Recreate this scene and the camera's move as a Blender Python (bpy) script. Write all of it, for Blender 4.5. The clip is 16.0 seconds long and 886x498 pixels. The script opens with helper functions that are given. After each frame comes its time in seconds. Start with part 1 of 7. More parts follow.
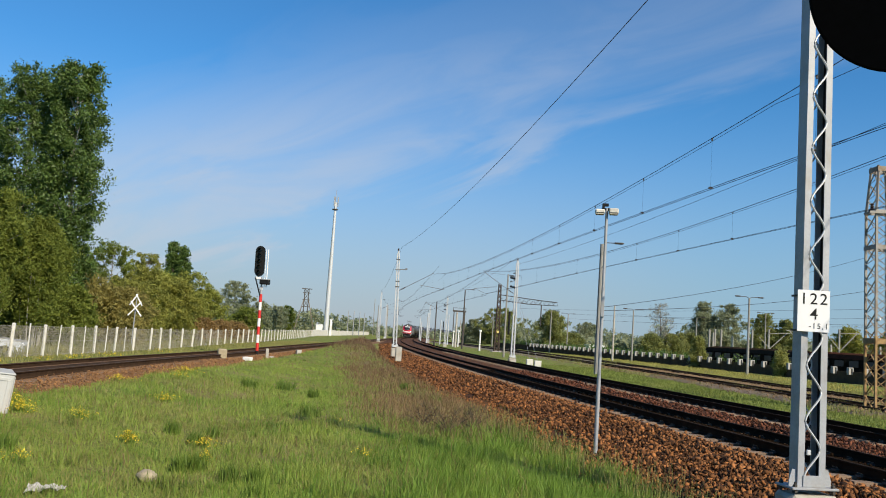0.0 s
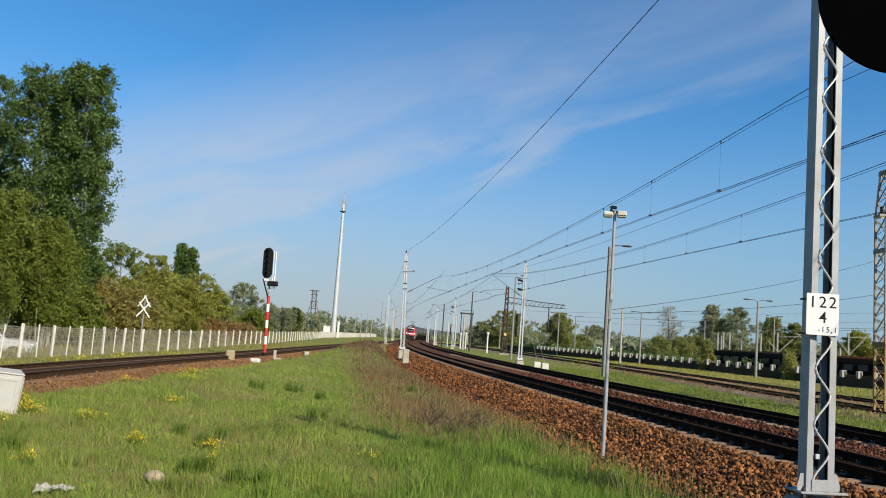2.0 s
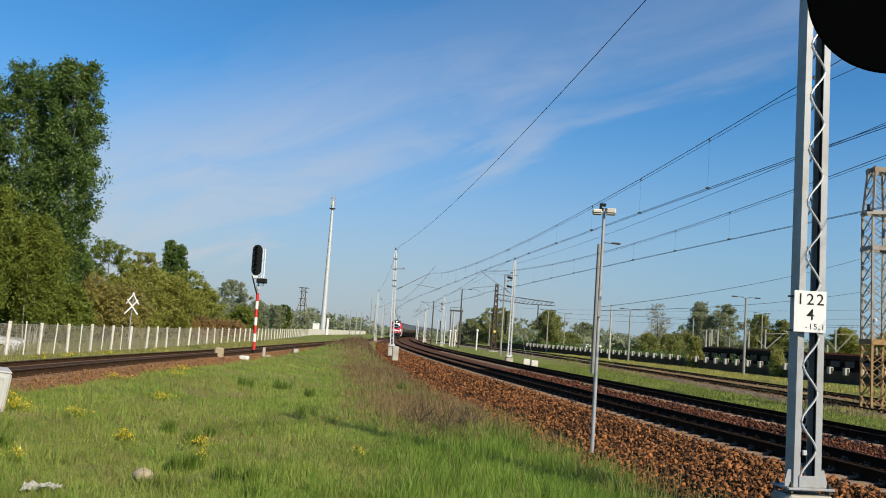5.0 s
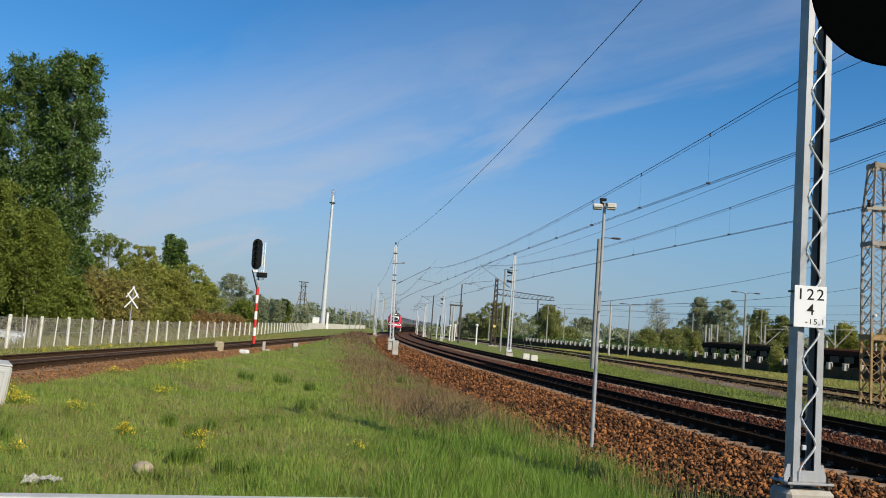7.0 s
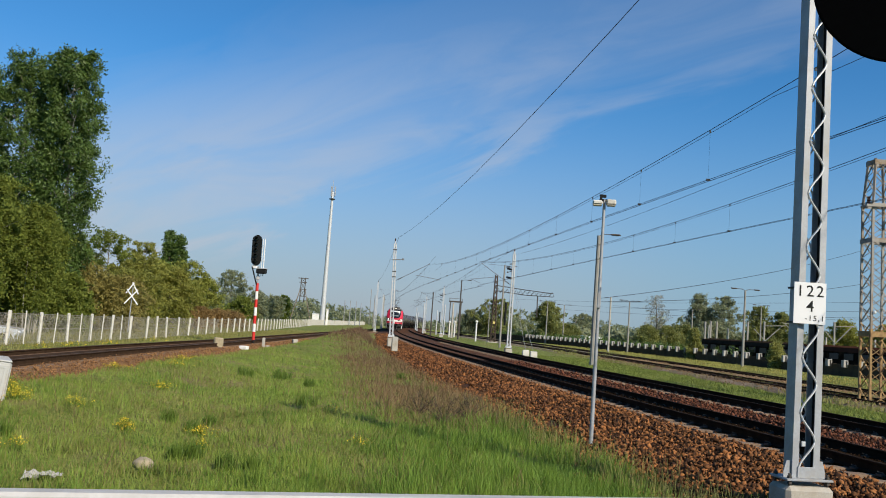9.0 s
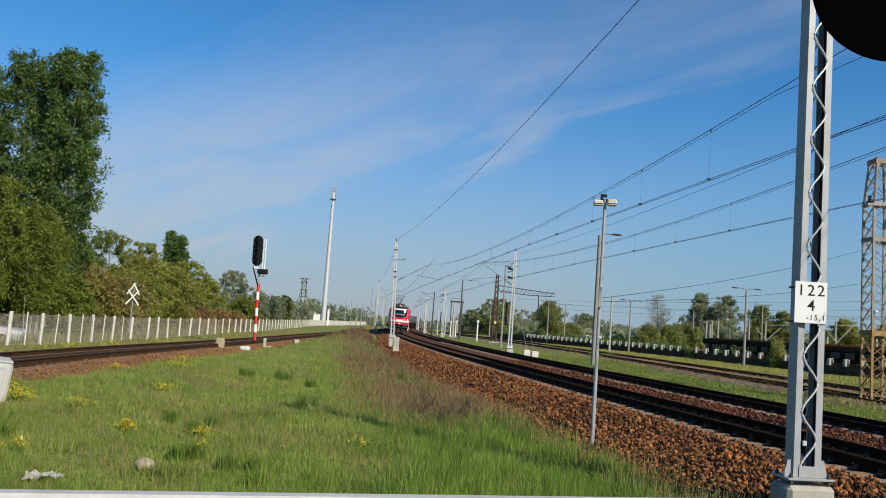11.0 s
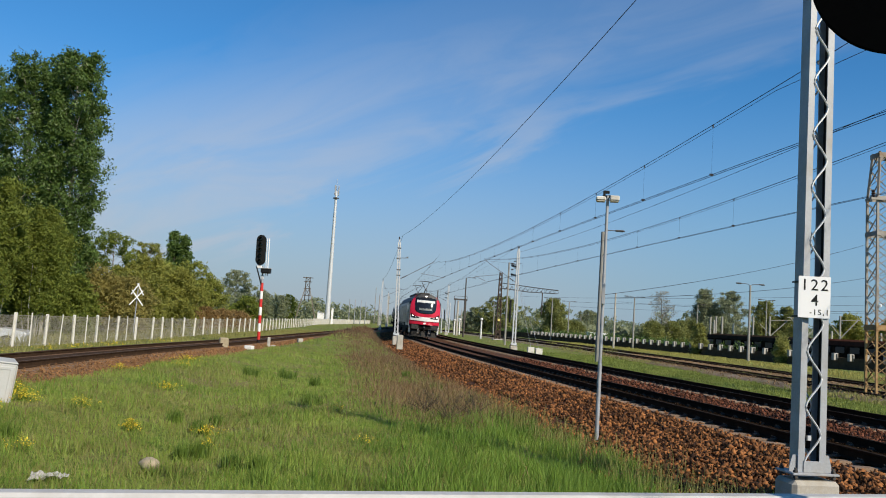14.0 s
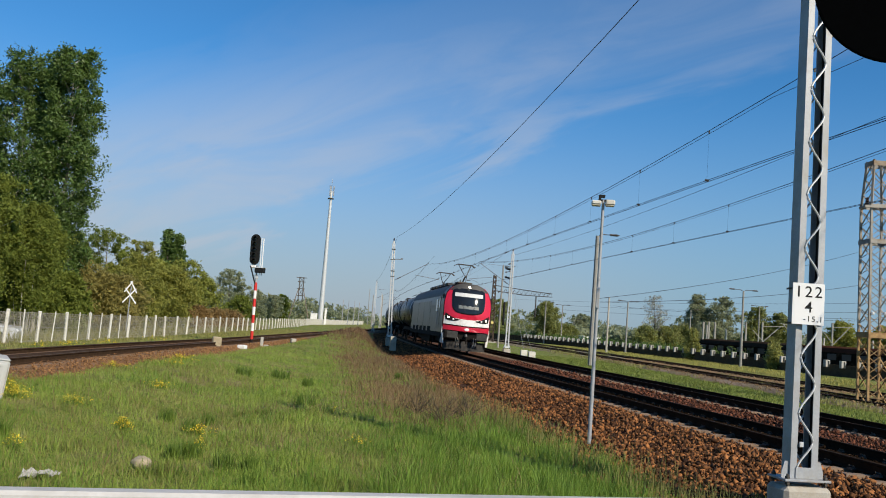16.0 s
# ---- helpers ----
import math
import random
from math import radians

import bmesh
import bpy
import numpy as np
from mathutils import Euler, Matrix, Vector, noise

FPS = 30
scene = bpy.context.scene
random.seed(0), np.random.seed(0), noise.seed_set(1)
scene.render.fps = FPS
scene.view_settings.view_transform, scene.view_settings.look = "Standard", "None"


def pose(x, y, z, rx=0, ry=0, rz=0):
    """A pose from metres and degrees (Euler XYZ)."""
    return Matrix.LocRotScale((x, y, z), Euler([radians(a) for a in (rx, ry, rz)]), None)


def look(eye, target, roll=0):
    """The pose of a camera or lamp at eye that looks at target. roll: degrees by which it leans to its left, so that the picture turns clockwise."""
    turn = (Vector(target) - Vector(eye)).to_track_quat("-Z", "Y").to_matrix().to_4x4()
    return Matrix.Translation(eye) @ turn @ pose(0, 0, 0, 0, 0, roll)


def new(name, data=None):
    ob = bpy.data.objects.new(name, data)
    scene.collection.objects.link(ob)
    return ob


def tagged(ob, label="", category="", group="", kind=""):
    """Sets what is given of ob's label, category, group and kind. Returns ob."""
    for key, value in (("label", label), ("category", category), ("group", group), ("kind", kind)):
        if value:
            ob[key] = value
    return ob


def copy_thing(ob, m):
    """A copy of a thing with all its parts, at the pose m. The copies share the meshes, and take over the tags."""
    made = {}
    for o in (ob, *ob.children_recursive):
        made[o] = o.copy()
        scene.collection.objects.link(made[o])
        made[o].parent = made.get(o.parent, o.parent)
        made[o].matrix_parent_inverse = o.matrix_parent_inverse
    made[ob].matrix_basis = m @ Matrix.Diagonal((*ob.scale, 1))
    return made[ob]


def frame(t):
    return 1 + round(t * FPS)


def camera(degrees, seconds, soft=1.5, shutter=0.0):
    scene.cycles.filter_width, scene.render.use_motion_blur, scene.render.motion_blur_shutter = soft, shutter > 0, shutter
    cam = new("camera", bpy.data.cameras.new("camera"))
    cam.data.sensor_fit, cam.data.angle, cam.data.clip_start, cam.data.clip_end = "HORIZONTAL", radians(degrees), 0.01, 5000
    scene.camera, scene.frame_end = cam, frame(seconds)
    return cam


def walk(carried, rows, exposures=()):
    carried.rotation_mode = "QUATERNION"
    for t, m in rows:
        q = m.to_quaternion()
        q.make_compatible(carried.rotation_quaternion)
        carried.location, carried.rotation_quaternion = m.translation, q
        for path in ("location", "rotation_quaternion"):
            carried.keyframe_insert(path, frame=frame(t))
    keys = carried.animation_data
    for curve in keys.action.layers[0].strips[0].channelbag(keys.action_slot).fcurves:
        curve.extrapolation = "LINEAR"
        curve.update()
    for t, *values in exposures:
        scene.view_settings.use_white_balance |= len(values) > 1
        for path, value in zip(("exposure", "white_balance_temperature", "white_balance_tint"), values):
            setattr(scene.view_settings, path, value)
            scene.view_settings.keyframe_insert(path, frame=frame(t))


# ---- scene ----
cam = camera(54.7, 16.0, soft=1.0)
# seconds, sideways, height, yaw, pitch, roll of the phone held at the level crossing
VIEW = [
    (0.0, 0.0001, 1.5493, 0.005, 5.731, -3.799),
    (0.5, 0.0007, 1.5490, 0.115, 5.675, -3.841),
    (1.0, 0.0043, 1.5483, 0.086, 5.526, -3.642),
    (1.5, 0.0058, 1.5520, 0.148, 5.565, -3.606),
    (2.0, 0.0008, 1.5481, 0.500, 5.847, -3.999),
    (2.5, 0.0021, 1.5481, 0.342, 5.676, -3.932),
    (3.0, 0.0016, 1.5471, 0.087, 5.656, -3.975),
    (3.5, 0.0018, 1.5476, -0.284, 5.713, -3.797),
    (4.0, 0.0021, 1.5494, -0.148, 5.770, -3.906),
    (6.5, -0.0087, 1.5451, -0.305, 5.436, -4.063),
    (7.0, -0.0083, 1.5424, -0.223, 5.351, -4.107),
    (7.5, -0.0096, 1.5402, 0.105, 5.337, -4.243),
    (8.0, -0.0131, 1.5400, 0.112, 5.024, -4.222),
    (8.5, -0.0131, 1.5397, -0.068, 5.090, -4.212),
    (9.0, -0.0103, 1.5407, -0.250, 5.111, -4.161),
    (11.5, -0.0023, 1.5420, -0.069, 5.101, -3.942),
    (12.0, 0.0041, 1.5401, 0.286, 5.052, -3.738),
    (12.5, 0.0081, 1.5387, 0.604, 5.022, -3.762),
    (13.0, 0.0040, 1.5390, 0.352, 4.962, -3.708),
    (13.5, 0.0019, 1.5374, 0.386, 4.930, -3.745),
    (14.0, 0.0034, 1.5391, 0.089, 4.949, -3.591),
    (14.5, 0.0038, 1.5395, 0.230, 5.034, -3.686),
    (15.0, 0.0039, 1.5404, 0.101, 4.991, -3.762),
    (15.5, -0.0061, 1.5402, -0.152, 5.038, -4.084),
    (16.0, -0.0158, 1.5397, -0.364, 5.105, -4.318),
]
walk(cam, [(t, pose(x, 0, z, 90 + pitch, roll, yaw)) for t, x, z, yaw, pitch, roll in VIEW], exposures=[(0.0, 0.43, 6850, 10), (4.0, 0.47, 7150, 10), (6.5, 0.31, 6750, 10), (16.0, 0.26, 6700, 10)])

# ---- world and sun ----
SUN_TO = Vector((0.64, -0.768, 0.0)).normalized()
SUN_ELEV = radians(34.5)
world = bpy.data.worlds.new("sky")
scene.world = world
world.use_nodes = True


# the band of cirrus runs from low ahead to high on the sunny side
CLOUD_ACROSS, CLOUD_ALONG, CLOUD_AHEAD = (-0.3359, -0.2330, 0.9126), (0.8895, 0.2403, 0.3887), (-0.3098, 0.9423, 0.1265)


def build_sky():
    nt = world.node_tree
    nt.nodes.clear()
    n = nt.nodes.new
    out, bg = n("ShaderNodeOutputWorld"), n("ShaderNodeBackground")
    sky = n("ShaderNodeTexSky")
    sky.sky_type, sky.sun_disc = "NISHITA", False
    sky.sun_elevation, sky.sun_rotation = SUN_ELEV, math.atan2(SUN_TO.x, SUN_TO.y)
    sky.air_density, sky.dust_density, sky.ozone_density = 1.0, 0.5, 3.0
    # thin cirrus: one broad band across the sky, with streaks drawn out along it
    co, sep = n("ShaderNodeTexCoord"), n("ShaderNodeSeparateXYZ")
    nt.links.new(co.outputs["Generated"], sep.inputs[0])

    def along(axis):
        d = n("ShaderNodeVectorMath"); d.operation = "DOT_PRODUCT"
        nt.links.new(co.outputs["Generated"], d.inputs[0])
        d.inputs[1].default_value = axis
        return d.outputs["Value"]

    def calc(op, a, b):
        k = n("ShaderNodeMath"); k.operation = op
        for i, q in enumerate((a, b)):
            if isinstance(q, (int, float)):
                k.inputs[i].default_value = q
            else:
                nt.links.new(q, k.inputs[i])
        return k.outputs[0]

    def ease(v, a, b, lo, hi):
        r = n("ShaderNodeMapRange"); r.interpolation_type = "SMOOTHSTEP"
        for key, q in (("From Min", a), ("From Max", b), ("To Min", lo), ("To Max", hi)):
            r.inputs[key].default_value = q
        nt.links.new(v, r.inputs["Value"])
        return r.outputs[0]

    across, length, depth = along(CLOUD_ACROSS), along(CLOUD_ALONG), along(CLOUD_AHEAD)
    comb = n("ShaderNodeCombineXYZ")
    for i, v in enumerate((calc("MULTIPLY", length, 3.0), calc("MULTIPLY", across, 11.0), depth)):
        nt.links.new(v, comb.inputs[i])
    wisp = n("ShaderNodeTexNoise")
    wisp.inputs["Scale"].default_value, wisp.inputs["Detail"].default_value = 1.6, 7
    wisp.inputs["Roughness"].default_value, wisp.inputs["Distortion"].default_value = 0.55, 0.7
    nt.links.new(comb.outputs[0], wisp.inputs["Vector"])
    off = calc("ADD", across, calc("MULTIPLY", calc("SUBTRACT", wisp.outputs["Fac"], 0.5), 0.16))
    # a firm lower edge, a soft upper one
    lower, upper = ease(off, -0.075, -0.035, 0.0, 1.0), ease(off, 0.02, 0.17, 1.0, 0.0)
    streaks = ease(wisp.outputs["Fac"], 0.30, 0.68, 0.35, 1.0)
    fading = ease(length, 0.0, 0.62, 0.62, 0.26)
    veil = calc("MULTIPLY", calc("MULTIPLY", calc("MULTIPLY", lower, upper), streaks), fading)
    mix = n("ShaderNodeMix"); mix.data_type = "RGBA"
    nt.links.new(veil, mix.inputs["Factor"])
    # the clear air of a spring morning: a deeper blue than the model's
    sat = n("ShaderNodeHueSaturation")
    sat.inputs["Saturation"].default_value = 1.02
    nt.links.new(sky.outputs[0], sat.inputs["Color"])
    tint = n("ShaderNodeMix"); tint.data_type, tint.blend_type = "RGBA", "MULTIPLY"
    tint.inputs["Factor"].default_value = 1.0
    tint.inputs["B"].default_value = (0.37, 0.94, 1.33, 1)
    nt.links.new(sat.outputs[0], tint.inputs["A"])
    # pale haze towards the horizon
    haze = n("ShaderNodeMix"); haze.data_type = "RGBA"
    rise = n("ShaderNodeMapRange"); rise.interpolation_type = "SMOOTHSTEP"
    rise.inputs["From Min"].default_value, rise.inputs["From Max"].default_value = -0.02, 0.30
    rise.inputs["To Min"].default_value, rise.inputs["To Max"].default_value = 0.86, 0.0
    nt.links.new(sep.outputs["Z"], rise.inputs["Value"])
    nt.links.new(rise.outputs[0], haze.inputs["Factor"])
    nt.links.new(tint.outputs["Result"], haze.inputs["A"])
    tone = n("ShaderNodeMix"); tone.data_type = "RGBA"
    nt.links.new(ease(depth, 0.78, 0.97, 0.0, 1.0), tone.inputs["Factor"])
    tone.inputs["A"].default_value, tone.inputs["B"].default_value = (3.0, 4.05, 5.35, 1), (3.95, 4.25, 5.05, 1)
    nt.links.new(tone.outputs["Result"], haze.inputs["B"])
    nt.links.new(haze.outputs["Result"], mix.inputs["A"])
    mix.inputs["B"].default_value = (5.0, 5.45, 6.35, 1)
    nt.links.new(mix.outputs["Result"], bg.inputs["Color"])
    bg.inputs["Strength"].default_value = 0.0815
    nt.links.new(bg.outputs[0], out.inputs[0])


build_sky()
sun = new("sun", bpy.data.lights.new("sun", "SUN"))
sun.data.energy, sun.data.angle, sun.data.color = 5.0, radians(0.53), (1.0, 0.90, 0.74)
sun.matrix_world = look(Vector((0, 0, 60)) + 100 * (SUN_TO * math.cos(SUN_ELEV) + Vector((0, 0, math.sin(SUN_ELEV)))), (0, 0, 60))


# ---- materials ----
MATS = {}
ALBEDO = 0.86  # all paints below were mixed for a slightly weaker sun


def mat(name, low, high=None, rough=0.7, metal=0.0, scale=6.0, fine=60.0, bump=0.2, vary=0.0, stain=None, stain_scale=1.5, spec=0.5, leaf=False, island=False, depth=0.02, skew=1.0):
    """Two-scale noise between two colours, optional blotches of a third, fine relief."""
    if name in MATS:
        return MATS[name]
    high = high or tuple(min(1, c * 1.25) for c in low)
    low, high, stain = (tuple(ALBEDO * c for c in q) if q else None for q in (low, high, stain))
    m = bpy.data.materials.new(name)
    m.use_nodes = True
    nt = m.node_tree
    n, link = nt.nodes.new, nt.links.new
    b = nt.nodes["Principled BSDF"]
    b.inputs["Roughness"].default_value, b.inputs["Metallic"].default_value = rough, metal
    b.inputs["Specular IOR Level"].default_value = spec
    co = n("ShaderNodeTexCoord")
    big, small = n("ShaderNodeTexNoise"), n("ShaderNodeTexNoise")
    for node, s, d in ((big, scale, 4), (small, fine, 3)):
        node.inputs["Scale"].default_value, node.inputs["Detail"].default_value = s, d
        link(co.outputs["Object"], node.inputs["Vector"])
    add = n("ShaderNodeMath"); add.operation = "MULTIPLY_ADD"
    add.inputs[1].default_value = 0.45
    link(small.outputs["Fac"], add.inputs[0])
    sc = n("ShaderNodeMath"); sc.operation = "MULTIPLY"; sc.inputs[1].default_value = 0.55
    link(big.outputs["Fac"], sc.inputs[0])
    link(sc.outputs[0], add.inputs[2])
    rng = n("ShaderNodeMapRange")
    rng.inputs["From Min"].default_value, rng.inputs["From Max"].default_value = 0.33, 0.67
    link(add.outputs[0], rng.inputs["Value"])
    fac = rng.outputs[0]
    if vary:
        if island:
            src = n("ShaderNodeNewGeometry").outputs["Random Per Island"]
        else:
            src = n("ShaderNodeObjectInfo").outputs["Random"]
        mx = n("ShaderNodeMix"); mx.inputs["Factor"].default_value = vary
        link(fac, mx.inputs["A"]); link(src, mx.inputs["B"])
        fac = mx.outputs["Result"]
    if skew != 1.0:
        pw = n("ShaderNodeMath"); pw.operation = "POWER"
        pw.inputs[1].default_value = skew
        link(fac, pw.inputs[0])
        fac = pw.outputs[0]
    col = n("ShaderNodeMix"); col.data_type = "RGBA"
    col.inputs["A"].default_value, col.inputs["B"].default_value = (*low, 1), (*high, 1)
    link(fac, col.inputs["Factor"])
    colour = col.outputs["Result"]
    if stain:
        st = n("ShaderNodeTexNoise")
        st.inputs["Scale"].default_value, st.inputs["Detail"].default_value, st.inputs["Roughness"].default_value = stain_scale, 6, 0.65
        link(co.outputs["Object"], st.inputs["Vector"])
        sr = n("ShaderNodeMapRange")
        sr.inputs["From Min"].default_value, sr.inputs["From Max"].default_value = 0.48, 0.68
        link(st.outputs["Fac"], sr.inputs["Value"])
        sm = n("ShaderNodeMix"); sm.data_type = "RGBA"
        link(sr.outputs[0], sm.inputs["Factor"]); link(colour, sm.inputs["A"])
        sm.inputs["B"].default_value = (*stain, 1)
        colour = sm.outputs["Result"]
    link(colour, b.inputs["Base Color"])
    if bump:
        bp = n("ShaderNodeBump")
        bp.inputs["Strength"].default_value, bp.inputs["Distance"].default_value = bump, depth
        link(add.outputs[0], bp.inputs["Height"]); link(bp.outputs[0], b.inputs["Normal"])
    if leaf:
        tr, ms = n("ShaderNodeBsdfTranslucent"), n("ShaderNodeMixShader")
        ms.inputs[0].default_value = 0.55 if leaf is True else leaf
        link(colour, tr.inputs["Color"])
        link(b.outputs[0], ms.inputs[1]); link(tr.outputs[0], ms.inputs[2])
        link(ms.outputs[0], nt.nodes["Material Output"].inputs[0])
    MATS[name] = m
    return m


def glow(name, colour, strength):
    m = mat(name, colour, colour, 0.3, bump=0)
    b = m.node_tree.nodes["Principled BSDF"]
    b.inputs["Emission Color"].default_value, b.inputs["Emission Strength"].default_value = (*colour, 1), strength
    return m


GALV = mat("galvanised_steel", (0.285, 0.303, 0.33), (0.395, 0.415, 0.44), 0.55, 0.15, 3, 40, 0.08, stain=(0.29, 0.285, 0.27), stain_scale=2)
GALV_PALE = mat("pale_galvanised_steel", (0.48, 0.50, 0.52), (0.60, 0.62, 0.63), 0.5, 0.2, 3, 40, 0.08)
CANT = mat("grey_cantilever_steel", (0.10, 0.105, 0.11), (0.17, 0.175, 0.18), 0.6, 0.2, 3, 40, 0.05)
BARRIER = mat("barrier_paint", (0.45, 0.445, 0.43), (0.53, 0.52, 0.505), 0.55, 0, 4, 50, 0.06, stain=(0.39, 0.375, 0.35), stain_scale=3)
WHITE = mat("white_paint", (0.74, 0.75, 0.74), (0.82, 0.82, 0.80), 0.5, 0, 4, 50, 0.06, stain=(0.62, 0.60, 0.55), stain_scale=3)
PLATE = mat("enamel_white", (0.80, 0.81, 0.82), (0.84, 0.84, 0.84), 0.35, 0, 5, 60, 0.02)
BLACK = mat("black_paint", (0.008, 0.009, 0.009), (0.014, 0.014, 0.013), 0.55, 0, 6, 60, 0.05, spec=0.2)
MATT_BLACK = mat("matt_black_back", (0.002, 0.002, 0.002), (0.004, 0.004, 0.004), 0.9, 0, 6, 60, 0.03, spec=0.05)
RED = mat("signal_red", (0.50, 0.015, 0.012), (0.62, 0.03, 0.02), 0.5, 0, 5, 50, 0.05)
CONC = mat("concrete", (0.36, 0.34, 0.30), (0.50, 0.47, 0.41), 0.85, 0, 4, 45, 0.3, stain=(0.30, 0.26, 0.20), stain_scale=2)
POST = mat("pale_concrete", (0.58, 0.56, 0.50), (0.72, 0.70, 0.64), 0.8, 0, 3, 40, 0.2, stain=(0.45, 0.42, 0.35), stain_scale=2.5)
OLDCONC = mat("weathered_concrete_pole", (0.22, 0.215, 0.195), (0.32, 0.31, 0.28), 0.85, 0, 2, 30, 0.2)
PALE_BALLAST = mat("pale_ballast", (0.13, 0.090, 0.058), (0.34, 0.255, 0.175), 0.95, 0, 0.8, 9, 1.0, stain=(0.16, 0.145, 0.055), stain_scale=0.5, depth=0.05)
# near-black tone for the strips and stones between the rails
BLACK_BALLAST = mat("near_black_ballast", (0.008, 0.005, 0.003), (0.030, 0.019, 0.012), 0.95, 0, 3, 30, 1.0, spec=0.0, depth=0.05)
BRANCH_BALLAST = mat("branch_ballast", (0.080, 0.040, 0.017), (0.26, 0.135, 0.055), 0.95, 0, 3, 26, 1.0, depth=0.05)
DARKWALL = mat("sooty_wall", (0.060, 0.045, 0.030), (0.120, 0.092, 0.062), 0.9, 0, 1.2, 20, 0.4, stain=(0.11, 0.085, 0.050), stain_scale=0.7, spec=0.0)
OLDSTEEL = mat("dark_old_steel", (0.05, 0.045, 0.04), (0.10, 0.085, 0.07), 0.7, 0.3, 5, 50, 0.15)
RAILSIDE = mat("rail_rust_side", (0.014, 0.007, 0.004), (0.040, 0.020, 0.011), 0.9, 0.0, 6, 50, 0.15, spec=0.05)
DULLTOP = mat("rail_dull_head", (0.06, 0.042, 0.03), (0.11, 0.08, 0.06), 0.7, 0.2, 3, 60, 0.02, spec=0.2)
BROWNRAIL = mat("rail_brown_rust", (0.030, 0.017, 0.010), (0.075, 0.045, 0.026), 0.95, 0.0, 6, 50, 0.15, spec=0.05)
RAILTOP = mat("rail_worn_head", (0.020, 0.013, 0.009), (0.042, 0.028, 0.019), 0.85, 0.0, 3, 60, 0.02, spec=0.05)
SLEEPER = mat("concrete_sleeper", (0.15, 0.098, 0.064), (0.27, 0.19, 0.13), 0.9, 0, 3, 40, 0.3, vary=0.4, stain=(0.20, 0.13, 0.09), stain_scale=2)
BALLAST = mat("brown_ballast", (0.020, 0.009, 0.004), (0.160, 0.066, 0.027), 0.95, 0, 2.2, 26, 1.0, depth=0.06, spec=0.2)
STONE = mat("ballast_stone", (0.014, 0.006, 0.003), (0.50, 0.205, 0.070), 0.9, 0, 9, 60, 0.3, vary=0.72, island=True, skew=1.9, spec=0.25)
STONE_DULL = mat("dusty_ballast_stone", (0.014, 0.006, 0.004), (0.27, 0.098, 0.052), 0.9, 0, 9, 60, 0.2, vary=0.75, island=True, skew=1.7, spec=0.2)
WIRE = mat("copper_wire_dark", (0.012, 0.013, 0.015), (0.02, 0.02, 0.022), 0.5, 0.4, 8, 60, 0.0)
INSUL = mat("brown_insulator", (0.035, 0.02, 0.016), (0.06, 0.035, 0.025), 0.3, 0, 8, 60, 0.0)
ASPHALT = mat("asphalt", (0.04, 0.04, 0.042), (0.065, 0.063, 0.06), 0.9, 0, 1.5, 70, 0.4)
WOOD = mat("grey_timber", (0.14, 0.11, 0.085), (0.24, 0.20, 0.16), 0.85, 0, 3, 40, 0.3)
BARK = mat("bark", (0.10, 0.08, 0.06), (0.20, 0.17, 0.13), 0.9, 0, 4, 30, 0.6)
PALEBARK = mat("pale_bark", (0.26, 0.25, 0.21), (0.42, 0.40, 0.35), 0.9, 0, 4, 30, 0.4)


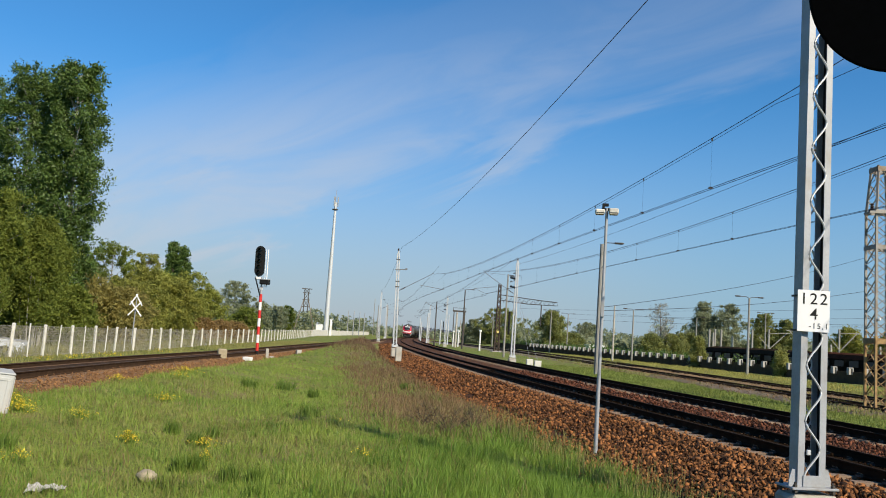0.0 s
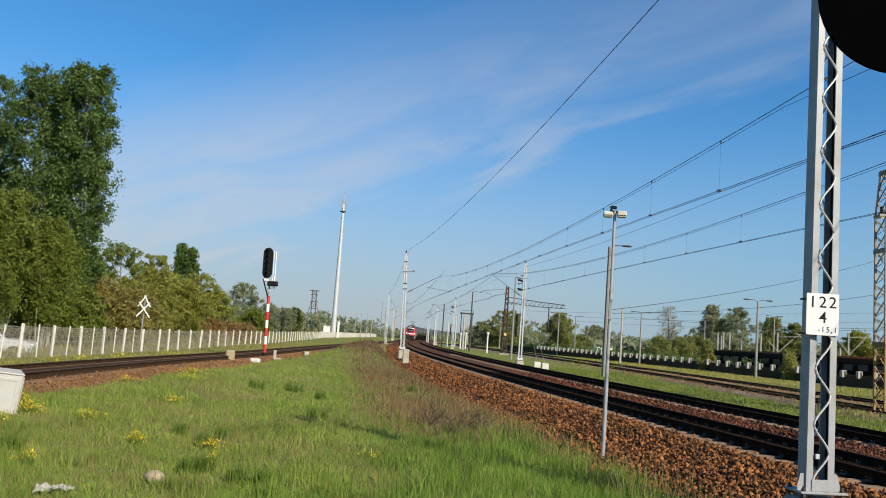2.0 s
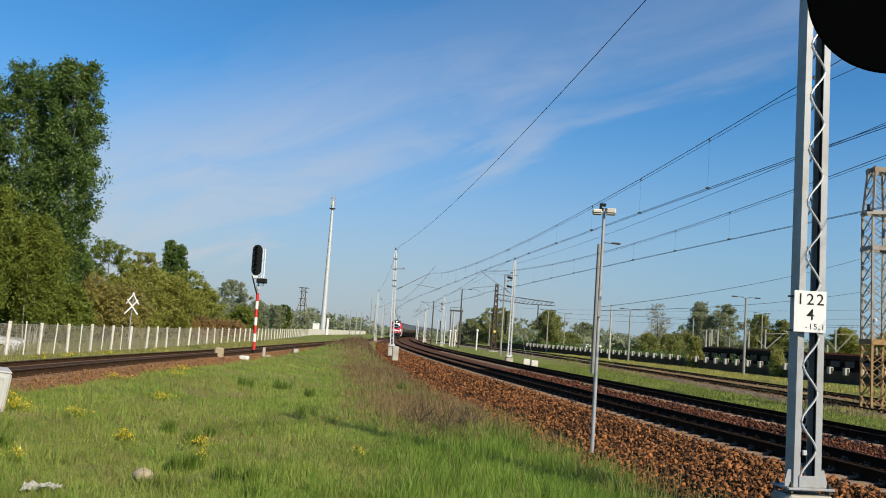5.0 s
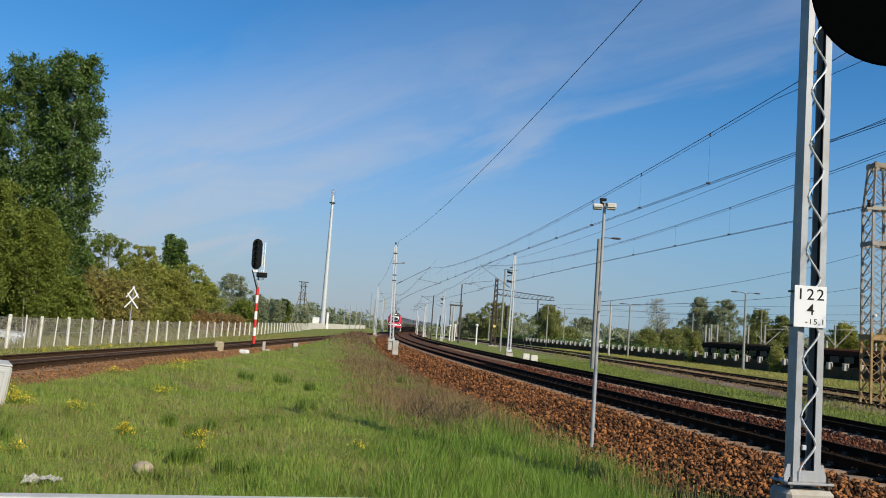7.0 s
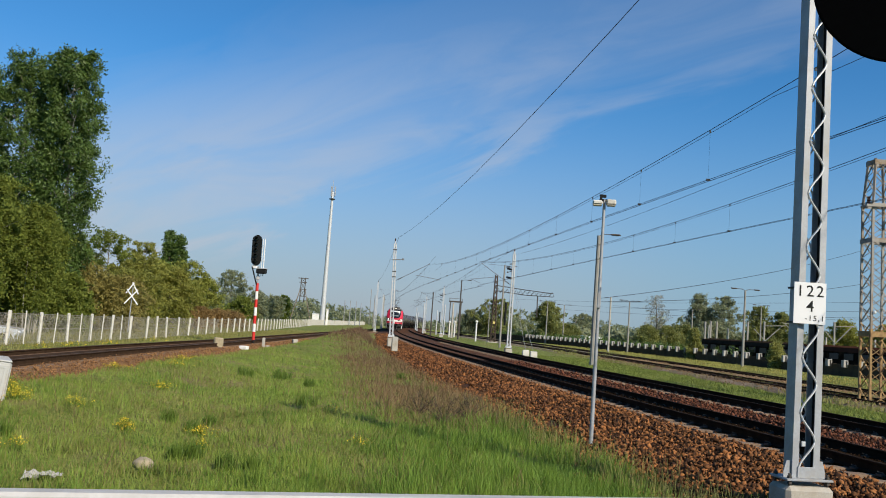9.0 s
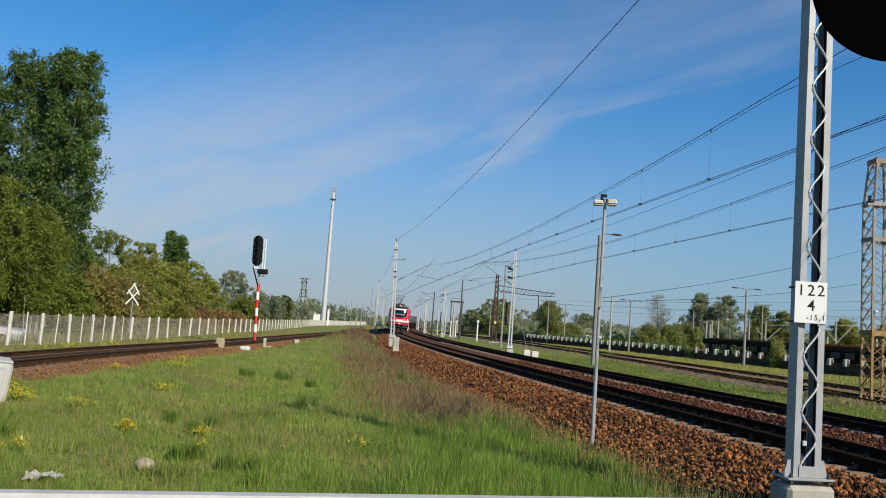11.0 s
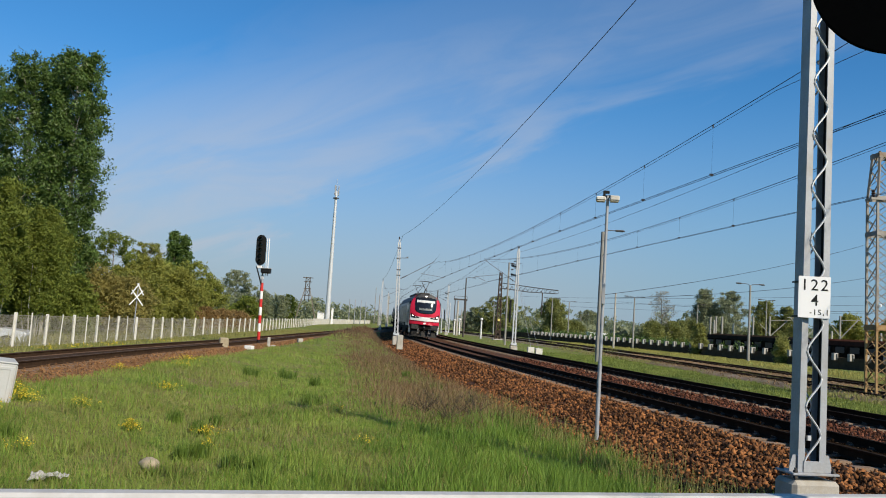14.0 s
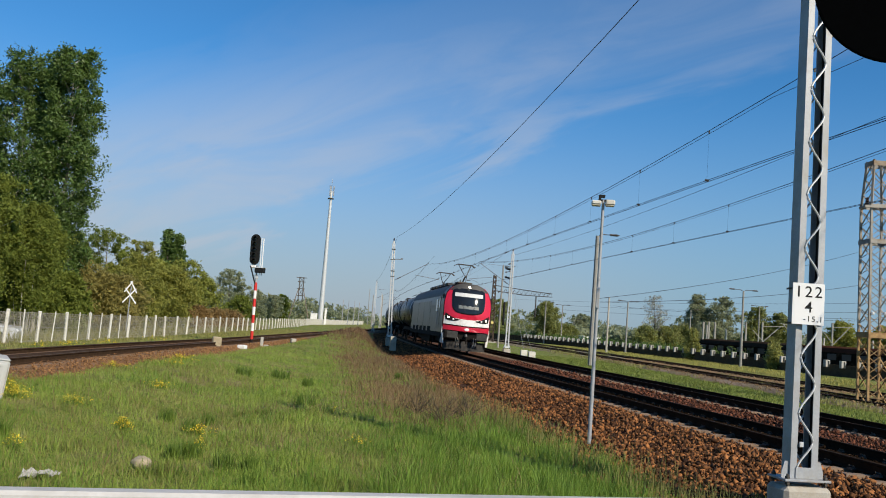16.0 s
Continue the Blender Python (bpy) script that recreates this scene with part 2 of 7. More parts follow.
# ---- mesh helpers ----
class Geo:
    """Collects vertices and faces of one mesh."""

    def __init__(self):
        self.v, self.f = [], []

    def add(self, verts, faces):
        k = len(self.v)
        self.v += [tuple(p) for p in verts]
        self.f += [tuple(i + k for i in f) for f in faces]
        return self

    def box(self, c, s, m=None, ch=0.0):
        """A box with chamfered edges round c, of size s."""
        hx, hy, hz = (0.5 * a for a in s)
        ch = min(ch, 0.45 * min(s))
        pts, fs = [], []
        if ch <= 0:
            pts = [(x, y, z) for z in (-hz, hz) for y in (-hy, hy) for x in (-hx, hx)]
            fs = [(0, 2, 3, 1), (4, 5, 7, 6), (0, 1, 5, 4), (2, 6, 7, 3), (0, 4, 6, 2), (1, 3, 7, 5)]
        else:
            idx = {}
            for sx in (-1, 1):
                for sy in (-1, 1):
                    for sz in (-1, 1):
                        for ax in range(3):
                            q = [sx * (hx - ch), sy * (hy - ch), sz * (hz - ch)]
                            q[ax] = (sx * hx, sy * hy, sz * hz)[ax]
                            idx[sx, sy, sz, ax] = len(pts)
                            pts.append(tuple(q))
            for ax in range(3):
                a, b = [(1, 2), (2, 0), (0, 1)][ax]
                for s0 in (-1, 1):
                    loop = []
                    for sa, sb in ((-1, -1), (1, -1), (1, 1), (-1, 1)):
                        k = [0, 0, 0]; k[ax], k[a], k[b] = s0, sa, sb
                        loop.append(idx[(*k, ax)])
                    fs.append(tuple(loop if s0 > 0 else loop[::-1]))
                for sa in (-1, 1):
                    for sb in (-1, 1):
                        k0, k1 = [0, 0, 0], [0, 0, 0]
                        k0[ax], k1[ax] = -1, 1
                        k0[a] = k1[a] = sa; k0[b] = k1[b] = sb
                        loop = (idx[(*k0, a)], idx[(*k1, a)], idx[(*k1, b)], idx[(*k0, b)])
                        fs.append(loop if sa * sb > 0 else loop[::-1])
            for sx in (-1, 1):
                for sy in (-1, 1):
                    for sz in (-1, 1):
                        loop = (idx[sx, sy, sz, 0], idx[sx, sy, sz, 1], idx[sx, sy, sz, 2])
                        fs.append(loop if sx * sy * sz > 0 else loop[::-1])
        out = []
        for p in pts:
            p = Vector(p) + Vector(c)
            out.append(m @ p if m is not None else p)
        return self.add(out, fs)

    def cyl(self, p0, p1, r0, r1=None, n=10, caps=True):
        r1 = r0 if r1 is None else r1
        p0, p1 = Vector(p0), Vector(p1)
        q = (p1 - p0).to_track_quat("Z", "Y")
        pts, fs = [], []
        for p, r in ((p0, r0), (p1, r1)):
            for i in range(n):
                a = 2 * math.pi * i / n
                pts.append(p + q @ Vector((r * math.cos(a), r * math.sin(a), 0)))
        fs = [(i, (i + 1) % n, n + (i + 1) % n, n + i) for i in range(n)]
        if caps:
            fs += [tuple(range(n))[::-1], tuple(range(n, 2 * n))]
        return self.add(pts, fs)

    def bar(self, p0, p1, w, h=None):
        """A square bar from p0 to p1."""
        h = h or w
        p0, p1 = Vector(p0), Vector(p1)
        q = (p1 - p0).to_track_quat("Z", "Y")
        L = (p1 - p0).length
        return self.box((0, 0, L / 2), (w, h, L), Matrix.Translation(p0) @ q.to_matrix().to_4x4())

    def tube(self, pts, r, n=6):
        pts = [Vector(p) for p in pts]
        vs, fs = [], []
        for i, p in enumerate(pts):
            d = (pts[min(i + 1, len(pts) - 1)] - pts[max(i - 1, 0)]).normalized()
            q = d.to_track_quat("Z", "Y")
            rr = r[i] if isinstance(r, (list, tuple)) else r
            for k in range(n):
                a = 2 * math.pi * k / n
                vs.append(p + q @ Vector((rr * math.cos(a), rr * math.sin(a), 0)))
        for i in range(len(pts) - 1):
            for k in range(n):
                fs.append((i * n + k, i * n + (k + 1) % n, (i + 1) * n + (k + 1) % n, (i + 1) * n + k))
        fs += [tuple(range(n))[::-1], tuple(range((len(pts) - 1) * n, len(pts) * n))]
        return self.add(vs, fs)

    def sweep(self, profile, path, closed=True):
        """path: list of (origin, right, up); profile: (right, up) pairs."""
        k, vs, fs = len(profile), [], []
        for o, r, u in path:
            vs += [o + r * a + u * b for a, b in profile]
        for i in range(len(path) - 1):
            for j in range(k if closed else k - 1):
                a, b = i * k + j, i * k + (j + 1) % k
                fs.append((a, b, b + k, a + k))
        if closed:
            fs += [tuple(range(k))[::-1], tuple(range((len(path) - 1) * k, len(path) * k))]
        return self.add(vs, fs)

    def lathe(self, prof, m=None, n=16):
        """prof: (radius, height) pairs round z."""
        vs, fs = [], []
        for r, z in prof:
            for k in range(n):
                a = 2 * math.pi * k / n
                p = Vector((r * math.cos(a), r * math.sin(a), z))
                vs.append(m @ p if m is not None else p)
        for i in range(len(prof) - 1):
            for k in range(n):
                fs.append((i * n + k, i * n + (k + 1) % n, (i + 1) * n + (k + 1) % n, (i + 1) * n + k))
        fs += [tuple(range(n))[::-1], tuple(range((len(prof) - 1) * n, len(prof) * n))]
        return self.add(vs, fs)

    def mesh(self, name, material, smooth=False):
        me = bpy.data.meshes.new(name)
        me.from_pydata([tuple(p) for p in self.v], [], self.f)
        bm = bmesh.new(); bm.from_mesh(me)
        bmesh.ops.recalc_face_normals(bm, faces=bm.faces)
        bm.to_mesh(me); bm.free()
        if smooth:
            me.polygons.foreach_set("use_smooth", [True] * len(me.polygons))
        me.materials.append(material)
        return me


def part(name, geo, material, parent, label="", smooth=False):
    """One mesh object under a thing or a part."""
    ob = new(name, geo.mesh(name, material, smooth) if isinstance(geo, Geo) else geo)
    ob.parent = parent
    if label:
        tagged(ob, label)
    return ob


def thing(name, m=None, label="", category="", group="", kind=""):
    ob = new(name)
    ob.empty_display_size = 0.1
    ob.matrix_basis = m if m is not None else Matrix.Identity(4)
    return tagged(ob, label, category, group, kind)


def solid(name, geo, material, label="", category="", group="", kind="", smooth=False):
    ob = new(name, geo.mesh(name, material, smooth) if isinstance(geo, Geo) else geo)
    return tagged(ob, label, category, group, kind)


def quick_mesh(name, verts, faces, material):
    """verts (n,3) and faces (m,3 or 4) arrays to a mesh, fast."""
    me = bpy.data.meshes.new(name)
    verts, faces = np.asarray(verts, np.float32), np.asarray(faces, np.int32)
    k = faces.shape[1]
    me.vertices.add(len(verts)); me.vertices.foreach_set("co", verts.ravel())
    me.loops.add(faces.size); me.loops.foreach_set("vertex_index", faces.ravel())
    me.polygons.add(len(faces))
    me.polygons.foreach_set("loop_start", np.arange(0, faces.size, k, dtype=np.int32))
    me.polygons.foreach_set("loop_total", np.full(len(faces), k, np.int32))
    me.update(calc_edges=True)
    me.materials.append(material)
    return me




# ---- plan of the railway ----
def c1(y):
    k = np.clip(y - 45.0, 0, 300)
    return 9.57 - 0.175 * y + 0.00036 * y * y + k * k * (1.92e-4 - 1.4847e-6 * k + 2.603e-9 * k * k)


def c0(y):
    return -12.3 + 2.6 * np.exp(-np.clip(y, -60, 900) / 35)


def c3(y):
    return 18.4 - 0.0128 * y - 0.00037 * y * y


def dip(y):
    """How far the branch line and its fence have sunk below the main line."""
    k = np.clip((np.asarray(y, float) - 20) / 34, 0, 1)
    return 0.14 * k * k * (3 - 2 * k)


def track_point(fn, y, off=0.0, z=0.0):
    """A point off metres to the right of a track's middle, with the frame there."""
    s = (fn(y + 0.5) - fn(y - 0.5))
    d = Vector((s, 1, 0)).normalized()
    r = Vector((d.y, -d.x, 0))
    if fn is c0:
        z -= float(dip(y))
    return Vector((fn(y), y, z)) + r * off, r, d


def track_path(fn, y0, y1, step, off=0.0, z=0.0):
    out, y = [], y0
    while y <= y1 + 1e-6:
        p, r, d = track_point(fn, y, off, z)
        out.append((p, r, Vector((0, 0, 1))))
        y += step * (1 if y < 120 else 4)
    return out


def smooth01(t):
    t = np.clip(t, 0, 1)
    return t * t * (3 - 2 * t)


def ground_z(x, y):
    """Height of the earth, arrays or numbers."""
    x, y = np.asarray(x, float), np.asarray(y, float)
    yy = np.clip(y, -50, 320)
    u = x - c1(yy)
    w = x - c0(yy)
    z = np.full(np.broadcast(x, y).shape, -0.66)
    z = z + 0.36 * smooth01((6.5 - w) / 3.6)
    z = z - dip(yy) * smooth01((5.2 - w) / 3.0)
    # the road beyond the fence lies lower
    z = z - 0.50 * smooth01((-15.6 - 0.040 * yy - 0.00016 * yy * yy - x) / 1.8) * smooth01((190 - yy) / 40)
    z = z + 0.84 * smooth01((yy - 40) / 45) * smooth01((-3.7 - u) / 1.3) * smooth01((w - 1.6) / 2.0)
    z = np.where(u > 5.5, z + 0.2 * smooth01((u - 5.5) / 2.5), z)
    z = z + 0.035 * np.sin(1.3 * x + 0.4 * y) * np.sin(0.9 * y - 0.5 * x) + 0.02 * np.sin(3.1 * x) * np.cos(2.7 * y)
    bed = (np.abs(u - 2.1) < 5.1) | (np.abs(w) < 2.0)
    z = np.where(bed, np.minimum(z, -0.72 * (np.abs(u - 2.1) < 5.1) - 0.5 * (np.abs(w) < 2.0)), z)
    near = smooth01((4.5 - y) / 3.0) * smooth01((14 - np.abs(x)) / 4)
    return z * (1 - near) + near * -0.06


# ---- ground ----
def ground():
    xs = np.concatenate([-np.geomspace(2600, 16, 34), np.arange(-15.5, 30, 0.5), np.geomspace(30.5, 2600, 34)])
    ys = np.concatenate([-np.geomspace(2600, 6, 16), np.arange(-5.5, 70, 0.5), np.geomspace(70.5, 3200, 60)])
    X, Y = np.meshgrid(xs, ys)
    Z = ground_z(X, Y)
    v = np.stack([X.ravel(), Y.ravel(), Z.ravel()], 1)
    w, h = len(xs), len(ys)
    i = (np.arange(h - 1)[:, None] * w + np.arange(w - 1)[None, :]).ravel()
    f = np.stack([i, i + 1, i + w + 1, i + w], 1)
    m = bpy.data.materials.new("meadow_soil")
    m.use_nodes = True
    nt = m.node_tree
    n, link = nt.nodes.new, nt.links.new
    b = nt.nodes["Principled BSDF"]
    b.inputs["Roughness"].default_value = 1.0
    b.inputs["Specular IOR Level"].default_value = 0.1
    co = n("ShaderNodeTexCoord")

    def noise_at(s, d=5):
        t = n("ShaderNodeTexNoise")
        t.inputs["Scale"].default_value, t.inputs["Detail"].default_value = s, d
        link(co.outputs["Object"], t.inputs["Vector"])
        return t.outputs["Fac"]

    def band(v, a, b_):
        r = n("ShaderNodeMapRange")
        r.inputs["From Min"].default_value, r.inputs["From Max"].default_value = a, b_
        link(v, r.inputs["Value"])
        return r.outputs[0]

    def blend(f_, a, b_):
        x = n("ShaderNodeMix"); x.data_type = "RGBA"
        link(f_, x.inputs["Factor"])
        for k, c in (("A", a), ("B", b_)):
            if isinstance(c, tuple):
                x.inputs[k].default_value = (*c, 1)
            else:
                link(c, x.inputs[k])
        return x.outputs["Result"]

    green = blend(band(noise_at(9), 0.35, 0.65), (0.110, 0.155, 0.030), (0.200, 0.245, 0.055))
    dry = blend(band(noise_at(14), 0.35, 0.65), (0.16, 0.135, 0.060), (0.26, 0.215, 0.10))
    c = blend(band(noise_at(0.55), 0.47, 0.66), green, dry)
    link(blend(band(noise_at(40), 0.55, 0.75), c, (0.065, 0.075, 0.026)), b.inputs["Base Color"])
    bp = n("ShaderNodeBump")
    bp.inputs["Strength"].default_value, bp.inputs["Distance"].default_value = 1.0, 0.08
    link(noise_at(22), bp.inputs["Height"]); link(bp.outputs[0], b.inputs["Normal"])
    me = quick_mesh("ground", v, f, m)
    me.polygons.foreach_set("use_smooth", [True] * len(me.polygons))
    tagged(new("ground", me), "rough meadow of green and dry grass beside the tracks", "ground", kind="structure")


ground()
road = Geo().box((0, -3.0, -0.10), (22, 10.6, 0.2), ch=0.02)
solid("road", road, ASPHALT, "worn asphalt road of the level crossing", "road", kind="structure")


def ballast_bed(name, fn, prof, y0, y1, label, material=BALLAST):
    g = Geo()
    g.sweep(prof, track_path(fn, y0, y1, 1.0), closed=False)
    solid(name, g, material, label, "ballast", kind="structure", smooth=True)


# both main tracks lie on one bed; the sidings and the branch have their own
ballast_bed("ballast_main", c1, [(-4.3, -0.80), (-3.4, -0.60), (-2.3, -0.36), (-1.75, -0.245), (-1.25, -0.25), (1.4, -0.265), (2.15, -0.30), (2.9, -0.23), (5.6, -0.25), (6.2, -0.30), (7.4, -0.60)], 2, 460, "reddish brown ballast under the two main tracks")
ballast_bed("ballast_branch", c0, [(-2.2, -0.50), (-1.6, -0.24), (-1.2, -0.20), (-0.8, -0.175), (-0.6, -0.115), (0.6, -0.115), (0.8, -0.178), (0.92, -0.189), (1.3, -0.192), (1.6, -0.27), (2.5, -0.50)], 2, 300, "brown ballast under the branch track by the fence", BRANCH_BALLAST)


def c2(y):
    s = c1(y + 0.5) - c1(y - 0.5)
    return c1(y) + 4.3 * np.sqrt(1 + s * s)


def c4(y):
    return c3(y) + 4.4


for nm, fn in (("ballast_siding", c3), ("ballast_yard", c4)):
    ballast_bed(nm, fn, [(-1.8, -0.58), (-1.3, -0.27), (-0.4, -0.235), (0.4, -0.235), (1.6, -0.27), (2.3, -0.275), (2.45, -0.58)], 20, 230, "pale dusty ballast of a yard siding", PALE_BALLAST)

RAIL_PROFILE = [(-0.075, 0), (0.075, 0), (0.075, 0.012), (0.012, 0.035), (0.012, 0.125), (0.036, 0.140), (0.036, 0.166), (-0.036, 0.166), (-0.036, 0.140), (-0.012, 0.125), (-0.012, 0.035), (-0.075, 0.012)]
HEAD_PROFILE = [(-0.030, 0.1655), (0.030, 0.1655), (0.024, 0.171), (-0.024, 0.171)]
sleeper_mesh = Geo().add([(-1.3, -.13, -.22), (1.3, -.13, -.22), (1.3, .13, -.22), (-1.3, .13, -.22), (-1.3, -.10, 0), (1.3, -.10, 0), (1.3, .10, 0), (-1.3, .10, 0)], [(0, 3, 2, 1), (4, 5, 6, 7), (0, 1, 5, 4), (1, 2, 6, 5), (2, 3, 7, 6), (3, 0, 4, 7)]).mesh("sleeper", SLEEPER)


def track(label, fn, y0, y1, ztop, sleep0, sleep1, cant=0.0, clips=None, head=DULLTOP, web=RAILSIDE):
    """ztop: height of the rail heads. Sleepers between sleep0 and sleep1."""
    t = thing("railway_track", None, label, "railway track", "tracks")
    for side in (-1, 1):
        zz = ztop - 0.171 - (cant if side > 0 else 0)
        part("rail", Geo().sweep(RAIL_PROFILE, track_path(fn, y0, y1, 1.0, side * 0.753, zz)), web, t)
        part("rail_head", Geo().sweep(HEAD_PROFILE, track_path(fn, y0, y1, 1.0, side * 0.753, zz)), head, t, "worn running surface")
    y = sleep0
    while y < sleep1:
        p, r, d = track_point(fn, y, 0, ztop - 0.185 - cant / 2)
        s = part("sleeper", sleeper_mesh, None, t)
        s.matrix_basis = Matrix.Translation(p) @ Matrix.Rotation(math.atan2(r.y, r.x), 4, "Z") @ Matrix.Rotation(cant / 1.5, 4, "Y")
        y += 0.6
    if clips:
        g = Geo()
        y = clips[0]
        while y < clips[1]:
            for side in (-1, 1):
                zz = ztop - 0.171 - (cant if side > 0 else 0)
                for e in (-1, 1):
                    p, r, d = track_point(fn, y, side * 0.753 + e * 0.105, zz)
                    M = Matrix.Translation(p) @ Matrix.Rotation(math.atan2(r.y, r.x), 4, "Z")
                    g.box((0, 0, 0.012), (0.07, 0.13, 0.03), M)
                    g.tube([M @ Vector(q) for q in ((0.02, -0.06, 0.02), (-0.01, -0.05, 0.06), (-0.045 * e, 0, 0.035), (-0.01, 0.05, 0.06), (0.02, 0.06, 0.02))], 0.010, 5)
            y += 0.6
        part("rail_fastening", g, OLDSTEEL, t, "steel spring clips on the sleepers")["kind"] = "stuff"
    return t


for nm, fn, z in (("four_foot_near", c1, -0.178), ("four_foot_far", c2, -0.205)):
    ballast_bed(nm, fn, [(-0.70, z), (-0.35, z + 0.025), (0.35, z - 0.01), (0.70, z - 0.05)], 2, 46, "near-black ballast between the rails", BLACK_BALLAST)
for nm, fn, z in (("four_foot_distant_near", c1, -0.100), ("four_foot_distant_far", c2, -0.110)):
    ballast_bed(nm, fn, [(-0.69, z - 0.03), (-0.35, z), (0.35, z - 0.03), (0.69, z - 0.08)], 46, 330, "brown ballast filled up between the rails")
GRIMY = mat("grimy_brown_ballast", (0.022, 0.013, 0.007), (0.085, 0.048, 0.025), 0.95, 0, 3, 26, 1.0, spec=0.1, depth=0.05)
ballast_bed("four_foot_branch", c0, [(-0.69, -0.14), (-0.35, -0.105), (0.35, -0.105), (0.69, -0.14)], 2, 298, "dark grimy ballast between the branch rails", GRIMY)
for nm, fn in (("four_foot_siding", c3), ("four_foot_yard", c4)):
    ballast_bed(nm, fn, [(-0.70, -0.215), (-0.35, -0.18), (0.35, -0.18), (0.70, -0.215)], 20, 228, "near-black ballast between the siding's rails", BLACK_BALLAST)
track("canted main track, dark rails on concrete sleepers in brown ballast", c1, 2, 460, 0.0, 7, 95, 0.05, (8, 48), RAILTOP)
track("second main track, dark rails on concrete sleepers in brown ballast", c2, 2, 460, 0.0, 12, 90, 0.05, (14, 45), RAILTOP)
track("single branch track beside the concrete post fence", c0, 2, 300, 0.0, 15, 75, 0.0, web=BROWNRAIL)
track("rusty siding track in pale yellowish gravel", c3, 20, 230, -0.13, 34, 90, web=BROWNRAIL)
track("rusty yard track in weedy pale gravel", c4, 20, 230, -0.13, 45, 100, web=BROWNRAIL)


# ---- overhead line ----
def text_on(body, size, m, parent, material):
    cu = bpy.data.curves.new("lettering", "FONT")
    cu.body, cu.size, cu.align_x, cu.align_y, cu.extrude = body, size, "CENTER", "CENTER", 0.001
    cu.offset = 0.0004 * size / 0.15
    cu.space_character = 1.22
    cu.materials.append(material)
    ob = new("lettering", cu)
    ob.parent = parent
    ob.matrix_basis = m
    return ob


def catenary_mast(m, label, height=8.4, foot=0.5, plate=False, W=0.45, D=0.20, arm=None, tensioner=False, steel=GALV_PALE, lift=0.0, taper=0.88, stay=True):
    """Two steel channels joined by wavy lacing bars; x across the track, y along it, z=0 at the base plate."""
    t = thing("catenary_mast", m, label, "railway mast", "overhead line masts")
    for s in (-1, 1):
        fl, th = (0.09, 0.012) if W > 0.33 else (0.07, 0.012)
        prof = [(0, -D / 2), (0, D / 2), (-fl, D / 2), (-fl, D / 2 - th), (-th, D / 2 - th), (-th, -D / 2 + th), (-fl, -D / 2 + th), (-fl, -D / 2)]
        pts = [(s * (W / 2 + a), b, 0.03) for a, b in prof] + [(s * (W * taper / 2 + a), b, height) for a, b in prof]
        part("channel", Geo().add(pts, [(0, 1, 4, 5), (1, 2, 3, 4), (5, 6, 7, 0), (8, 9, 12, 13), (9, 10, 11, 12), (13, 14, 15, 8)] + [(i, (i + 1) % 8, (i + 1) % 8 + 8, i + 8) for i in range(8)]), steel, t)
        part("gusset", Geo().add([(s * W / 2 + s * 0.004, -0.07, 0.03), (s * (W / 2 + 0.10), -0.07, 0.03), (s * (W / 2 + 0.10), -0.07, 0.10), (s * (W / 2 + 0.06), -0.07, 0.24), (s * W / 2 + s * 0.004, -0.07, 0.24),
                                  (s * W / 2 + s * 0.004, -0.055, 0.03), (s * (W / 2 + 0.10), -0.055, 0.03), (s * (W / 2 + 0.10), -0.055, 0.10), (s * (W / 2 + 0.06), -0.055, 0.24), (s * W / 2 + s * 0.004, -0.055, 0.24)],
                                 [(0, 1, 2, 3, 4), (9, 8, 7, 6, 5), (0, 5, 6, 1), (1, 6, 7, 2), (2, 7, 8, 3), (3, 8, 9, 4), (4, 9, 5, 0)]), steel, t)
    for face in (-1, 1):
        g, pts = Geo(), []
        z = 0.16
        while z < height - 0.1:
            k = (z - 0.16 - (lift - 0.134 if plate else 0)) / 0.712
            u = 2 * abs(2 * (k - math.floor(k + 0.5))) - 1
            u = math.sin(u * math.pi / 2) * 0.8 + u * 0.2
            half = (W / 2 - 0.085) * (1 - (1 - taper) * z / height)
            pts.append((-u * face * half, face * (D / 2 + 0.006), z))
            z += 0.05
        g.tube(pts, 0.0135, 5)
        part("lacing_bar", g, GALV_PALE, t)
    part("base_plate", Geo().box((0, 0, 0.015), (W + 0.26, D + 0.22, 0.03), ch=0.006), steel, t)
    part("cross_strap", Geo().box((0, -D / 2 - 0.008, 0.10), (W - 0.14, 0.014, 0.14), ch=0.003), steel, t)
    for sx in (-1, 1):
        for sy in (-1, 1):
            g = Geo()
            g.cyl((sx * (W / 2 + 0.07), sy * (D / 2 + 0.06), -0.06), (sx * (W / 2 + 0.07), sy * (D / 2 + 0.06), 0.09), 0.016, n=8)
            g.cyl((sx * (W / 2 + 0.07), sy * (D / 2 + 0.06), 0.03), (sx * (W / 2 + 0.07), sy * (D / 2 + 0.06), 0.06), 0.032, n=6)
            g.cyl((sx * (W / 2 + 0.07), sy * (D / 2 + 0.06), -0.04), (sx * (W / 2 + 0.07), sy * (D / 2 + 0.06), 0.0), 0.034, n=6)
            part("anchor_bolt", g, OLDSTEEL, t)
    part("foundation", Geo().box((0, 0, -0.065 - foot / 2), (W + 0.27, D + 0.28, foot), ch=0.05), CONC, t, "stained concrete foundation block")
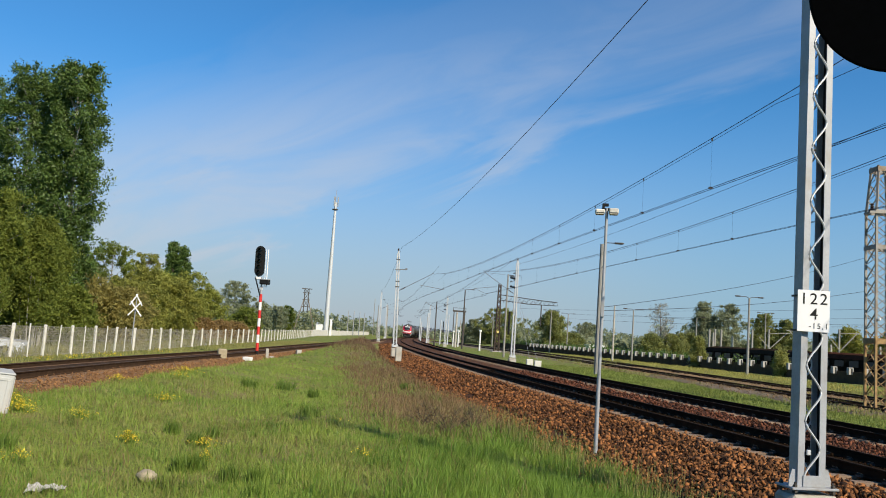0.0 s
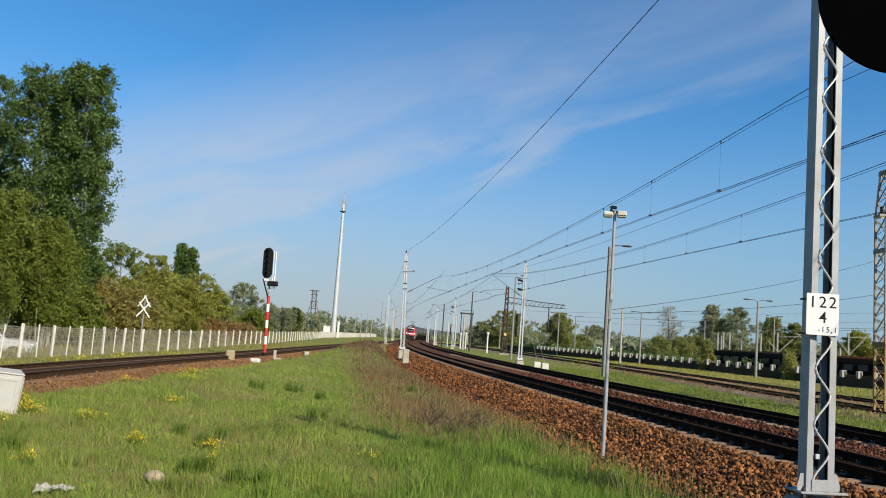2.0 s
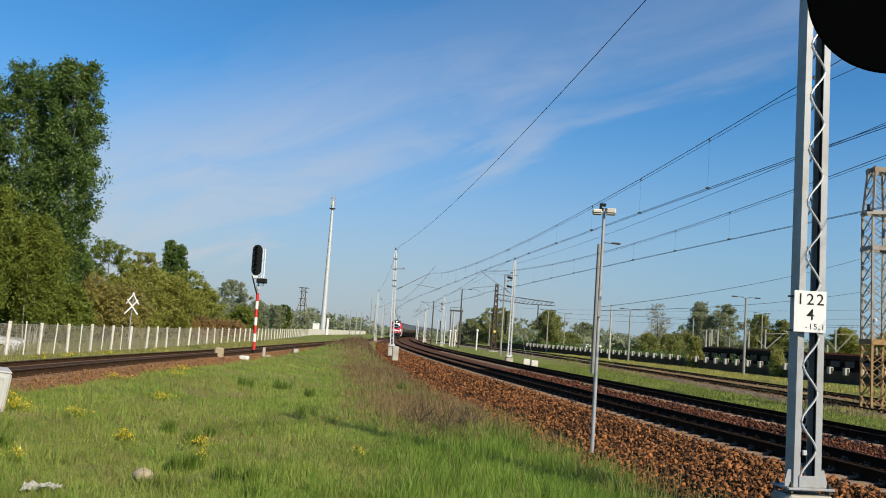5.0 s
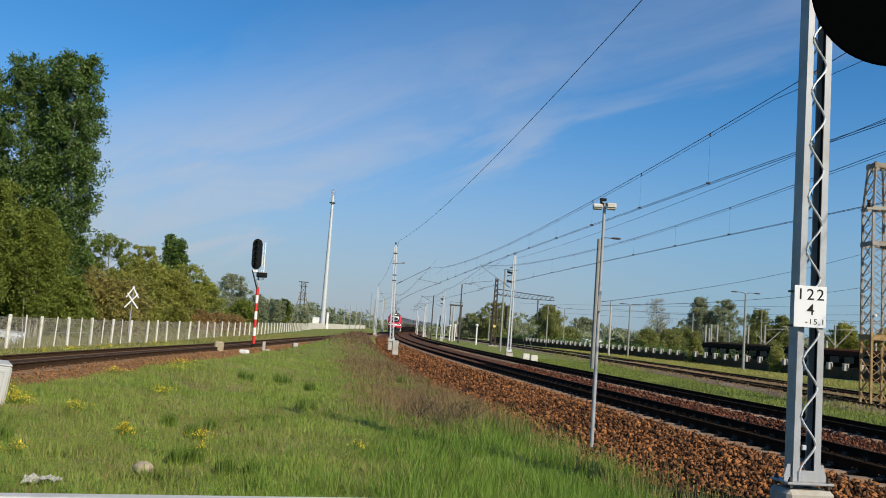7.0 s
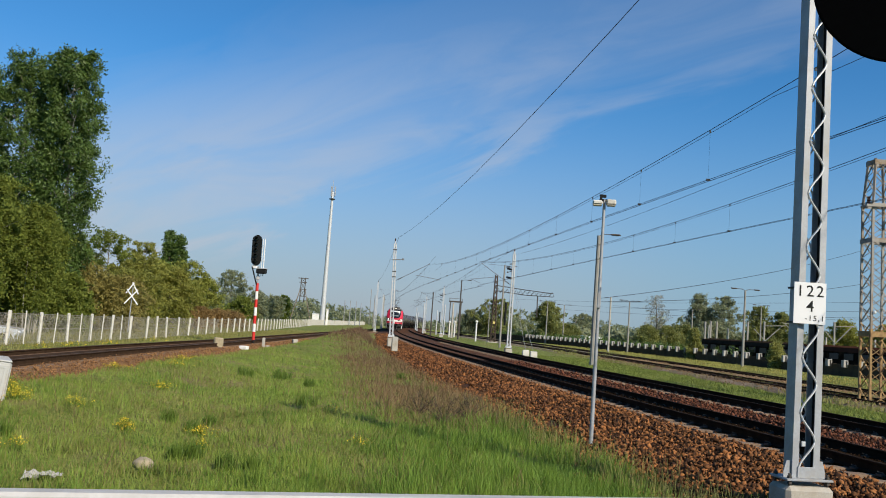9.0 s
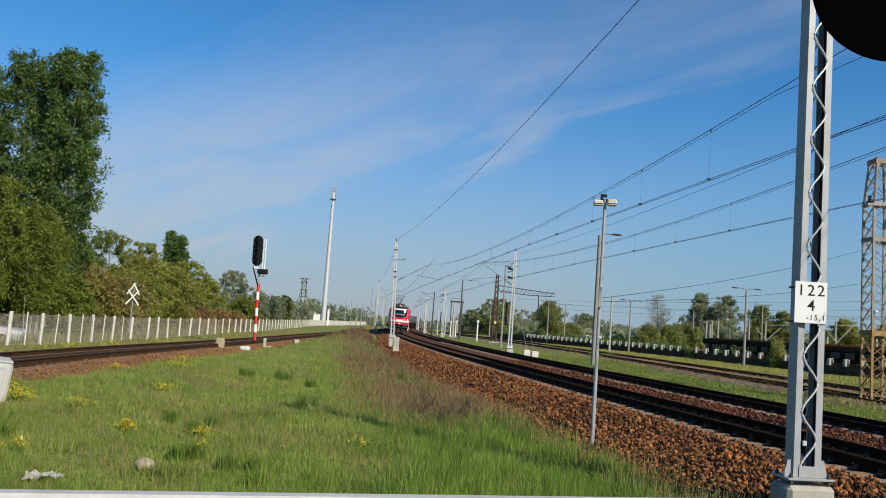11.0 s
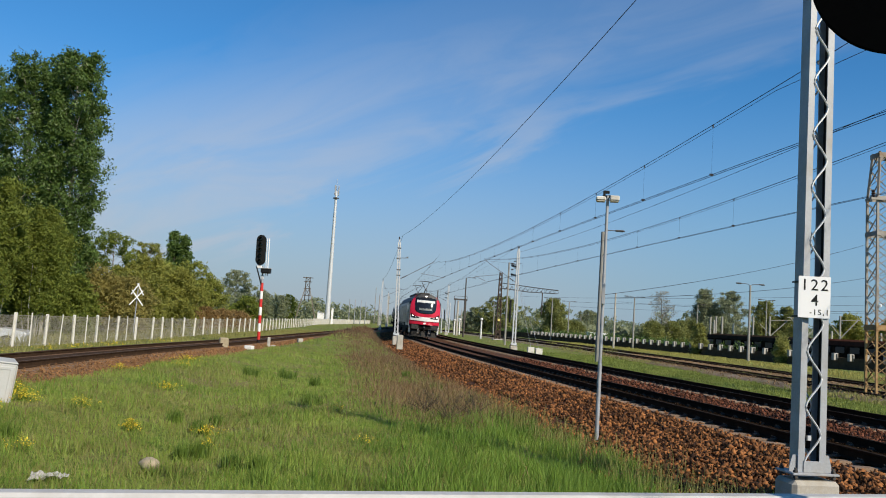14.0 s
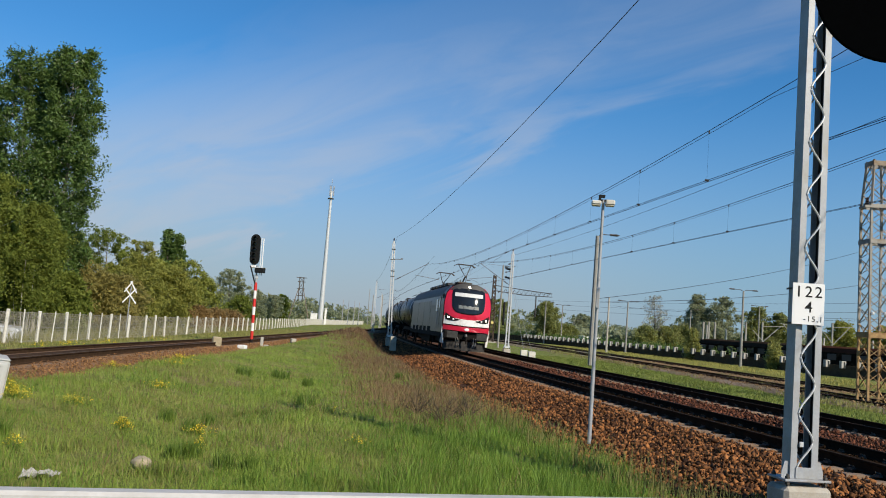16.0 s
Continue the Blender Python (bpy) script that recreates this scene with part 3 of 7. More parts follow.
    if plate:
        p = part("number_plate", Geo().box((0, 0, 0), (0.405, 0.006, 0.535), ch=0.002), PLATE, t, "white plate with black distance figures")
        p.matrix_basis = Matrix.Translation((-0.08, -D / 2 - 0.085, 2.14 + lift)) @ Matrix.Rotation(radians(-13), 4, "Z")
        face = Matrix.Rotation(radians(90), 4, "X")
        for body, size, x, z in (("122", 0.205, 0.0, 0.150), ("4", 0.205, 0.005, -0.045), ("-15,1", 0.100, 0.065, -0.195)):
            text_on(body, size, Matrix.Translation((x, -0.0045, z)) @ face, p, BLACK)
        for z in (2.34 + lift, 1.89 + lift):
            g = Geo().box((-0.02, -D / 2 - 0.016, z), (W + 0.01, 0.012, 0.025))
            g.box((-W / 2 - 0.010, 0, z), (0.012, D + 0.04, 0.025))
            part("plate_strap", g, OLDSTEEL, t)
        # shade inside the right channel, painted as a black sheet over its web
        part("web_shade", Geo().add([(W / 2 - 0.016, -D / 2 + 0.02, 0.05), (W / 2 - 0.016, D / 2 - 0.02, 0.05), (W * 0.44 - 0.016, D / 2 - 0.02, height), (W * 0.44 - 0.016, -D / 2 + 0.02, height)], [(0, 1, 2, 3)]), BLACK, t, "inner web of the channel, its shade painted black")
        part("earth_clamp", Geo().box((-W / 2 + 0.13, -D / 2 - 0.02, 0.34 + lift), (0.055, 0.03, 0.065), ch=0.005), GALV_PALE, t)
    if arm:
        reach, zc, zm = arm
        s = 1 if reach > 0 else -1
        g = Geo().tube([(s * W / 2, 0, zc + 0.1), (reach, 0, zm - 0.17)], 0.022, 7).tube([(reach * 0.62, 0, zc + 0.62), (reach + s * 0.9, 0, zc + 0.32)], 0.02, 6).tube([(reach + s * 0.8, 0, zc + 0.34), (reach, 0, zc + 0.03)], 0.014, 5)
        if stay:
            g.tube([(s * W / 2, 0, zm - 0.25), (reach + s * 0.25, 0, zm - 0.15)], 0.008, 7)
        else:
            part("side_bracket", Geo().bar((-0.25, -0.12, height - 1.35), (0.75 * s, -0.12, height - 1.30), 0.06).box((0.70 * s, -0.12, height - 1.27), (0.16, 0.10, 0.14)), CANT, t)
            for z in (height - 0.5, height - 2.3, height - 2.75):
                part("clamp", Geo().box((0, -D / 2 - 0.03, z), (W * taper + 0.10, 0.06, 0.07), ch=0.01), OLDSTEEL, t)
        a = part("cantilever", g, CANT, t)
        for z0, z1, f in ((zm - 0.25, zm - 0.15, 0.19), (zc + 0.1, zm - 0.17, 0.19))[0 if stay else 1:]:
            x0 = s * W / 2
            p0 = Vector((x0, 0, z0)).lerp(Vector((reach, 0, z1)), 0.06)
            p1 = Vector((x0, 0, z0)).lerp(Vector((reach, 0, z1)), f)
            g = Geo()
            for i in range(7):
                q0, q1 = p0.lerp(p1, i / 7), p0.lerp(p1, (i + 0.55) / 7)
                g.cyl(q0, q1, 0.062, 0.035, 9)
            part("insulator", g, INSUL, a)
        part("top_cap", Geo().box((0, 0, height + 0.1), (0.14, 0.14, 0.24), ch=0.02), steel, t)
        part("pin_insulator", Geo().lathe([(0.03, 0), (0.07, 0.03), (0.04, 0.07), (0.075, 0.10), (0.04, 0.15), (0.06, 0.19), (0.02, 0.22)], Matrix.Translation((0, 0, height + 0.22)), 9), INSUL, t)
    if tensioner:
        part("pulley", Geo().lathe([(0.05, -0.03), (0.065, -0.02), (0.065, 0.02), (0.05, 0.03)], Matrix.Translation((-0.5, -0.05, height - 1.6)) @ Matrix.Rotation(radians(90), 4, "X"), 14), OLDSTEEL, t)
        part("tension_rod", Geo().tube([(-0.5, 0, height - 1.6), (-0.15, 0, height - 1.5)], 0.03).tube([(-0.35, 0, height - 0.9), (-0.12, 0, height - 0.85)], 0.05).tube([(-0.62, 0, height - 1.2), (0.3, 0, height - 1.05)], 0.03), OLDSTEEL, t)
        for zz in (height - 1.35, height - 2.1):
            g = Geo()
            for i in range(6):
                g.lathe([(0.05, 0), (0.12, 0.02), (0.05, 0.07)], Matrix.Translation((-0.14 - 0.075 * i, -0.1, zz + 0.015 * i)) @ Matrix.Rotation(radians(-90), 4, "Y"), 9)
            part("insulator", g, BLACK, t)
        part("weights", Geo().lathe([(0.09, 0), (0.09, 1.9), (0.04, 1.95)], Matrix.Translation((-0.45, 0, 1.9)), 10), BLACK, t)
    return t


def mast_pose(fn, y, off, z):
    p, r, d = track_point(fn, y, off, z)
    return Matrix.Translation(p) @ Matrix.Rotation(math.atan2(r.y, r.x), 4, "Z")


MASTS_LEFT = [(11.71, -2.822), (71.0, -2.97), (148, -3.3), (212, -3.4)]
MASTS_RIGHT = [(72.5, 2.75), (150, 3.96), (206, 2.9)]
for i, (y, off) in enumerate(MASTS_LEFT):
    lab = "grey galvanised lattice mast with a white distance plate in the ballast" if i == 0 else "grey galvanised overhead line mast beside the main track"
    zc, zm = ((5.80, 7.50), (4.55, 6.35), (5.35, 7.25), (5.35, 7.25))[i]
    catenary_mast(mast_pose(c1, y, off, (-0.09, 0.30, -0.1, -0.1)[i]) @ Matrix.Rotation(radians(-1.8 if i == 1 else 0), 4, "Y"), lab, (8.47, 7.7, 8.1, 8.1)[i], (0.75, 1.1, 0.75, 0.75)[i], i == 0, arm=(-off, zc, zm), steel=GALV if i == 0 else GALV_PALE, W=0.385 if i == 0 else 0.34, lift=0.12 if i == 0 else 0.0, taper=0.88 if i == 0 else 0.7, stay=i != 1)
for i, (y, off) in enumerate(MASTS_RIGHT):
    catenary_mast(mast_pose(c2, y, off, 0.05), "pale galvanised tension mast with pulleys on the grass strip" if i == 0 else "grey galvanised overhead line mast beside the main track", 8.0, 0.75, arm=(-off, 5.25, 7.15), tensioner=(i < 2), W=0.34, taper=0.7)


# masts that carry the wires beside and behind the crossing
for fn, y, off in ((c2, 13.5, 2.75), (c1, -38, -2.8), (c2, -45, 2.75)):
    catenary_mast(mast_pose(fn, y, off, -0.1), "grey galvanised overhead line mast beside the main track", 8.35, 0.75, arm=(-off, 5.45, 7.3))


def wire(label, pts, r=0.007, n=4):
    return solid("overhead_wire", Geo().tube(pts, r, n), WIRE, label, "overhead wire", "overhead wires")


def span(fn, y0, y1, za, zb, stag, stitch, low=None, first=4.1, step=4.2):
    """One span of contact wire, messenger wire and droppers; low: where the messenger hangs lowest."""
    low = low or (y0 + y1) / 2

    def mid_z(y):
        k = (y - low) / (low - y0)
        return zb + (za - zb) * k * k

    def con(y):
        return 5.43 - 0.0070 * min(max(y - 15, -5), 42)

    def side(y):
        return stag * (1 - 2 * (y - y0) / (y1 - y0))
    ys = np.linspace(y0, y1, 43)
    t = thing("catenary_span", None, "dark paired contact wires hung from a sagging messenger wire", "overhead wire", "overhead wires")
    for e in (-0.045, 0.045):
        part("contact_wire", Geo().tube([track_point(fn, y, side(y) + e, con(y))[0] for y in ys], 0.0070, 4), WIRE, t)
    part("messenger_wire", Geo().tube([track_point(fn, y, side(y), mid_z(y))[0] for y in ys], 0.0095, 4), WIRE, t)
    part("messenger_wire", Geo().tube([track_point(fn, y, side(y) + 0.05, mid_z(y) - 0.045 - (0.50 * max(0.0, 1 - min(y - y0, y1 - y) / 5.6) if stitch else 0.0))[0] for y in ys], 0.006, 4), WIRE, t)
    y = y0 + first
    while y < y1 - 2:
        a, b = track_point(fn, y, side(y), mid_z(y))[0], track_point(fn, y, side(y), con(y))[0]
        g = Geo().tube([a, b], 0.002, 3)
        g.box(tuple(a - Vector((0, 0, 0.03))), (0.03, 0.03, 0.07))
        g.box(tuple(b + Vector((0, 0, 0.02))), (0.09, 0.03, 0.05))
        part("dropper", g, WIRE, t)
        y += step


for a, b in ((-38, 11.7), (11.7, 71.0), (71.0, 148), (148, 212)):
    span(c1, a, b, 7.2, 5.82, 0.2 if a in (-38, 71.0) else -0.2, True, 46.0 if a == 11.7 else None)
for a, b in ((-45, 13.5), (13.5, 72.5), (72.5, 150), (150, 206)):
    span(c2, a, b, 7.2, 5.95, 0.2, False, None, 2.3, 4.15)


def sagging(a, b, sag, k=15):
    a, b = Vector(a), Vector(b)
    return [a.lerp(b, i / (k - 1)) - Vector((0, 0, sag * 4 * (i / (k - 1)) * (1 - i / (k - 1)))) for i in range(k)]


tops = [track_point(c1, y, off, 8.55 if i else 9.25)[0] for i, (y, off) in enumerate(MASTS_LEFT)]
back = track_point(c1, -38, -2.8, 8.8)[0]
for a, b in zip([back] + tops[:-1], tops):
    wire("dark feeder wire from mast top to mast top", sagging(a, b, 0.75), 0.012)
rt = [track_point(c2, y, off, 8.55)[0] for y, off in MASTS_RIGHT]
wire("thin return wire leading to the tension mast", sagging((12.6, 8, 8.2), rt[0] - Vector((0, 0, 0.6)), 0.5), 0.008)
for a, b in zip(rt[:-1], rt[1:]):
    wire("thin return wire between far masts", sagging(a, b, 0.5), 0.01)


# guy wires and their white anchor blocks by the tension mast
def anchor(x, y):
    t = thing("guy_anchor", Matrix.Translation((x, y, -0.5)), "white painted concrete anchor block with a guy wire", "anchor block", "guy anchors")
    part("block", Geo().box((0, 0, 0.26), (0.52, 0.5, 0.62), ch=0.03), POST, t)
    top = Vector((6.0, 73.0, 5.6)) - Vector((x, y, -0.5))
    part("guy_wire", Geo().tube([(0, 0, 0.55), top * 0.55 + Vector((0, 0, .2)), top], 0.012, 4), GALV, t)


anchor(7.1, 69.6)
anchor(7.35, 66.0)
solid("concrete_block", Geo().box((0, 0, 0), (0.40, 0.42, 0.95), ch=0.03), CONC, "short concrete block at the foot of a mast", "concrete block").matrix_basis = Matrix.Translation((-2.88, 57.3, 0.10)) @ Matrix.Rotation(radians(8), 4, "Z")


# ---- lattice pylons ----
def lattice(t, h, w0, w1, bay, material, leg=0.07, br=0.035):
    for sx in (-1, 1):
        for sy in (-1, 1):
            part("leg", Geo().bar((sx * w0 / 2, sy * w0 / 2, 0), (sx * w1 / 2, sy * w1 / 2, h), leg), material, t)
    for side in range(4):
        M = Matrix.Rotation(side * math.pi / 2, 4, "Z")
        z, k = 0.0, 0
        while z < h - 0.2:
            z1 = min(h, z + bay)
            wa, wb = w0 + (w1 - w0) * z / h, w0 + (w1 - w0) * z1 / h
            a, b = (M @ Vector((-wa / 2, -wa / 2, z)), M @ Vector((wb / 2, -wb / 2, z1)))
            c, d = (M @ Vector((wa / 2, -wa / 2, z)), M @ Vector((-wb / 2, -wb / 2, z1)))
            part("brace", Geo().bar(a, b, br, br * 0.6), material, t)
            part("brace", Geo().bar(c, d, br, br * 0.6), material, t)
            z, k = z1, k + 1


PYLON_GREY = mat("weathered_grey_pylon", (0.24, 0.225, 0.20), (0.36, 0.34, 0.31), 0.7, 0.0, 2, 30, 0.15, stain=(0.22, 0.15, 0.085), stain_scale=1.6)
PYLON_RUST = mat("ochre_rust_pylon", (0.25, 0.155, 0.062), (0.42, 0.27, 0.115), 0.85, 0.0, 3, 40, 0.2, stain=(0.17, 0.085, 0.035), stain_scale=2.2)


def rusty_pylon(m):
    """Straight square shaft, rusty below and grey above, with a tapering head."""
    t = thing("lattice_pylon", m, "square lattice steel pylon, rusty below and weathered grey above", "pylon")
    w = 0.425

    def half(z):
        return w if z < 8.1 else w - 0.075 * (z - 8.1)
    for mt, z0, z1 in ((PYLON_RUST, 0.0, 3.1), (PYLON_GREY, 3.1, 8.1), (PYLON_GREY, 8.1, 10.0)):
        for sx in (-1, 1):
            for sy in (-1, 1):
                p0, p1 = Vector((sx * half(z0), sy * half(z0), z0)), Vector((sx * half(z1), sy * half(z1), z1))
                part("leg", Geo().bar(p0, p1, 0.085, 0.085), mt, t)
    z, k = 0.05, 0
    while z < 9.7:
        z1 = min(z + 0.66, 9.95)
        mt = PYLON_RUST if z < 2.9 else PYLON_GREY
        for side in range(4):
            M = Matrix.Rotation(side * math.pi / 2, 4, "Z")
            for e in (-1, 1):
                part("brace", Geo().bar(M @ Vector((-e * half(z), -half(z) - 0.012 * e, z)), M @ Vector((e * half(z1), -half(z1) - 0.012 * e, z1)), 0.046, 0.02), mt, t)
        z, k = z1, k + 1
    for z, h, mt in ((2.90, 0.22, PYLON_RUST), (6.65, 0.18, PYLON_GREY), (8.10, 0.10, PYLON_GREY), (9.85, 0.20, PYLON_GREY)):
        g = Geo()
        for side in range(4):
            M = Matrix.Rotation(side * math.pi / 2, 4, "Z")
            g.box((0, -half(z) - 0.055, z), (2 * half(z) + 0.13, 0.02, h), M)
        part("tie_plate", g, mt, t)
    part("crossarm", Geo().bar((-0.75, -0.52, 8.02), (2.6, -0.52, 8.12), 0.10), PYLON_GREY, t)
    for x in (-0.65, 1.2, 2.3):
        part("insulator", Geo().lathe([(0.03, 0), (0.09, 0.05), (0.04, 0.1), (0.09, 0.15), (0.04, 0.2), (0.08, 0.25), (0.02, 0.3)], Matrix.Translation((x, -0.52, 8.08)), 8), INSUL, t)
    for x in (-0.33, 0.18):
        part("cable_knob", Geo().lathe([(0.02, 0), (0.06, 0.02), (0.06, 0.10), (0.02, 0.12)], Matrix.Translation((x, -0.50, 3.70)), 10), PLATE, t)
    part("footing", Geo().box((0, 0, -0.15), (1.3, 1.3, 0.4), ch=0.04), CONC, t)


rusty_pylon(pose(17.52, 34.43, -0.45, 0, -0.6, 0))


def beam_mast(m):
    t = thing("lattice_mast", m, "dark lattice mast carrying a long lattice arm over the sidings", "pylon")
    lattice(t, 10.3, 0.72, 0.34, 0.8, mat("brown_old_steel", (0.05, 0.034, 0.024), (0.12, 0.082, 0.055), 0.8, 0.1, 5, 50, 0.15), 0.09, 0.075)
    g = Geo()
    for z in (7.55, 8.35):
        for yy in (-0.35, 0.35):
            g.tube([(0, yy, z + 0.35), (4.5, yy, z), (9.0, yy, z * 0.62 + 2.9)], 0.038, 4)
    for i in range(13):
        x = 0.7 * i
        g.bar((x, -0.35, 7.55 + 0.05), (x + 0.35, -0.35, 8.25), 0.032)
        g.bar((x + 0.35, -0.35, 8.25), (x + 0.7, -0.35, 7.55), 0.032)
        g.bar((x, 0.35, 7.55 + 0.05), (x + 0.35, -0.35, 8.25), 0.032)
    part("lattice_arm", g, OLDSTEEL, t)
    part("drop_post", Geo().tube([(6.6, 0, 7.6), (6.6, 0, 4.3)], 0.09, 6).box((7.0, 0, 6.2), (0.8, 0.08, 0.08)), OLDSTEEL, t)
    part("plate", Geo().box((0.0, -0.46, 3.0), (0.36, 0.03, 0.34)), mat("yellow_plate", (0.62, 0.5, 0.16)), t)
    part("footing", Geo().box((0, 0, -0.1), (1.6, 1.6, 0.4), ch=0.05), CONC, t)


beam_mast(pose(8.2, 131, -0.45, 0, 0, 6))


# ---- lamp posts ----
def floodlight_post(m):
    t = thing("lamp_post", m, "slim galvanised post with two floodlights beside the ballast", "lamp post")
    h = 4.98
    part("pole", Geo().lathe([(0.040, -0.1), (0.039, 1.6), (0.035, 1.62), (0.034, 3.4), (0.030, 3.42), (0.029, h)], None, 12), GALV, t, smooth=False)
    part("bracket", Geo().bar((-0.10, 0, h - 0.02), (0.10, 0, h - 0.02), 0.05).box((-0.03, 0, h + 0.07), (0.13, 0.06, 0.06), ch=0.01).box((-0.07, 0, h + 0.0), (0.05, 0.06, 0.12), ch=0.008), BLACK, t)
    for s, tall, zc in ((-1, 0.085, h - 0.075), (1, 0.105, h - 0.060)):
        f = part("floodlight", Geo().box((s * 0.135, -0.01, zc), (0.19, 0.24, tall), ch=0.02), POST, t, "off-white weathered floodlight housing")
        part("glass", Geo().box((s * 0.135, -0.01, zc - tall / 2 - 0.006), (0.16, 0.20, 0.012)), mat("lamp_glass", (0.55, 0.50, 0.38), (0.65, 0.6, 0.5), 0.15), f)
        part("cooling_fin", Geo().box((s * 0.135, 0.125, zc), (0.15, 0.03, tall * 0.7), ch=0.006), GALV, f)
    part("junction_box", Geo().box((0.0, -0.06, 3.0), (0.07, 0.06, 0.42), ch=0.008), GALV, t)


floodlight_post(pose(3.13, 17.1, -0.68, 0, 0, -8))


def concrete_post(m, h, label, arm=1.4, r0=0.17, r1=0.10, heads=1, mt=OLDCONC):
    t = thing("lamp_post", m, label, "lamp post", "yard lamp posts")
    part("pole", Geo().lathe([(r0, -0.3), (r0, 0), (r1, h)], None, 9), mt, t)
    for s in ((1,) if heads == 1 else (-1, 1)):
        part("arm", Geo().tube([(0, 0, h - 0.05), (s * 0.35 * arm, 0, h + 0.12), (s * arm, 0, h + 0.12)], 0.03, 5), OLDSTEEL, t)
        part("lamp_head", Geo().lathe([(0.02, -0.35), (0.11, -0.28), (0.13, 0.2), (0.05, 0.35)], Matrix.Translation((s * (arm + 0.2), 0, h + 0.12)) @ Matrix.Rotation(radians(90), 4, "Y") @ Matrix.Diagonal((0.6, 1, 1, 1)), 8), OLDSTEEL, t)
    return t


concrete_post(pose(10.55, 58.8, -0.45), 8.95, "tall weathered concrete lamp post with one short arm", 0.95, 0.17, 0.13)
for x, y, h, heads, mt in ((31.7, 89.6, 8.0, 2, OLDCONC), (27.9, 127.0, 7.6, 2, OLDCONC), (26.2, 182, 8.2, 2, OLDCONC), (3.1, 138, 9.5, 1, OLDSTEEL), (20.5, 165, 8.0, 2, OLDCONC), (44, 150, 8, 1, OLDCONC), (56, 150, 9.5, 2, OLDCONC), (12, 210, 8, 2, OLDCONC), (34, 215, 6, 1, OLDCONC)):
    concrete_post(pose(x, y, -0.5, 0, 0, 10), h, "weathered yard lamp post with short arms among the sidings", 1.1, 0.15, 0.09, heads, mt)


def plain_pole(x, y, h, r, mt=OLDCONC, label="bare concrete pole in the goods yard"):
    solid("concrete_pole", Geo().lathe([(r, -0.4), (r, 0), (r * 0.7, h), (r * 0.4, h + 0.06)], None, 8), mt, label, "pole", "yard poles").matrix_basis = Matrix.Translation((x, y, -0.5))


for x, y, h, r in ((23.0, 116.5, 7.5, 0.15), (7.0, 98.0, 9.4, 0.12), (24.5, 190, 6, 0.15), (2.2, 150, 6.1, 0.2), (4.2, 215, 6, 0.13), (47, 150, 5.5, 0.25), (52, 155, 5.2, 0.25), (63, 140, 4.6, 0.22), (71, 140, 4.8, 0.22)):
    plain_pole(x, y, h, r, CONC if r > 0.12 else OLDCONC)

for x, y, h, mt in ((-1.6, 165, 8.3, OLDSTEEL), (-3.2, 170, 6.1, GALV_PALE), (-4.9, 190, 4.6, GALV_PALE), (1.0, 185, 6.5, GALV_PALE), (-0.6, 178, 5.0, GALV_PALE), (-6.6, 240, 6.5, GALV_PALE)):
    plain_pole(x, y, h, 0.14, mt, "slim steel mast far along the line")


def vent_post(x, y, h):
    """A white pipe with a round cap."""
    t = thing("vent_post", Matrix.Translation((x, y, -0.5)), "white capped pipe post on the bank", "post", "white posts")
    part("pipe", Geo().lathe([(0.12, 0), (0.11, h - 0.4), (0.13, h - 0.36)], None, 10), WHITE, t)
    part("cap", Geo().lathe([(0.13, h - 0.36), (0.22, h - 0.30), (0.24, h - 0.10), (0.08, h)], None, 12), WHITE, t)


for x, y, h in ((5.6, 130, 3.2), (1.9, 160, 3.0), (2.85, 160, 3.1)):
    vent_post(x, y, h)


def signal_gantry():
    t = thing("signal_gantry", pose(3.3, 190, -0.5), "dark steel gantry on two posts over the far sidings", "gantry")
    for sx in (-1.2, 1.2):
        part("column", Geo().box((sx, 0, 3.7), (0.2, 0.2, 7.4), ch=0.03), OLDSTEEL, t)
    part("beam", Geo().box((0, 0, 7.5), (3.0, 0.4, 0.35), ch=0.04), OLDSTEEL, t)
    part("railing", Geo().bar((-1.4, 0, 8.2), (1.4, 0, 8.2), 0.08).bar((-1.4, 0, 7.5), (-1.4, 0, 8.2), 0.08).bar((1.4, 0, 7.5), (1.4, 0, 8.2), 0.08), OLDSTEEL, t)


signal_gantry()

# slack wires over the yard
for (a, b) in (((80, 120, 9.5), (27, 190, 8.0)), ((80, 118, 8.0), (27, 190, 7.0)), ((80, 125, 11.0), (20, 230, 10)), ((60, 90, 6.6), (30, 150, 7.2)), ((10.6, 58.8, 4.13), (50, 95, 14.6)), ((10.6, 58.8, 3.92), (52, 95, 10.9))):
    wire("thin slack wire over the goods yard", sagging(a, b, 0.7), 0.017)


# ---- things by the level crossing, close to the camera ----
def crossing_signal(m):
    """The unlit back of a round warning lamp on its post, with z=0 at the road."""
    t = thing("crossing_signal", m, "round black back board of a level crossing warning light", "warning light")
    part("post", Geo().lathe([(0.06, 0), (0.06, 2.95), (0.03, 2.99)], Matrix.Translation((1.75, 0.02, 0)), 12), GALV, t)
    part("base", Geo().box((1.75, 0.02, 0.05), (0.3, 0.3, 0.1), ch=0.02), CONC, t)
    part("bracket", Geo().bar((0.0, 0.05, 2.43), (1.75, 0.02, 2.43), 0.05), BLACK, t)
    face = Matrix.Translation((0, 0, 2.423)) @ Matrix.Rotation(radians(-27), 4, "Z") @ Matrix.Rotation(radians(90 + 20), 4, "X")
    part("back_board", Geo().lathe([(0.05, -0.02), (0.196, -0.02), (0.2015, -0.012), (0.2015, 0.012), (0.195, 0.02), (0.05, 0.02)], face, 72), MATT_BLACK, t)
    part("lamp_housing", Geo().lathe([(0.04, -0.14), (0.10, -0.13), (0.12, -0.02), (0.12, 0.0)], face, 32), MATT_BLACK, t)


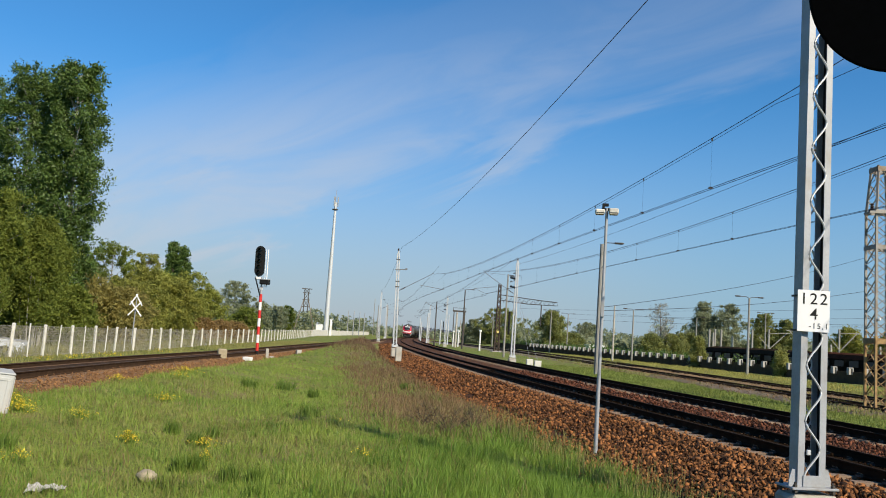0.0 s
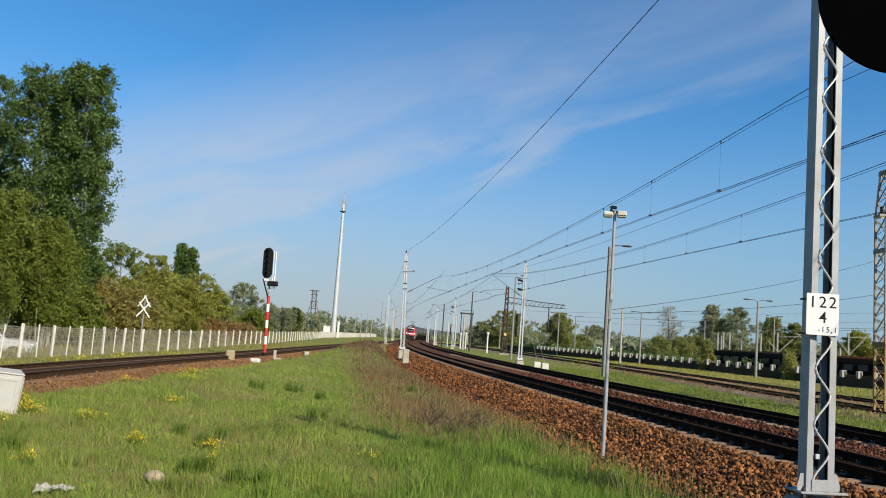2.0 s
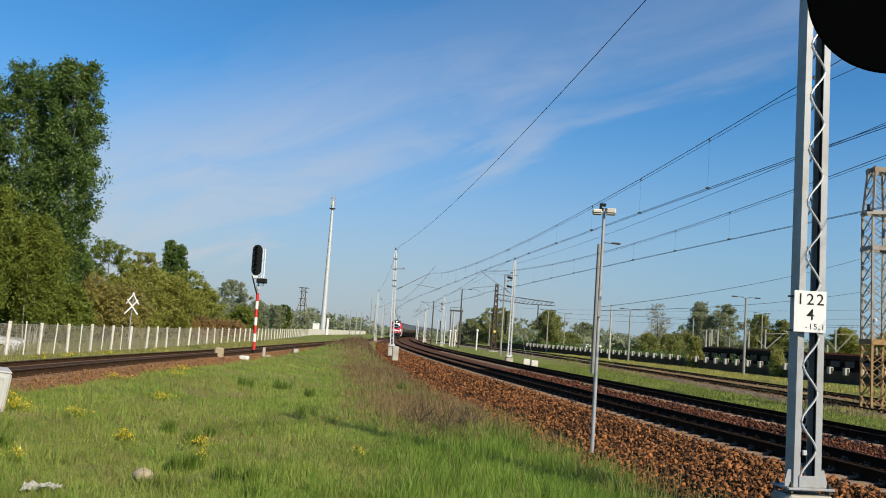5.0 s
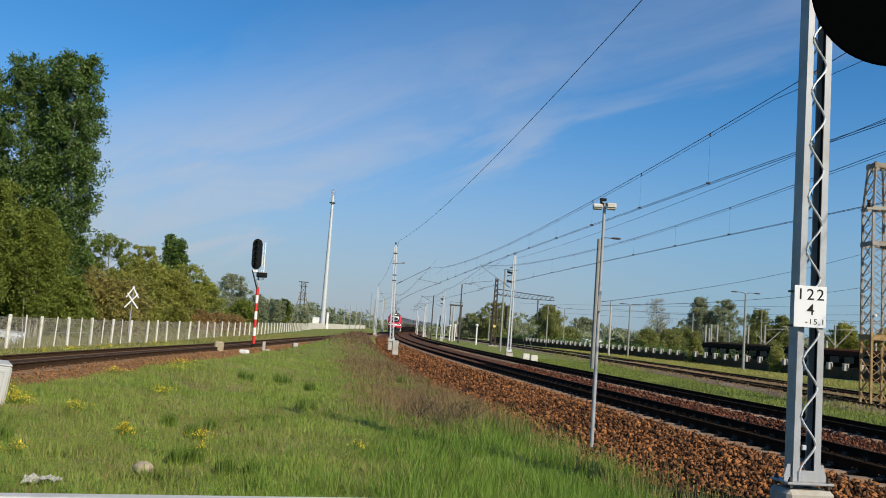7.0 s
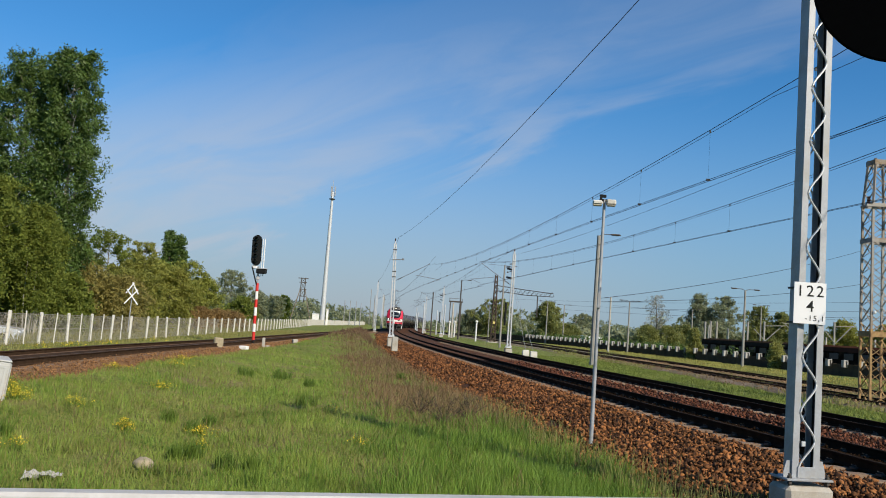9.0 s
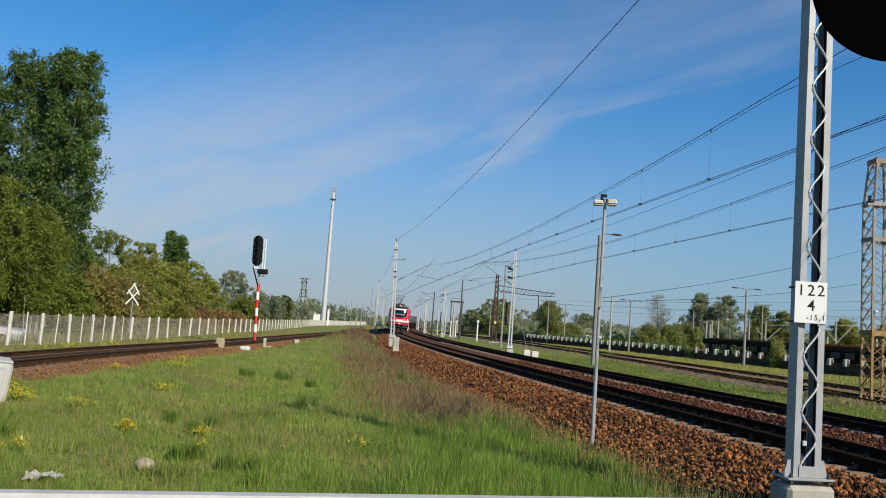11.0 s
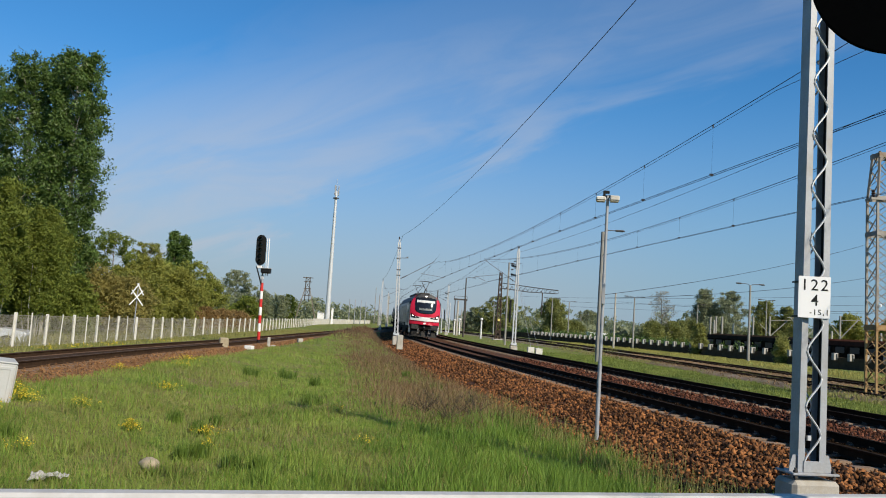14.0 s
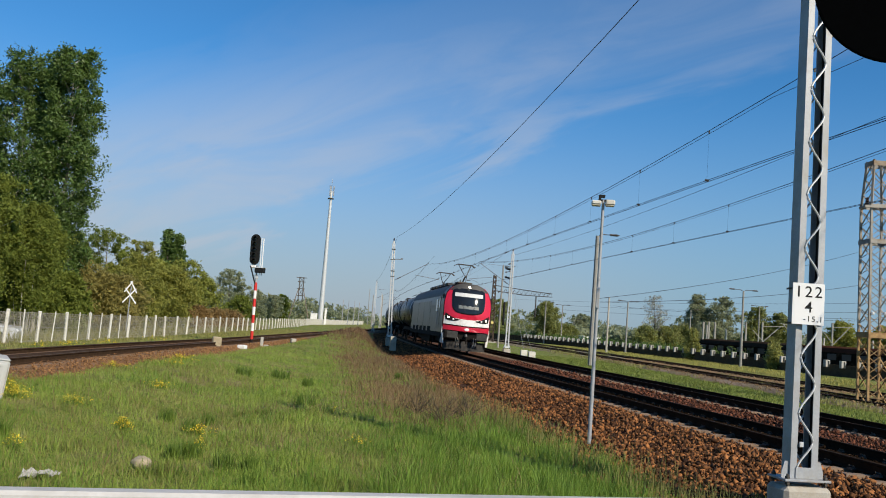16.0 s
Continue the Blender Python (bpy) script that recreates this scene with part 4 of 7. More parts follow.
crossing_signal(Matrix.Translation((1.005, 1.90, 0)))


def barrier(m):
    t = thing("road_barrier", m, "white painted metal barrier rail across the crossing", "barrier")
    part("rail", Geo().box((0.05, 0, 0.905), (5.6, 0.08, 0.09), ch=0.012), BARRIER, t)
    for x in (-2.6, 0.2, 2.7):
        part("post", Geo().lathe([(0.04, 0), (0.04, 0.86)], Matrix.Translation((x, 0, 0)), 10), GALV, t)
    part("lower_rail", Geo().box((0.05, 0, 0.45), (5.3, 0.04, 0.05), ch=0.008), BARRIER, t)


barrier(Matrix.Translation((0, 3.10, -0.012)) @ Matrix.Rotation(radians(16.5), 4, "Z"))


CABINET = mat("cabinet_grey", (0.42, 0.43, 0.42), (0.50, 0.50, 0.485), 0.6, 0, 3, 40, 0.1, stain=(0.42, 0.40, 0.36), stain_scale=3)


def cabinet(m):
    t = thing("relay_cabinet", m, "pale grey trackside relay cabinet with framed doors in the grass", "cabinet")
    part("body", Geo().box((0, 0, 0.39), (1.15, 0.6, 1.06), ch=0.015), CABINET, t)
    part("plinth", Geo().box((0, 0, -0.20), (1.1, 0.56, 0.16), ch=0.01), CONC, t)
    part("lid", Geo().box((0, 0, 0.935), (1.175, 0.625, 0.035), ch=0.012), CABINET, t)
    for s in (-1, 1):
        d = part("door", Geo().box((s * 0.28, -0.309, 0.47), (0.52, 0.018, 0.80), ch=0.006), CABINET, t, "framed cabinet door")
        g = Geo()
        for dx, w, z, h in ((-0.22, 0.05, 0.47, 0.72), (0.22, 0.05, 0.47, 0.72), (0, 0.4, 0.84, 0.05), (0, 0.4, 0.10, 0.05)):
            g.box((s * 0.28 + dx, -0.323, z), (w, 0.012, h), ch=0.003)
        part("door_frame", g, CABINET, d)
        part("handle", Geo().box((s * 0.06, -0.335, 0.5), (0.02, 0.025, 0.14), ch=0.004), OLDSTEEL, d)
    part("side_panel", Geo().box((0.579, 0, 0.45), (0.012, 0.44, 0.80), ch=0.004), CABINET, t)
    g = Geo()
    for yy, zz, wy, hz in ((-0.24, 0.42, 0.05, 0.92), (0.24, 0.42, 0.05, 0.92), (0, 0.865, 0.43, 0.05), (0, 0.0, 0.43, 0.05)):
        g.box((0.588, yy, zz), (0.016, wy, hz), ch=0.004)
    part("side_frame", g, CABINET, t)


cabinet(pose(-8.23, 15.2, -0.505) @ Matrix.Rotation(radians(6.5), 4, "Y") @ Matrix.Rotation(radians(33), 4, "Z"))


# ---- signal on the branch ----
def light_signal(m):
    t = thing("light_signal", m, "five-lamp black railway signal on a red and white striped post", "railway signal")
    bands = 7
    for i in range(bands):
        z0 = 0.35 + i * 0.50
        part("striped_tube", Geo().lathe([(0.105, z0), (0.105, z0 + 0.50)], None, 14), RED if i % 2 == 0 else WHITE, t)
    part("foot", Geo().lathe([(0.16, 0.0), (0.16, 0.06), (0.085, 0.12), (0.085, 0.35)], None, 12), BLACK, t)
    part("slab", Geo().box((0.15, -0.1, -0.06), (1.9, 1.1, 0.22), ch=0.03), CONC, t)
    part("neck", Geo().lathe([(0.06, 3.85), (0.05, 4.9)], None, 10), GALV, t)
    part("ladder_rail", Geo().tube([(0.30, 0.1, 4.3), (0.30, 0.1, 6.65)], 0.035, 6).tube([(0.16, 0.1, 4.3), (0.16, 0.1, 6.65)], 0.022, 6), PLATE, t)
    part("stay", Geo().bar((-0.42, -0.12, 4.86), (-0.02, -0.12, 3.75), 0.075), BLACK, t)
    part("junction_box", Geo().box((0.25, -0.1, 4.60), (0.66, 0.42, 0.30), ch=0.05), BLACK, t)
    part("box_flange", Geo().box((0.25, -0.1, 4.76), (0.72, 0.46, 0.035), ch=0.01), GALV_PALE, t)
    part("bracket", Geo().box((-0.26, -0.02, 4.86), (0.34, 0.2, 0.22), ch=0.03), PLATE, t)
    part("collar", Geo().box((0, 0, 4.2), (0.22, 0.12, 0.24), ch=0.03), GALV_PALE, t)
    g = Geo()
    pts, n = [], 12
    for k in range(n + 1):
        a = math.pi * k / n
        pts.append((0.34 * math.cos(a), 0.61 + 0.34 * math.sin(a)))
    for k in range(n + 1):
        a = math.pi + math.pi * k / n
        pts.append((0.34 * math.cos(a), -0.61 + 0.34 * math.sin(a)))
    k = len(pts)
    g.add([(x - 0.18, -0.16, 5.89 + z) for x, z in pts] + [(x - 0.18, -0.10, 5.89 + z) for x, z in pts], [tuple(range(k)), tuple(range(k, 2 * k))[::-1]] + [(i, i + k, (i + 1) % k + k, (i + 1) % k) for i in range(k)])
    head = part("signal_head", g, BLACK, t, "black oval back board with five unlit lamps")
    for i in range(5):
        M = Matrix.Translation((-0.18, -0.16, 5.89 + 0.69 - 0.345 * i)) @ Matrix.Rotation(radians(90), 4, "X")
        part("lens", Geo().lathe([(0.10, 0.0), (0.10, 0.02), (0.05, 0.035)], M, 14), mat("dark_lens", (0.02, 0.025, 0.025), (0.03, 0.035, 0.035), 0.12), head)
        g = Geo()
        for j in range(10):
            a0, a1 = math.pi * j / 10, math.pi * (j + 1) / 10
            r = 0.13
            g.add([M @ Vector((r * math.cos(a), r * math.sin(a), d)) for a in (a0, a1) for d in (0, 0.26)] + [M @ Vector((0.9 * r * math.cos(a), 0.9 * r * math.sin(a), d)) for a in (a0, a1) for d in (0, 0.26)], [(0, 1, 3, 2), (4, 6, 7, 5), (1, 5, 7, 3)])
        part("visor", g, BLACK, head)


light_signal(pose(-10.75, 50.2, -0.42, 0, -1.0, -4) @ Matrix.Diagonal((0.86, 0.9, 0.945, 1)))


def loose_block(x, y, z, s, mt, label, rz=0, name="concrete_block"):
    solid(name, Geo().box((0, 0, s[2] / 2), s, ch=0.12 * min(s)), mt, label, "concrete block", "trackside blocks").matrix_basis = pose(x, y, z, 0, 0, rz)


loose_block(-10.75, 42.3, -0.50, (0.44, 0.42, 0.66), mat("mossy_concrete", (0.26, 0.21, 0.13), (0.40, 0.34, 0.23), 0.9, 0, 5, 40, 0.4), "weathered concrete stump beside the branch track", 20)
loose_block(-9.75, 43.5, -0.46, (0.42, 0.35, 0.26), WHITE, "small white painted concrete block in the grass", -10)
loose_block(-9.9, 49.0, -0.50, (0.16, 0.16, 0.62), CONC, "short concrete marker post by the signal", 5, "marker_post")
loose_block(-9.7, 58.5, -0.40, (0.35, 0.3, 0.3), CONC, "pale stone lying in the grass", 30)


def stone(x, y, z, r, mt, label, seed, flat=0.55):
    rnd = random.Random(seed)
    bm = bmesh.new()
    bmesh.ops.create_icosphere(bm, subdivisions=3, radius=1)
    off = Vector((rnd.uniform(-9, 9), rnd.uniform(-9, 9), 0))
    for v in bm.verts:
        k = 1 + 0.28 * noise.noise(v.co * 1.3 + off) + 0.10 * noise.noise(v.co * 4 + off)
        v.co = Vector((v.co.x * k * r, v.co.y * k * r * 0.8, v.co.z * k * r * flat))
    me = bpy.data.meshes.new("stone")
    bm.to_mesh(me); bm.free()
    me.materials.append(mt)
    me.polygons.foreach_set("use_smooth", [True] * len(me.polygons))
    tagged(new("stone", me), label, "stone").matrix_basis = Matrix.Translation((x, y, z))


stone(-3.72, 11.38, -0.530, 0.130, mat("sandstone", (0.28, 0.23, 0.15), (0.42, 0.355, 0.245), 0.9, 0, 5, 40, 0.5), "sandy brown field stone half sunk in the grass", 3, 0.66)
# the shadow in a small grass hollow, modelled as a flat near-black lump
stone(-3.70, 12.75, -0.61, 0.16, mat("hollow_shade", (0.012, 0.010, 0.007), (0.03, 0.025, 0.016), 1.0, 0, 8, 40, 0.6), "shadowed hollow in the grass, built as a near-black lump", 8, 0.30)


def litter(x, y, z):
    bm = bmesh.new()
    bmesh.ops.create_grid(bm, x_segments=16, y_segments=10, size=0.5)
    for v in bm.verts:
        k = noise.noise(Vector((v.co.x * 5, v.co.y * 6, 1.7)))
        v.co = Vector((v.co.x * 0.40 + 0.04 * k, v.co.y * 0.28, 0.02 + 0.045 * k + 0.03 * noise.noise(v.co * 14)))
    bmesh.ops.solidify(bm, geom=bm.faces[:], thickness=0.006)
    me = bpy.data.meshes.new("litter")
    bm.to_mesh(me); bm.free()
    me.materials.append(mat("crumpled_paper", (0.27, 0.26, 0.23), (0.42, 0.41, 0.38), 0.7, 0, 8, 50, 0.2))
    tagged(new("litter", me), "crumpled white plastic sheet lying in the grass", "litter").matrix_basis = pose(x, y, z, 0, 0, 25)


litter(-4.50, 10.2, -0.535)


# ---- fence along the road ----
def fence():
    t = thing("fence", None, "wire mesh fence on pale concrete posts along the branch track", "fence")

    def fx(y):
        k = min(y, 185.0)
        return -14.4 - 0.040 * k - 0.00016 * k * k - 0.012 * max(0.0, y - 185)

    ys = np.concatenate([np.arange(19.98, 47, 2.925), [49.6, 51.6], np.arange(53.9, 335, 2.95)])
    big = Geo().box((0, 0, 0.62), (0.11, 0.11, 1.34), ch=0.015).mesh("post", POST)
    thin = Geo().box((0, 0, 0.62), (0.045, 0.045, 1.30), ch=0.01).mesh("thin_post", POST)
    panel = Geo().box((0, 0, 0.62), (2.80, 0.06, 1.30), ch=0.01).mesh("concrete_panel", POST)
    for y in ys:
        z = float(ground_z(fx(y), y))
        p = part("post", big, None, t)
        p.matrix_basis = pose(fx(y) + random.uniform(-.03, .03), y, z - 0.02, random.uniform(-1.5, 1.5), random.uniform(-1.5, 2.5), 5)
        if y < 46:
            q = part("thin_post", thin, None, t)
            q.matrix_basis = pose(fx(y + 1.47), y + 1.47, z + 0.0, random.uniform(-2, 2), random.uniform(-2, 3), 5)
    for y in ys[ys > 168]:
        a, b = Vector((fx(y), y, 0)), Vector((fx(y + 2.94), y + 2.94, 0))
        q = part("concrete_panel", panel, None, t)
        q.matrix_basis = Matrix.Translation((a + b) / 2 + Vector((0, 0, float(ground_z(a.x, y)) + random.uniform(-0.04, 0.05)))) @ Matrix.Rotation(math.atan2(b.y - a.y, b.x - a.x), 4, "Z")
    mesh = mat("galvanised_mesh", (0.30, 0.275, 0.21), (0.40, 0.365, 0.29), 0.7, 0.0, 3, 40, 0)
    g_v, g_f = [], []
    y = 20.0
    while y < 170:
        y2 = y + 0.09 * (1 if y < 70 else 2 if y < 190 else 3)
        n_, z0 = 0.0085, -0.30 - float(dip(y))
        for yy0, yy1 in ((y, y2 + 0.5), (y2 + 0.5, y)):
            k = len(g_v)
            g_v += [(fx(yy0), yy0 - n_, z0), (fx(yy0), yy0 + n_, z0), (fx(yy1), yy1 + n_, z0 + 1.18), (fx(yy1), yy1 - n_, z0 + 1.18)]
            g_f += [(k, k + 1, k + 2, k + 3)]
        y = y2
    ob = new("wire_mesh", quick_mesh("wire_mesh", g_v, g_f, mesh))
    ob.parent = t
    for z in (-0.25, 0.3, 0.88):
        part("tension_wire", Geo().tube([(fx(y), y, z - float(dip(y))) for y in np.arange(20, 172, 6)], 0.008, 4), mesh, t)


fence()


def crossbuck(m):
    t = thing("crossbuck_sign", m, "white double diagonal cross warning sign on a thin post", "road sign")
    part("post", Geo().lathe([(0.035, 0), (0.03, 2.75)], None, 8), GALV, t)
    for s, k in ((-1, 0.0), (1, 0.022)):
        for x0, z0, x1, z1, y in ((-s * 0.05, 3.04, s * 0.35, 2.38, -0.05), (s * 0.38, 1.76, -s * 0.30, 2.62, -0.10)):
            L, a = math.hypot(x1 - x0, z1 - z0), math.atan2(z1 - z0, x1 - x0)
            board = part("cross_board", Geo().box((0, 0, 0), (L, 0.02, 0.068), ch=0.004), PLATE, t)
            board.matrix_basis = Matrix.Translation(((x0 + x1) / 2, y - k, (z0 + z1) / 2)) @ Matrix.Rotation(-a, 4, "Y")


crossbuck(pose(-18.2, 50.5, -0.3, 0, 1, 12))


def parked_car(m):
    t = thing("car", m, "silver hatchback parked behind the mesh fence", "car")
    paint = mat("silver_paint", (0.66, 0.68, 0.70), (0.72, 0.73, 0.75), 0.25, 0.2, 3, 60, 0.0)
    glass = mat("car_glass", (0.02, 0.025, 0.03), (0.03, 0.035, 0.04), 0.05, 0, 3, 60, 0.0)
    low = [(-2.05, 0.30), (-2.08, 0.62), (-1.95, 0.86), (-1.0, 0.95), (1.45, 0.98), (2.02, 0.92), (2.08, 0.55), (2.0, 0.28)]
    top = [(-1.0, 0.94), (-0.30, 1.40), (0.55, 1.47), (1.45, 1.36), (1.85, 0.96)]

    def hull(prof, w0, w1, zsplit):
        g = Geo()
        k = len(prof)
        vs = []
        for s in (-1, 1):
            for x, z in prof:
                w = w1 if z > zsplit else w0
                vs.append((x, s * w / 2, z))
        return g.add(vs, [tuple(range(k)), tuple(range(k, 2 * k))[::-1]] + [(i, (i + 1) % k, (i + 1) % k + k, i + k) for i in range(k)])

    part("body", hull(low, 1.74, 1.66, 0.8), paint, t)
    part("cabin", hull(top, 1.60, 1.28, 1.2), paint, t)
    for s in (-1, 1):
        part("side_window", Geo().add([(-0.78, s * 0.812, 0.99), (0.42, s * 0.812, 1.0), (0.42, s * 0.688, 1.39), (-0.25, s * 0.700, 1.33)], [(0, 1, 2, 3)]), glass, t)
        part("rear_window", Geo().add([(0.52, s * 0.812, 1.0), (1.5, s * 0.812, 1.0), (1.32, s * 0.700, 1.30), (0.52, s * 0.688, 1.39)], [(0, 1, 2, 3)]), glass, t)
        part("sill", Geo().box((0.0, s * 0.862, 0.36), (2.3, 0.03, 0.12), ch=0.01), BLACK, t)
    part("windscreen", Geo().add([(-0.99, -0.70, 0.97), (-0.99, 0.70, 0.97), (-0.335, 0.60, 1.385), (-0.335, -0.60, 1.385)], [(0, 1, 2, 3)]), glass, t).matrix_basis = Matrix.Translation((-0.012, 0, 0.012))
    for x in (-1.3, 1.3):
        for s in (-1, 1):
            w = part("wheel", Geo().lathe([(0.18, -0.09), (0.31, -0.09), (0.32, -0.05), (0.32, 0.05), (0.31, 0.09), (0.18, 0.09)], Matrix.Translation((x, s * 0.80, 0.32)) @ Matrix.Rotation(radians(90), 4, "X"), 18), BLACK, t)
            part("rim", Geo().lathe([(0.03, -0.1), (0.19, -0.095), (0.19, 0.095), (0.03, 0.1)], Matrix.Translation((x, s * 0.80, 0.32)) @ Matrix.Rotation(radians(90), 4, "X"), 14), GALV, w)
    for s in (-1, 1):
        part("headlight", Geo().box((-1.98, s * 0.62, 0.70), (0.16, 0.36, 0.16), ch=0.05), PLATE, t)
        part("mirror", Geo().box((-0.55, s * 0.92, 1.02), (0.16, 0.16, 0.12), ch=0.04), paint, t)
    part("tail_light", Geo().box((2.04, -0.7, 0.8), (0.08, 0.2, 0.26), ch=0.02), RED, t)


parked_car(pose(-21.0, 38.9, float(ground_z(-21.0, 38.9)), 0, 0, 197))


# ---- far masts on the left ----
def radio_mast(m):
    t = thing("radio_mast", m, "tall slender pale steel radio mast with top antennas", "radio mast")
    h = 32.0
    for i in range(5):
        z0, z1 = h * i / 5, h * (i + 1) / 5
        part("tube_section", Geo().lathe([(0.62 - 0.07 * i, z0), (0.57 - 0.07 * i, z1), (0.60 - 0.07 * i, z1 + 0.02)], None, 14), GALV_PALE, t)
    part("platform", Geo().lathe([(0.7, h - 1.9), (0.75, h - 1.7), (0.4, h - 1.6)], None, 12), OLDSTEEL, t)
    for a in (0, 120, 240):
        part("antenna", Geo().box((0.55 * math.cos(radians(a)), 0.55 * math.sin(radians(a)), h + 0.1), (0.24, 0.24, 2.4), ch=0.04), GALV, t)
    part("rod", Geo().tube([(0, 0, h), (0, 0, h + 3.0)], 0.05, 5), GALV, t)


radio_mast(pose(-28.0, 205, -0.3))


def equipment_box(x, y, s, label):
    t = thing("equipment_box", pose(x, y, -0.5, 0, 0, 8), label, "cabinet", "radio mast cabinets")
    part("body", Geo().box((0, 0, s[2] / 2), s, ch=0.05), WHITE, t)
    part("lid", Geo().box((0, 0, s[2] + 0.05), (s[0] + 0.2, s[1] + 0.2, 0.1), ch=0.02), PLATE, t)


equipment_box(-29.6, 205, (1.6, 1.2, 2.6), "white equipment cabinet at the foot of the radio mast")
equipment_box(-27.0, 206, (0.5, 0.5, 3.9), "narrow white pillar box beside the radio mast")


def timber_pylon(m):
    t = thing("timber_pylon", m, "dark four-legged timber power pylon among the trees", "power pylon")
    for sx in (-1, 1):
        part("leg", Geo().cyl((sx * 3.0, 0, 0), (sx * 0.6, 0, 10), 0.16, 0.12, 6), WOOD, t)
        part("upper_leg", Geo().cyl((sx * 0.6, 0, 6), (sx * 0.6, 0, 13.0), 0.14, 0.12, 6), OLDSTEEL, t)
    g = Geo()
    for z, w in ((12.8, 1.5), (11.6, 1.1), (9.6, 1.1), (7.6, 1.0)):
        g.bar((-w, 0, z), (w, 0, z), 0.22)
    for a, b in ((7.6, 9.6), (9.6, 11.6), (11.6, 12.8)):
        g.bar((-0.6, 0, a), (0.6, 0, b), 0.12)
        g.bar((0.6, 0, a), (-0.6, 0, b), 0.12)
    part("crossarms", g, OLDSTEEL, t)


timber_pylon(pose(-40.5, 250, -0.5, 0, 0, 10))
for x, y, h in ((-29, 260, 7.5), (-27.5, 262, 7.5), (-26, 265, 7.5), (-24.8, 268, 7.2), (-27, 330, 14), (-18.5, 240, 9), (-16.5, 250, 9), (-17.5, 300, 8), (-15.3, 230, 9), (-21.5, 280, 8)):
    plain_pole(x, y, h, 0.14, GALV if h < 9 else OLDCONC, "pale slim mast far along the line")


# ---- loading wall and stored stock across the yard ----
def wall_line(y):
    return 56.5 - 0.218 * y + 0.00006 * (y - 60) ** 2


BLOCK = mat("grimy_pale_concrete", (0.30, 0.29, 0.26), (0.46, 0.445, 0.41), 0.85, 0, 3, 30, 0.2, vary=0.5, stain=(0.20, 0.18, 0.15), stain_scale=2)


def loading_wall():
    g = Geo()
    path = []
    for y in np.arange(52, 210, 3.0):
        s = wall_line(y + 0.5) - wall_line(y - 0.5)
        d = Vector((s, 1, 0)).normalized()
        path.append((Vector((wall_line(y), y, -0.6)), Vector((d.y, -d.x, 0)), Vector((0, 0, 1))))
    g.sweep([(-0.25, 0), (0.4, 0), (0.4, 1.25), (-0.25, 1.25)], path)
    solid("loading_wall", g, DARKWALL, "long low soot-dark retaining wall of the goods yard", "wall", kind="structure")
    y = 56.0
    while y < 180:
        s = wall_line(y + 0.5) - wall_line(y - 0.5)
        t = thing("concrete_support", Matrix.Translation((wall_line(y), y, 0.648)) @ Matrix.Rotation(-math.atan(s) + radians(random.uniform(-6, 6)), 4, "Z"), "pale concrete block standing on the dark yard wall", "concrete block", "wall blocks")
        for dx, w in ((-0.56, 0.24), (-0.23, 0.10)):
            part("leg", Geo().box((dx, 0, 0.0), (w, 0.36, 0.58), ch=0.02), BLOCK, t)
        part("lintel", Geo().box((-0.43, 0, 0.34), (0.52, 0.38, 0.10), ch=0.03), BLOCK, t)
        part("filling", Geo().box((-0.36, 0.10, 0.0), (0.16, 0.10, 0.57), ch=0.02), DARKWALL, t)
        y += 2.3


loading_wall()


def stored_coach(m, L, label, roofc):
    t = thing("stored_coach", m, label, "railway coach", "stored coaches")
    paint = mat("faded_dark_coach", (0.009, 0.007, 0.005), (0.022, 0.017, 0.013), 0.8, 0, 2, 20, 0.1, stain=(0.055, 0.035, 0.022), stain_scale=1, spec=0.0)
    prof = [(-1.4, 0.55), (1.4, 0.55), (1.42, 2.3), (1.1, 2.75), (0, 2.95), (-1.1, 2.75), (-1.42, 2.3)]
    path = [(Vector((0, yy, 0)), Vector((1, 0, 0)), Vector((0, 0, 1))) for yy in (-L / 2, L / 2)]
    part("body", Geo().sweep(prof, path), paint, t)
    part("roof", Geo().sweep([(1.45, 2.32), (1.12, 2.79), (0, 3.0), (-1.12, 2.79), (-1.45, 2.32), (-1.41, 2.31), (0, 2.94), (1.41, 2.31)], path), roofc, t)
    glass = mat("dirty_window", (0.008, 0.008, 0.008), (0.026, 0.026, 0.025), 0.4, 0, 1, 20, 0, vary=0.5)
    n = int(L / 2.2)
    for i in range(n):
        y = -L / 2 + (i + 0.5) * L / n
        part("window", Geo().box((-1.43, y, 1.85), (0.04, L / n * 0.62, 0.62), ch=0.01), glass, t)
    for y in (-L / 2 + 3, L / 2 - 3):
        g = Geo().box((0, y, 0.42), (2.0, 2.6, 0.3))
        for dy in (-0.9, 0.9):
            for s in (-0.75, 0.75):
                g.lathe([(0.42, -0.06), (0.42, 0.06)], Matrix.Translation((s, y + dy, 0.42)) @ Matrix.Rotation(radians(90), 4, "Y"), 14)
        part("bogie", g, OLDSTEEL, t)


red_roof = mat("dull_red_roof", (0.045, 0.020, 0.013), (0.075, 0.034, 0.022), 0.9, 0, 1, 20, 0.1, spec=0.0)
dark_roof = mat("dark_roof", (0.022, 0.017, 0.012), (0.045, 0.034, 0.024), 1.0, 0, 1, 20, 0.1, spec=0.0)
for i in range(3):
    y = 64.5 + 21.5 * i
    x = wall_line(y) + 6.0
    s = math.atan(wall_line(y + 0.5) - wall_line(y - 0.5))
    stored_coach(pose(x, y, -0.5, 0, 0, -math.degrees(s)), 20.5, "stored dark grimy coach with dull windows", red_roof if i < 2 else dark_roof)


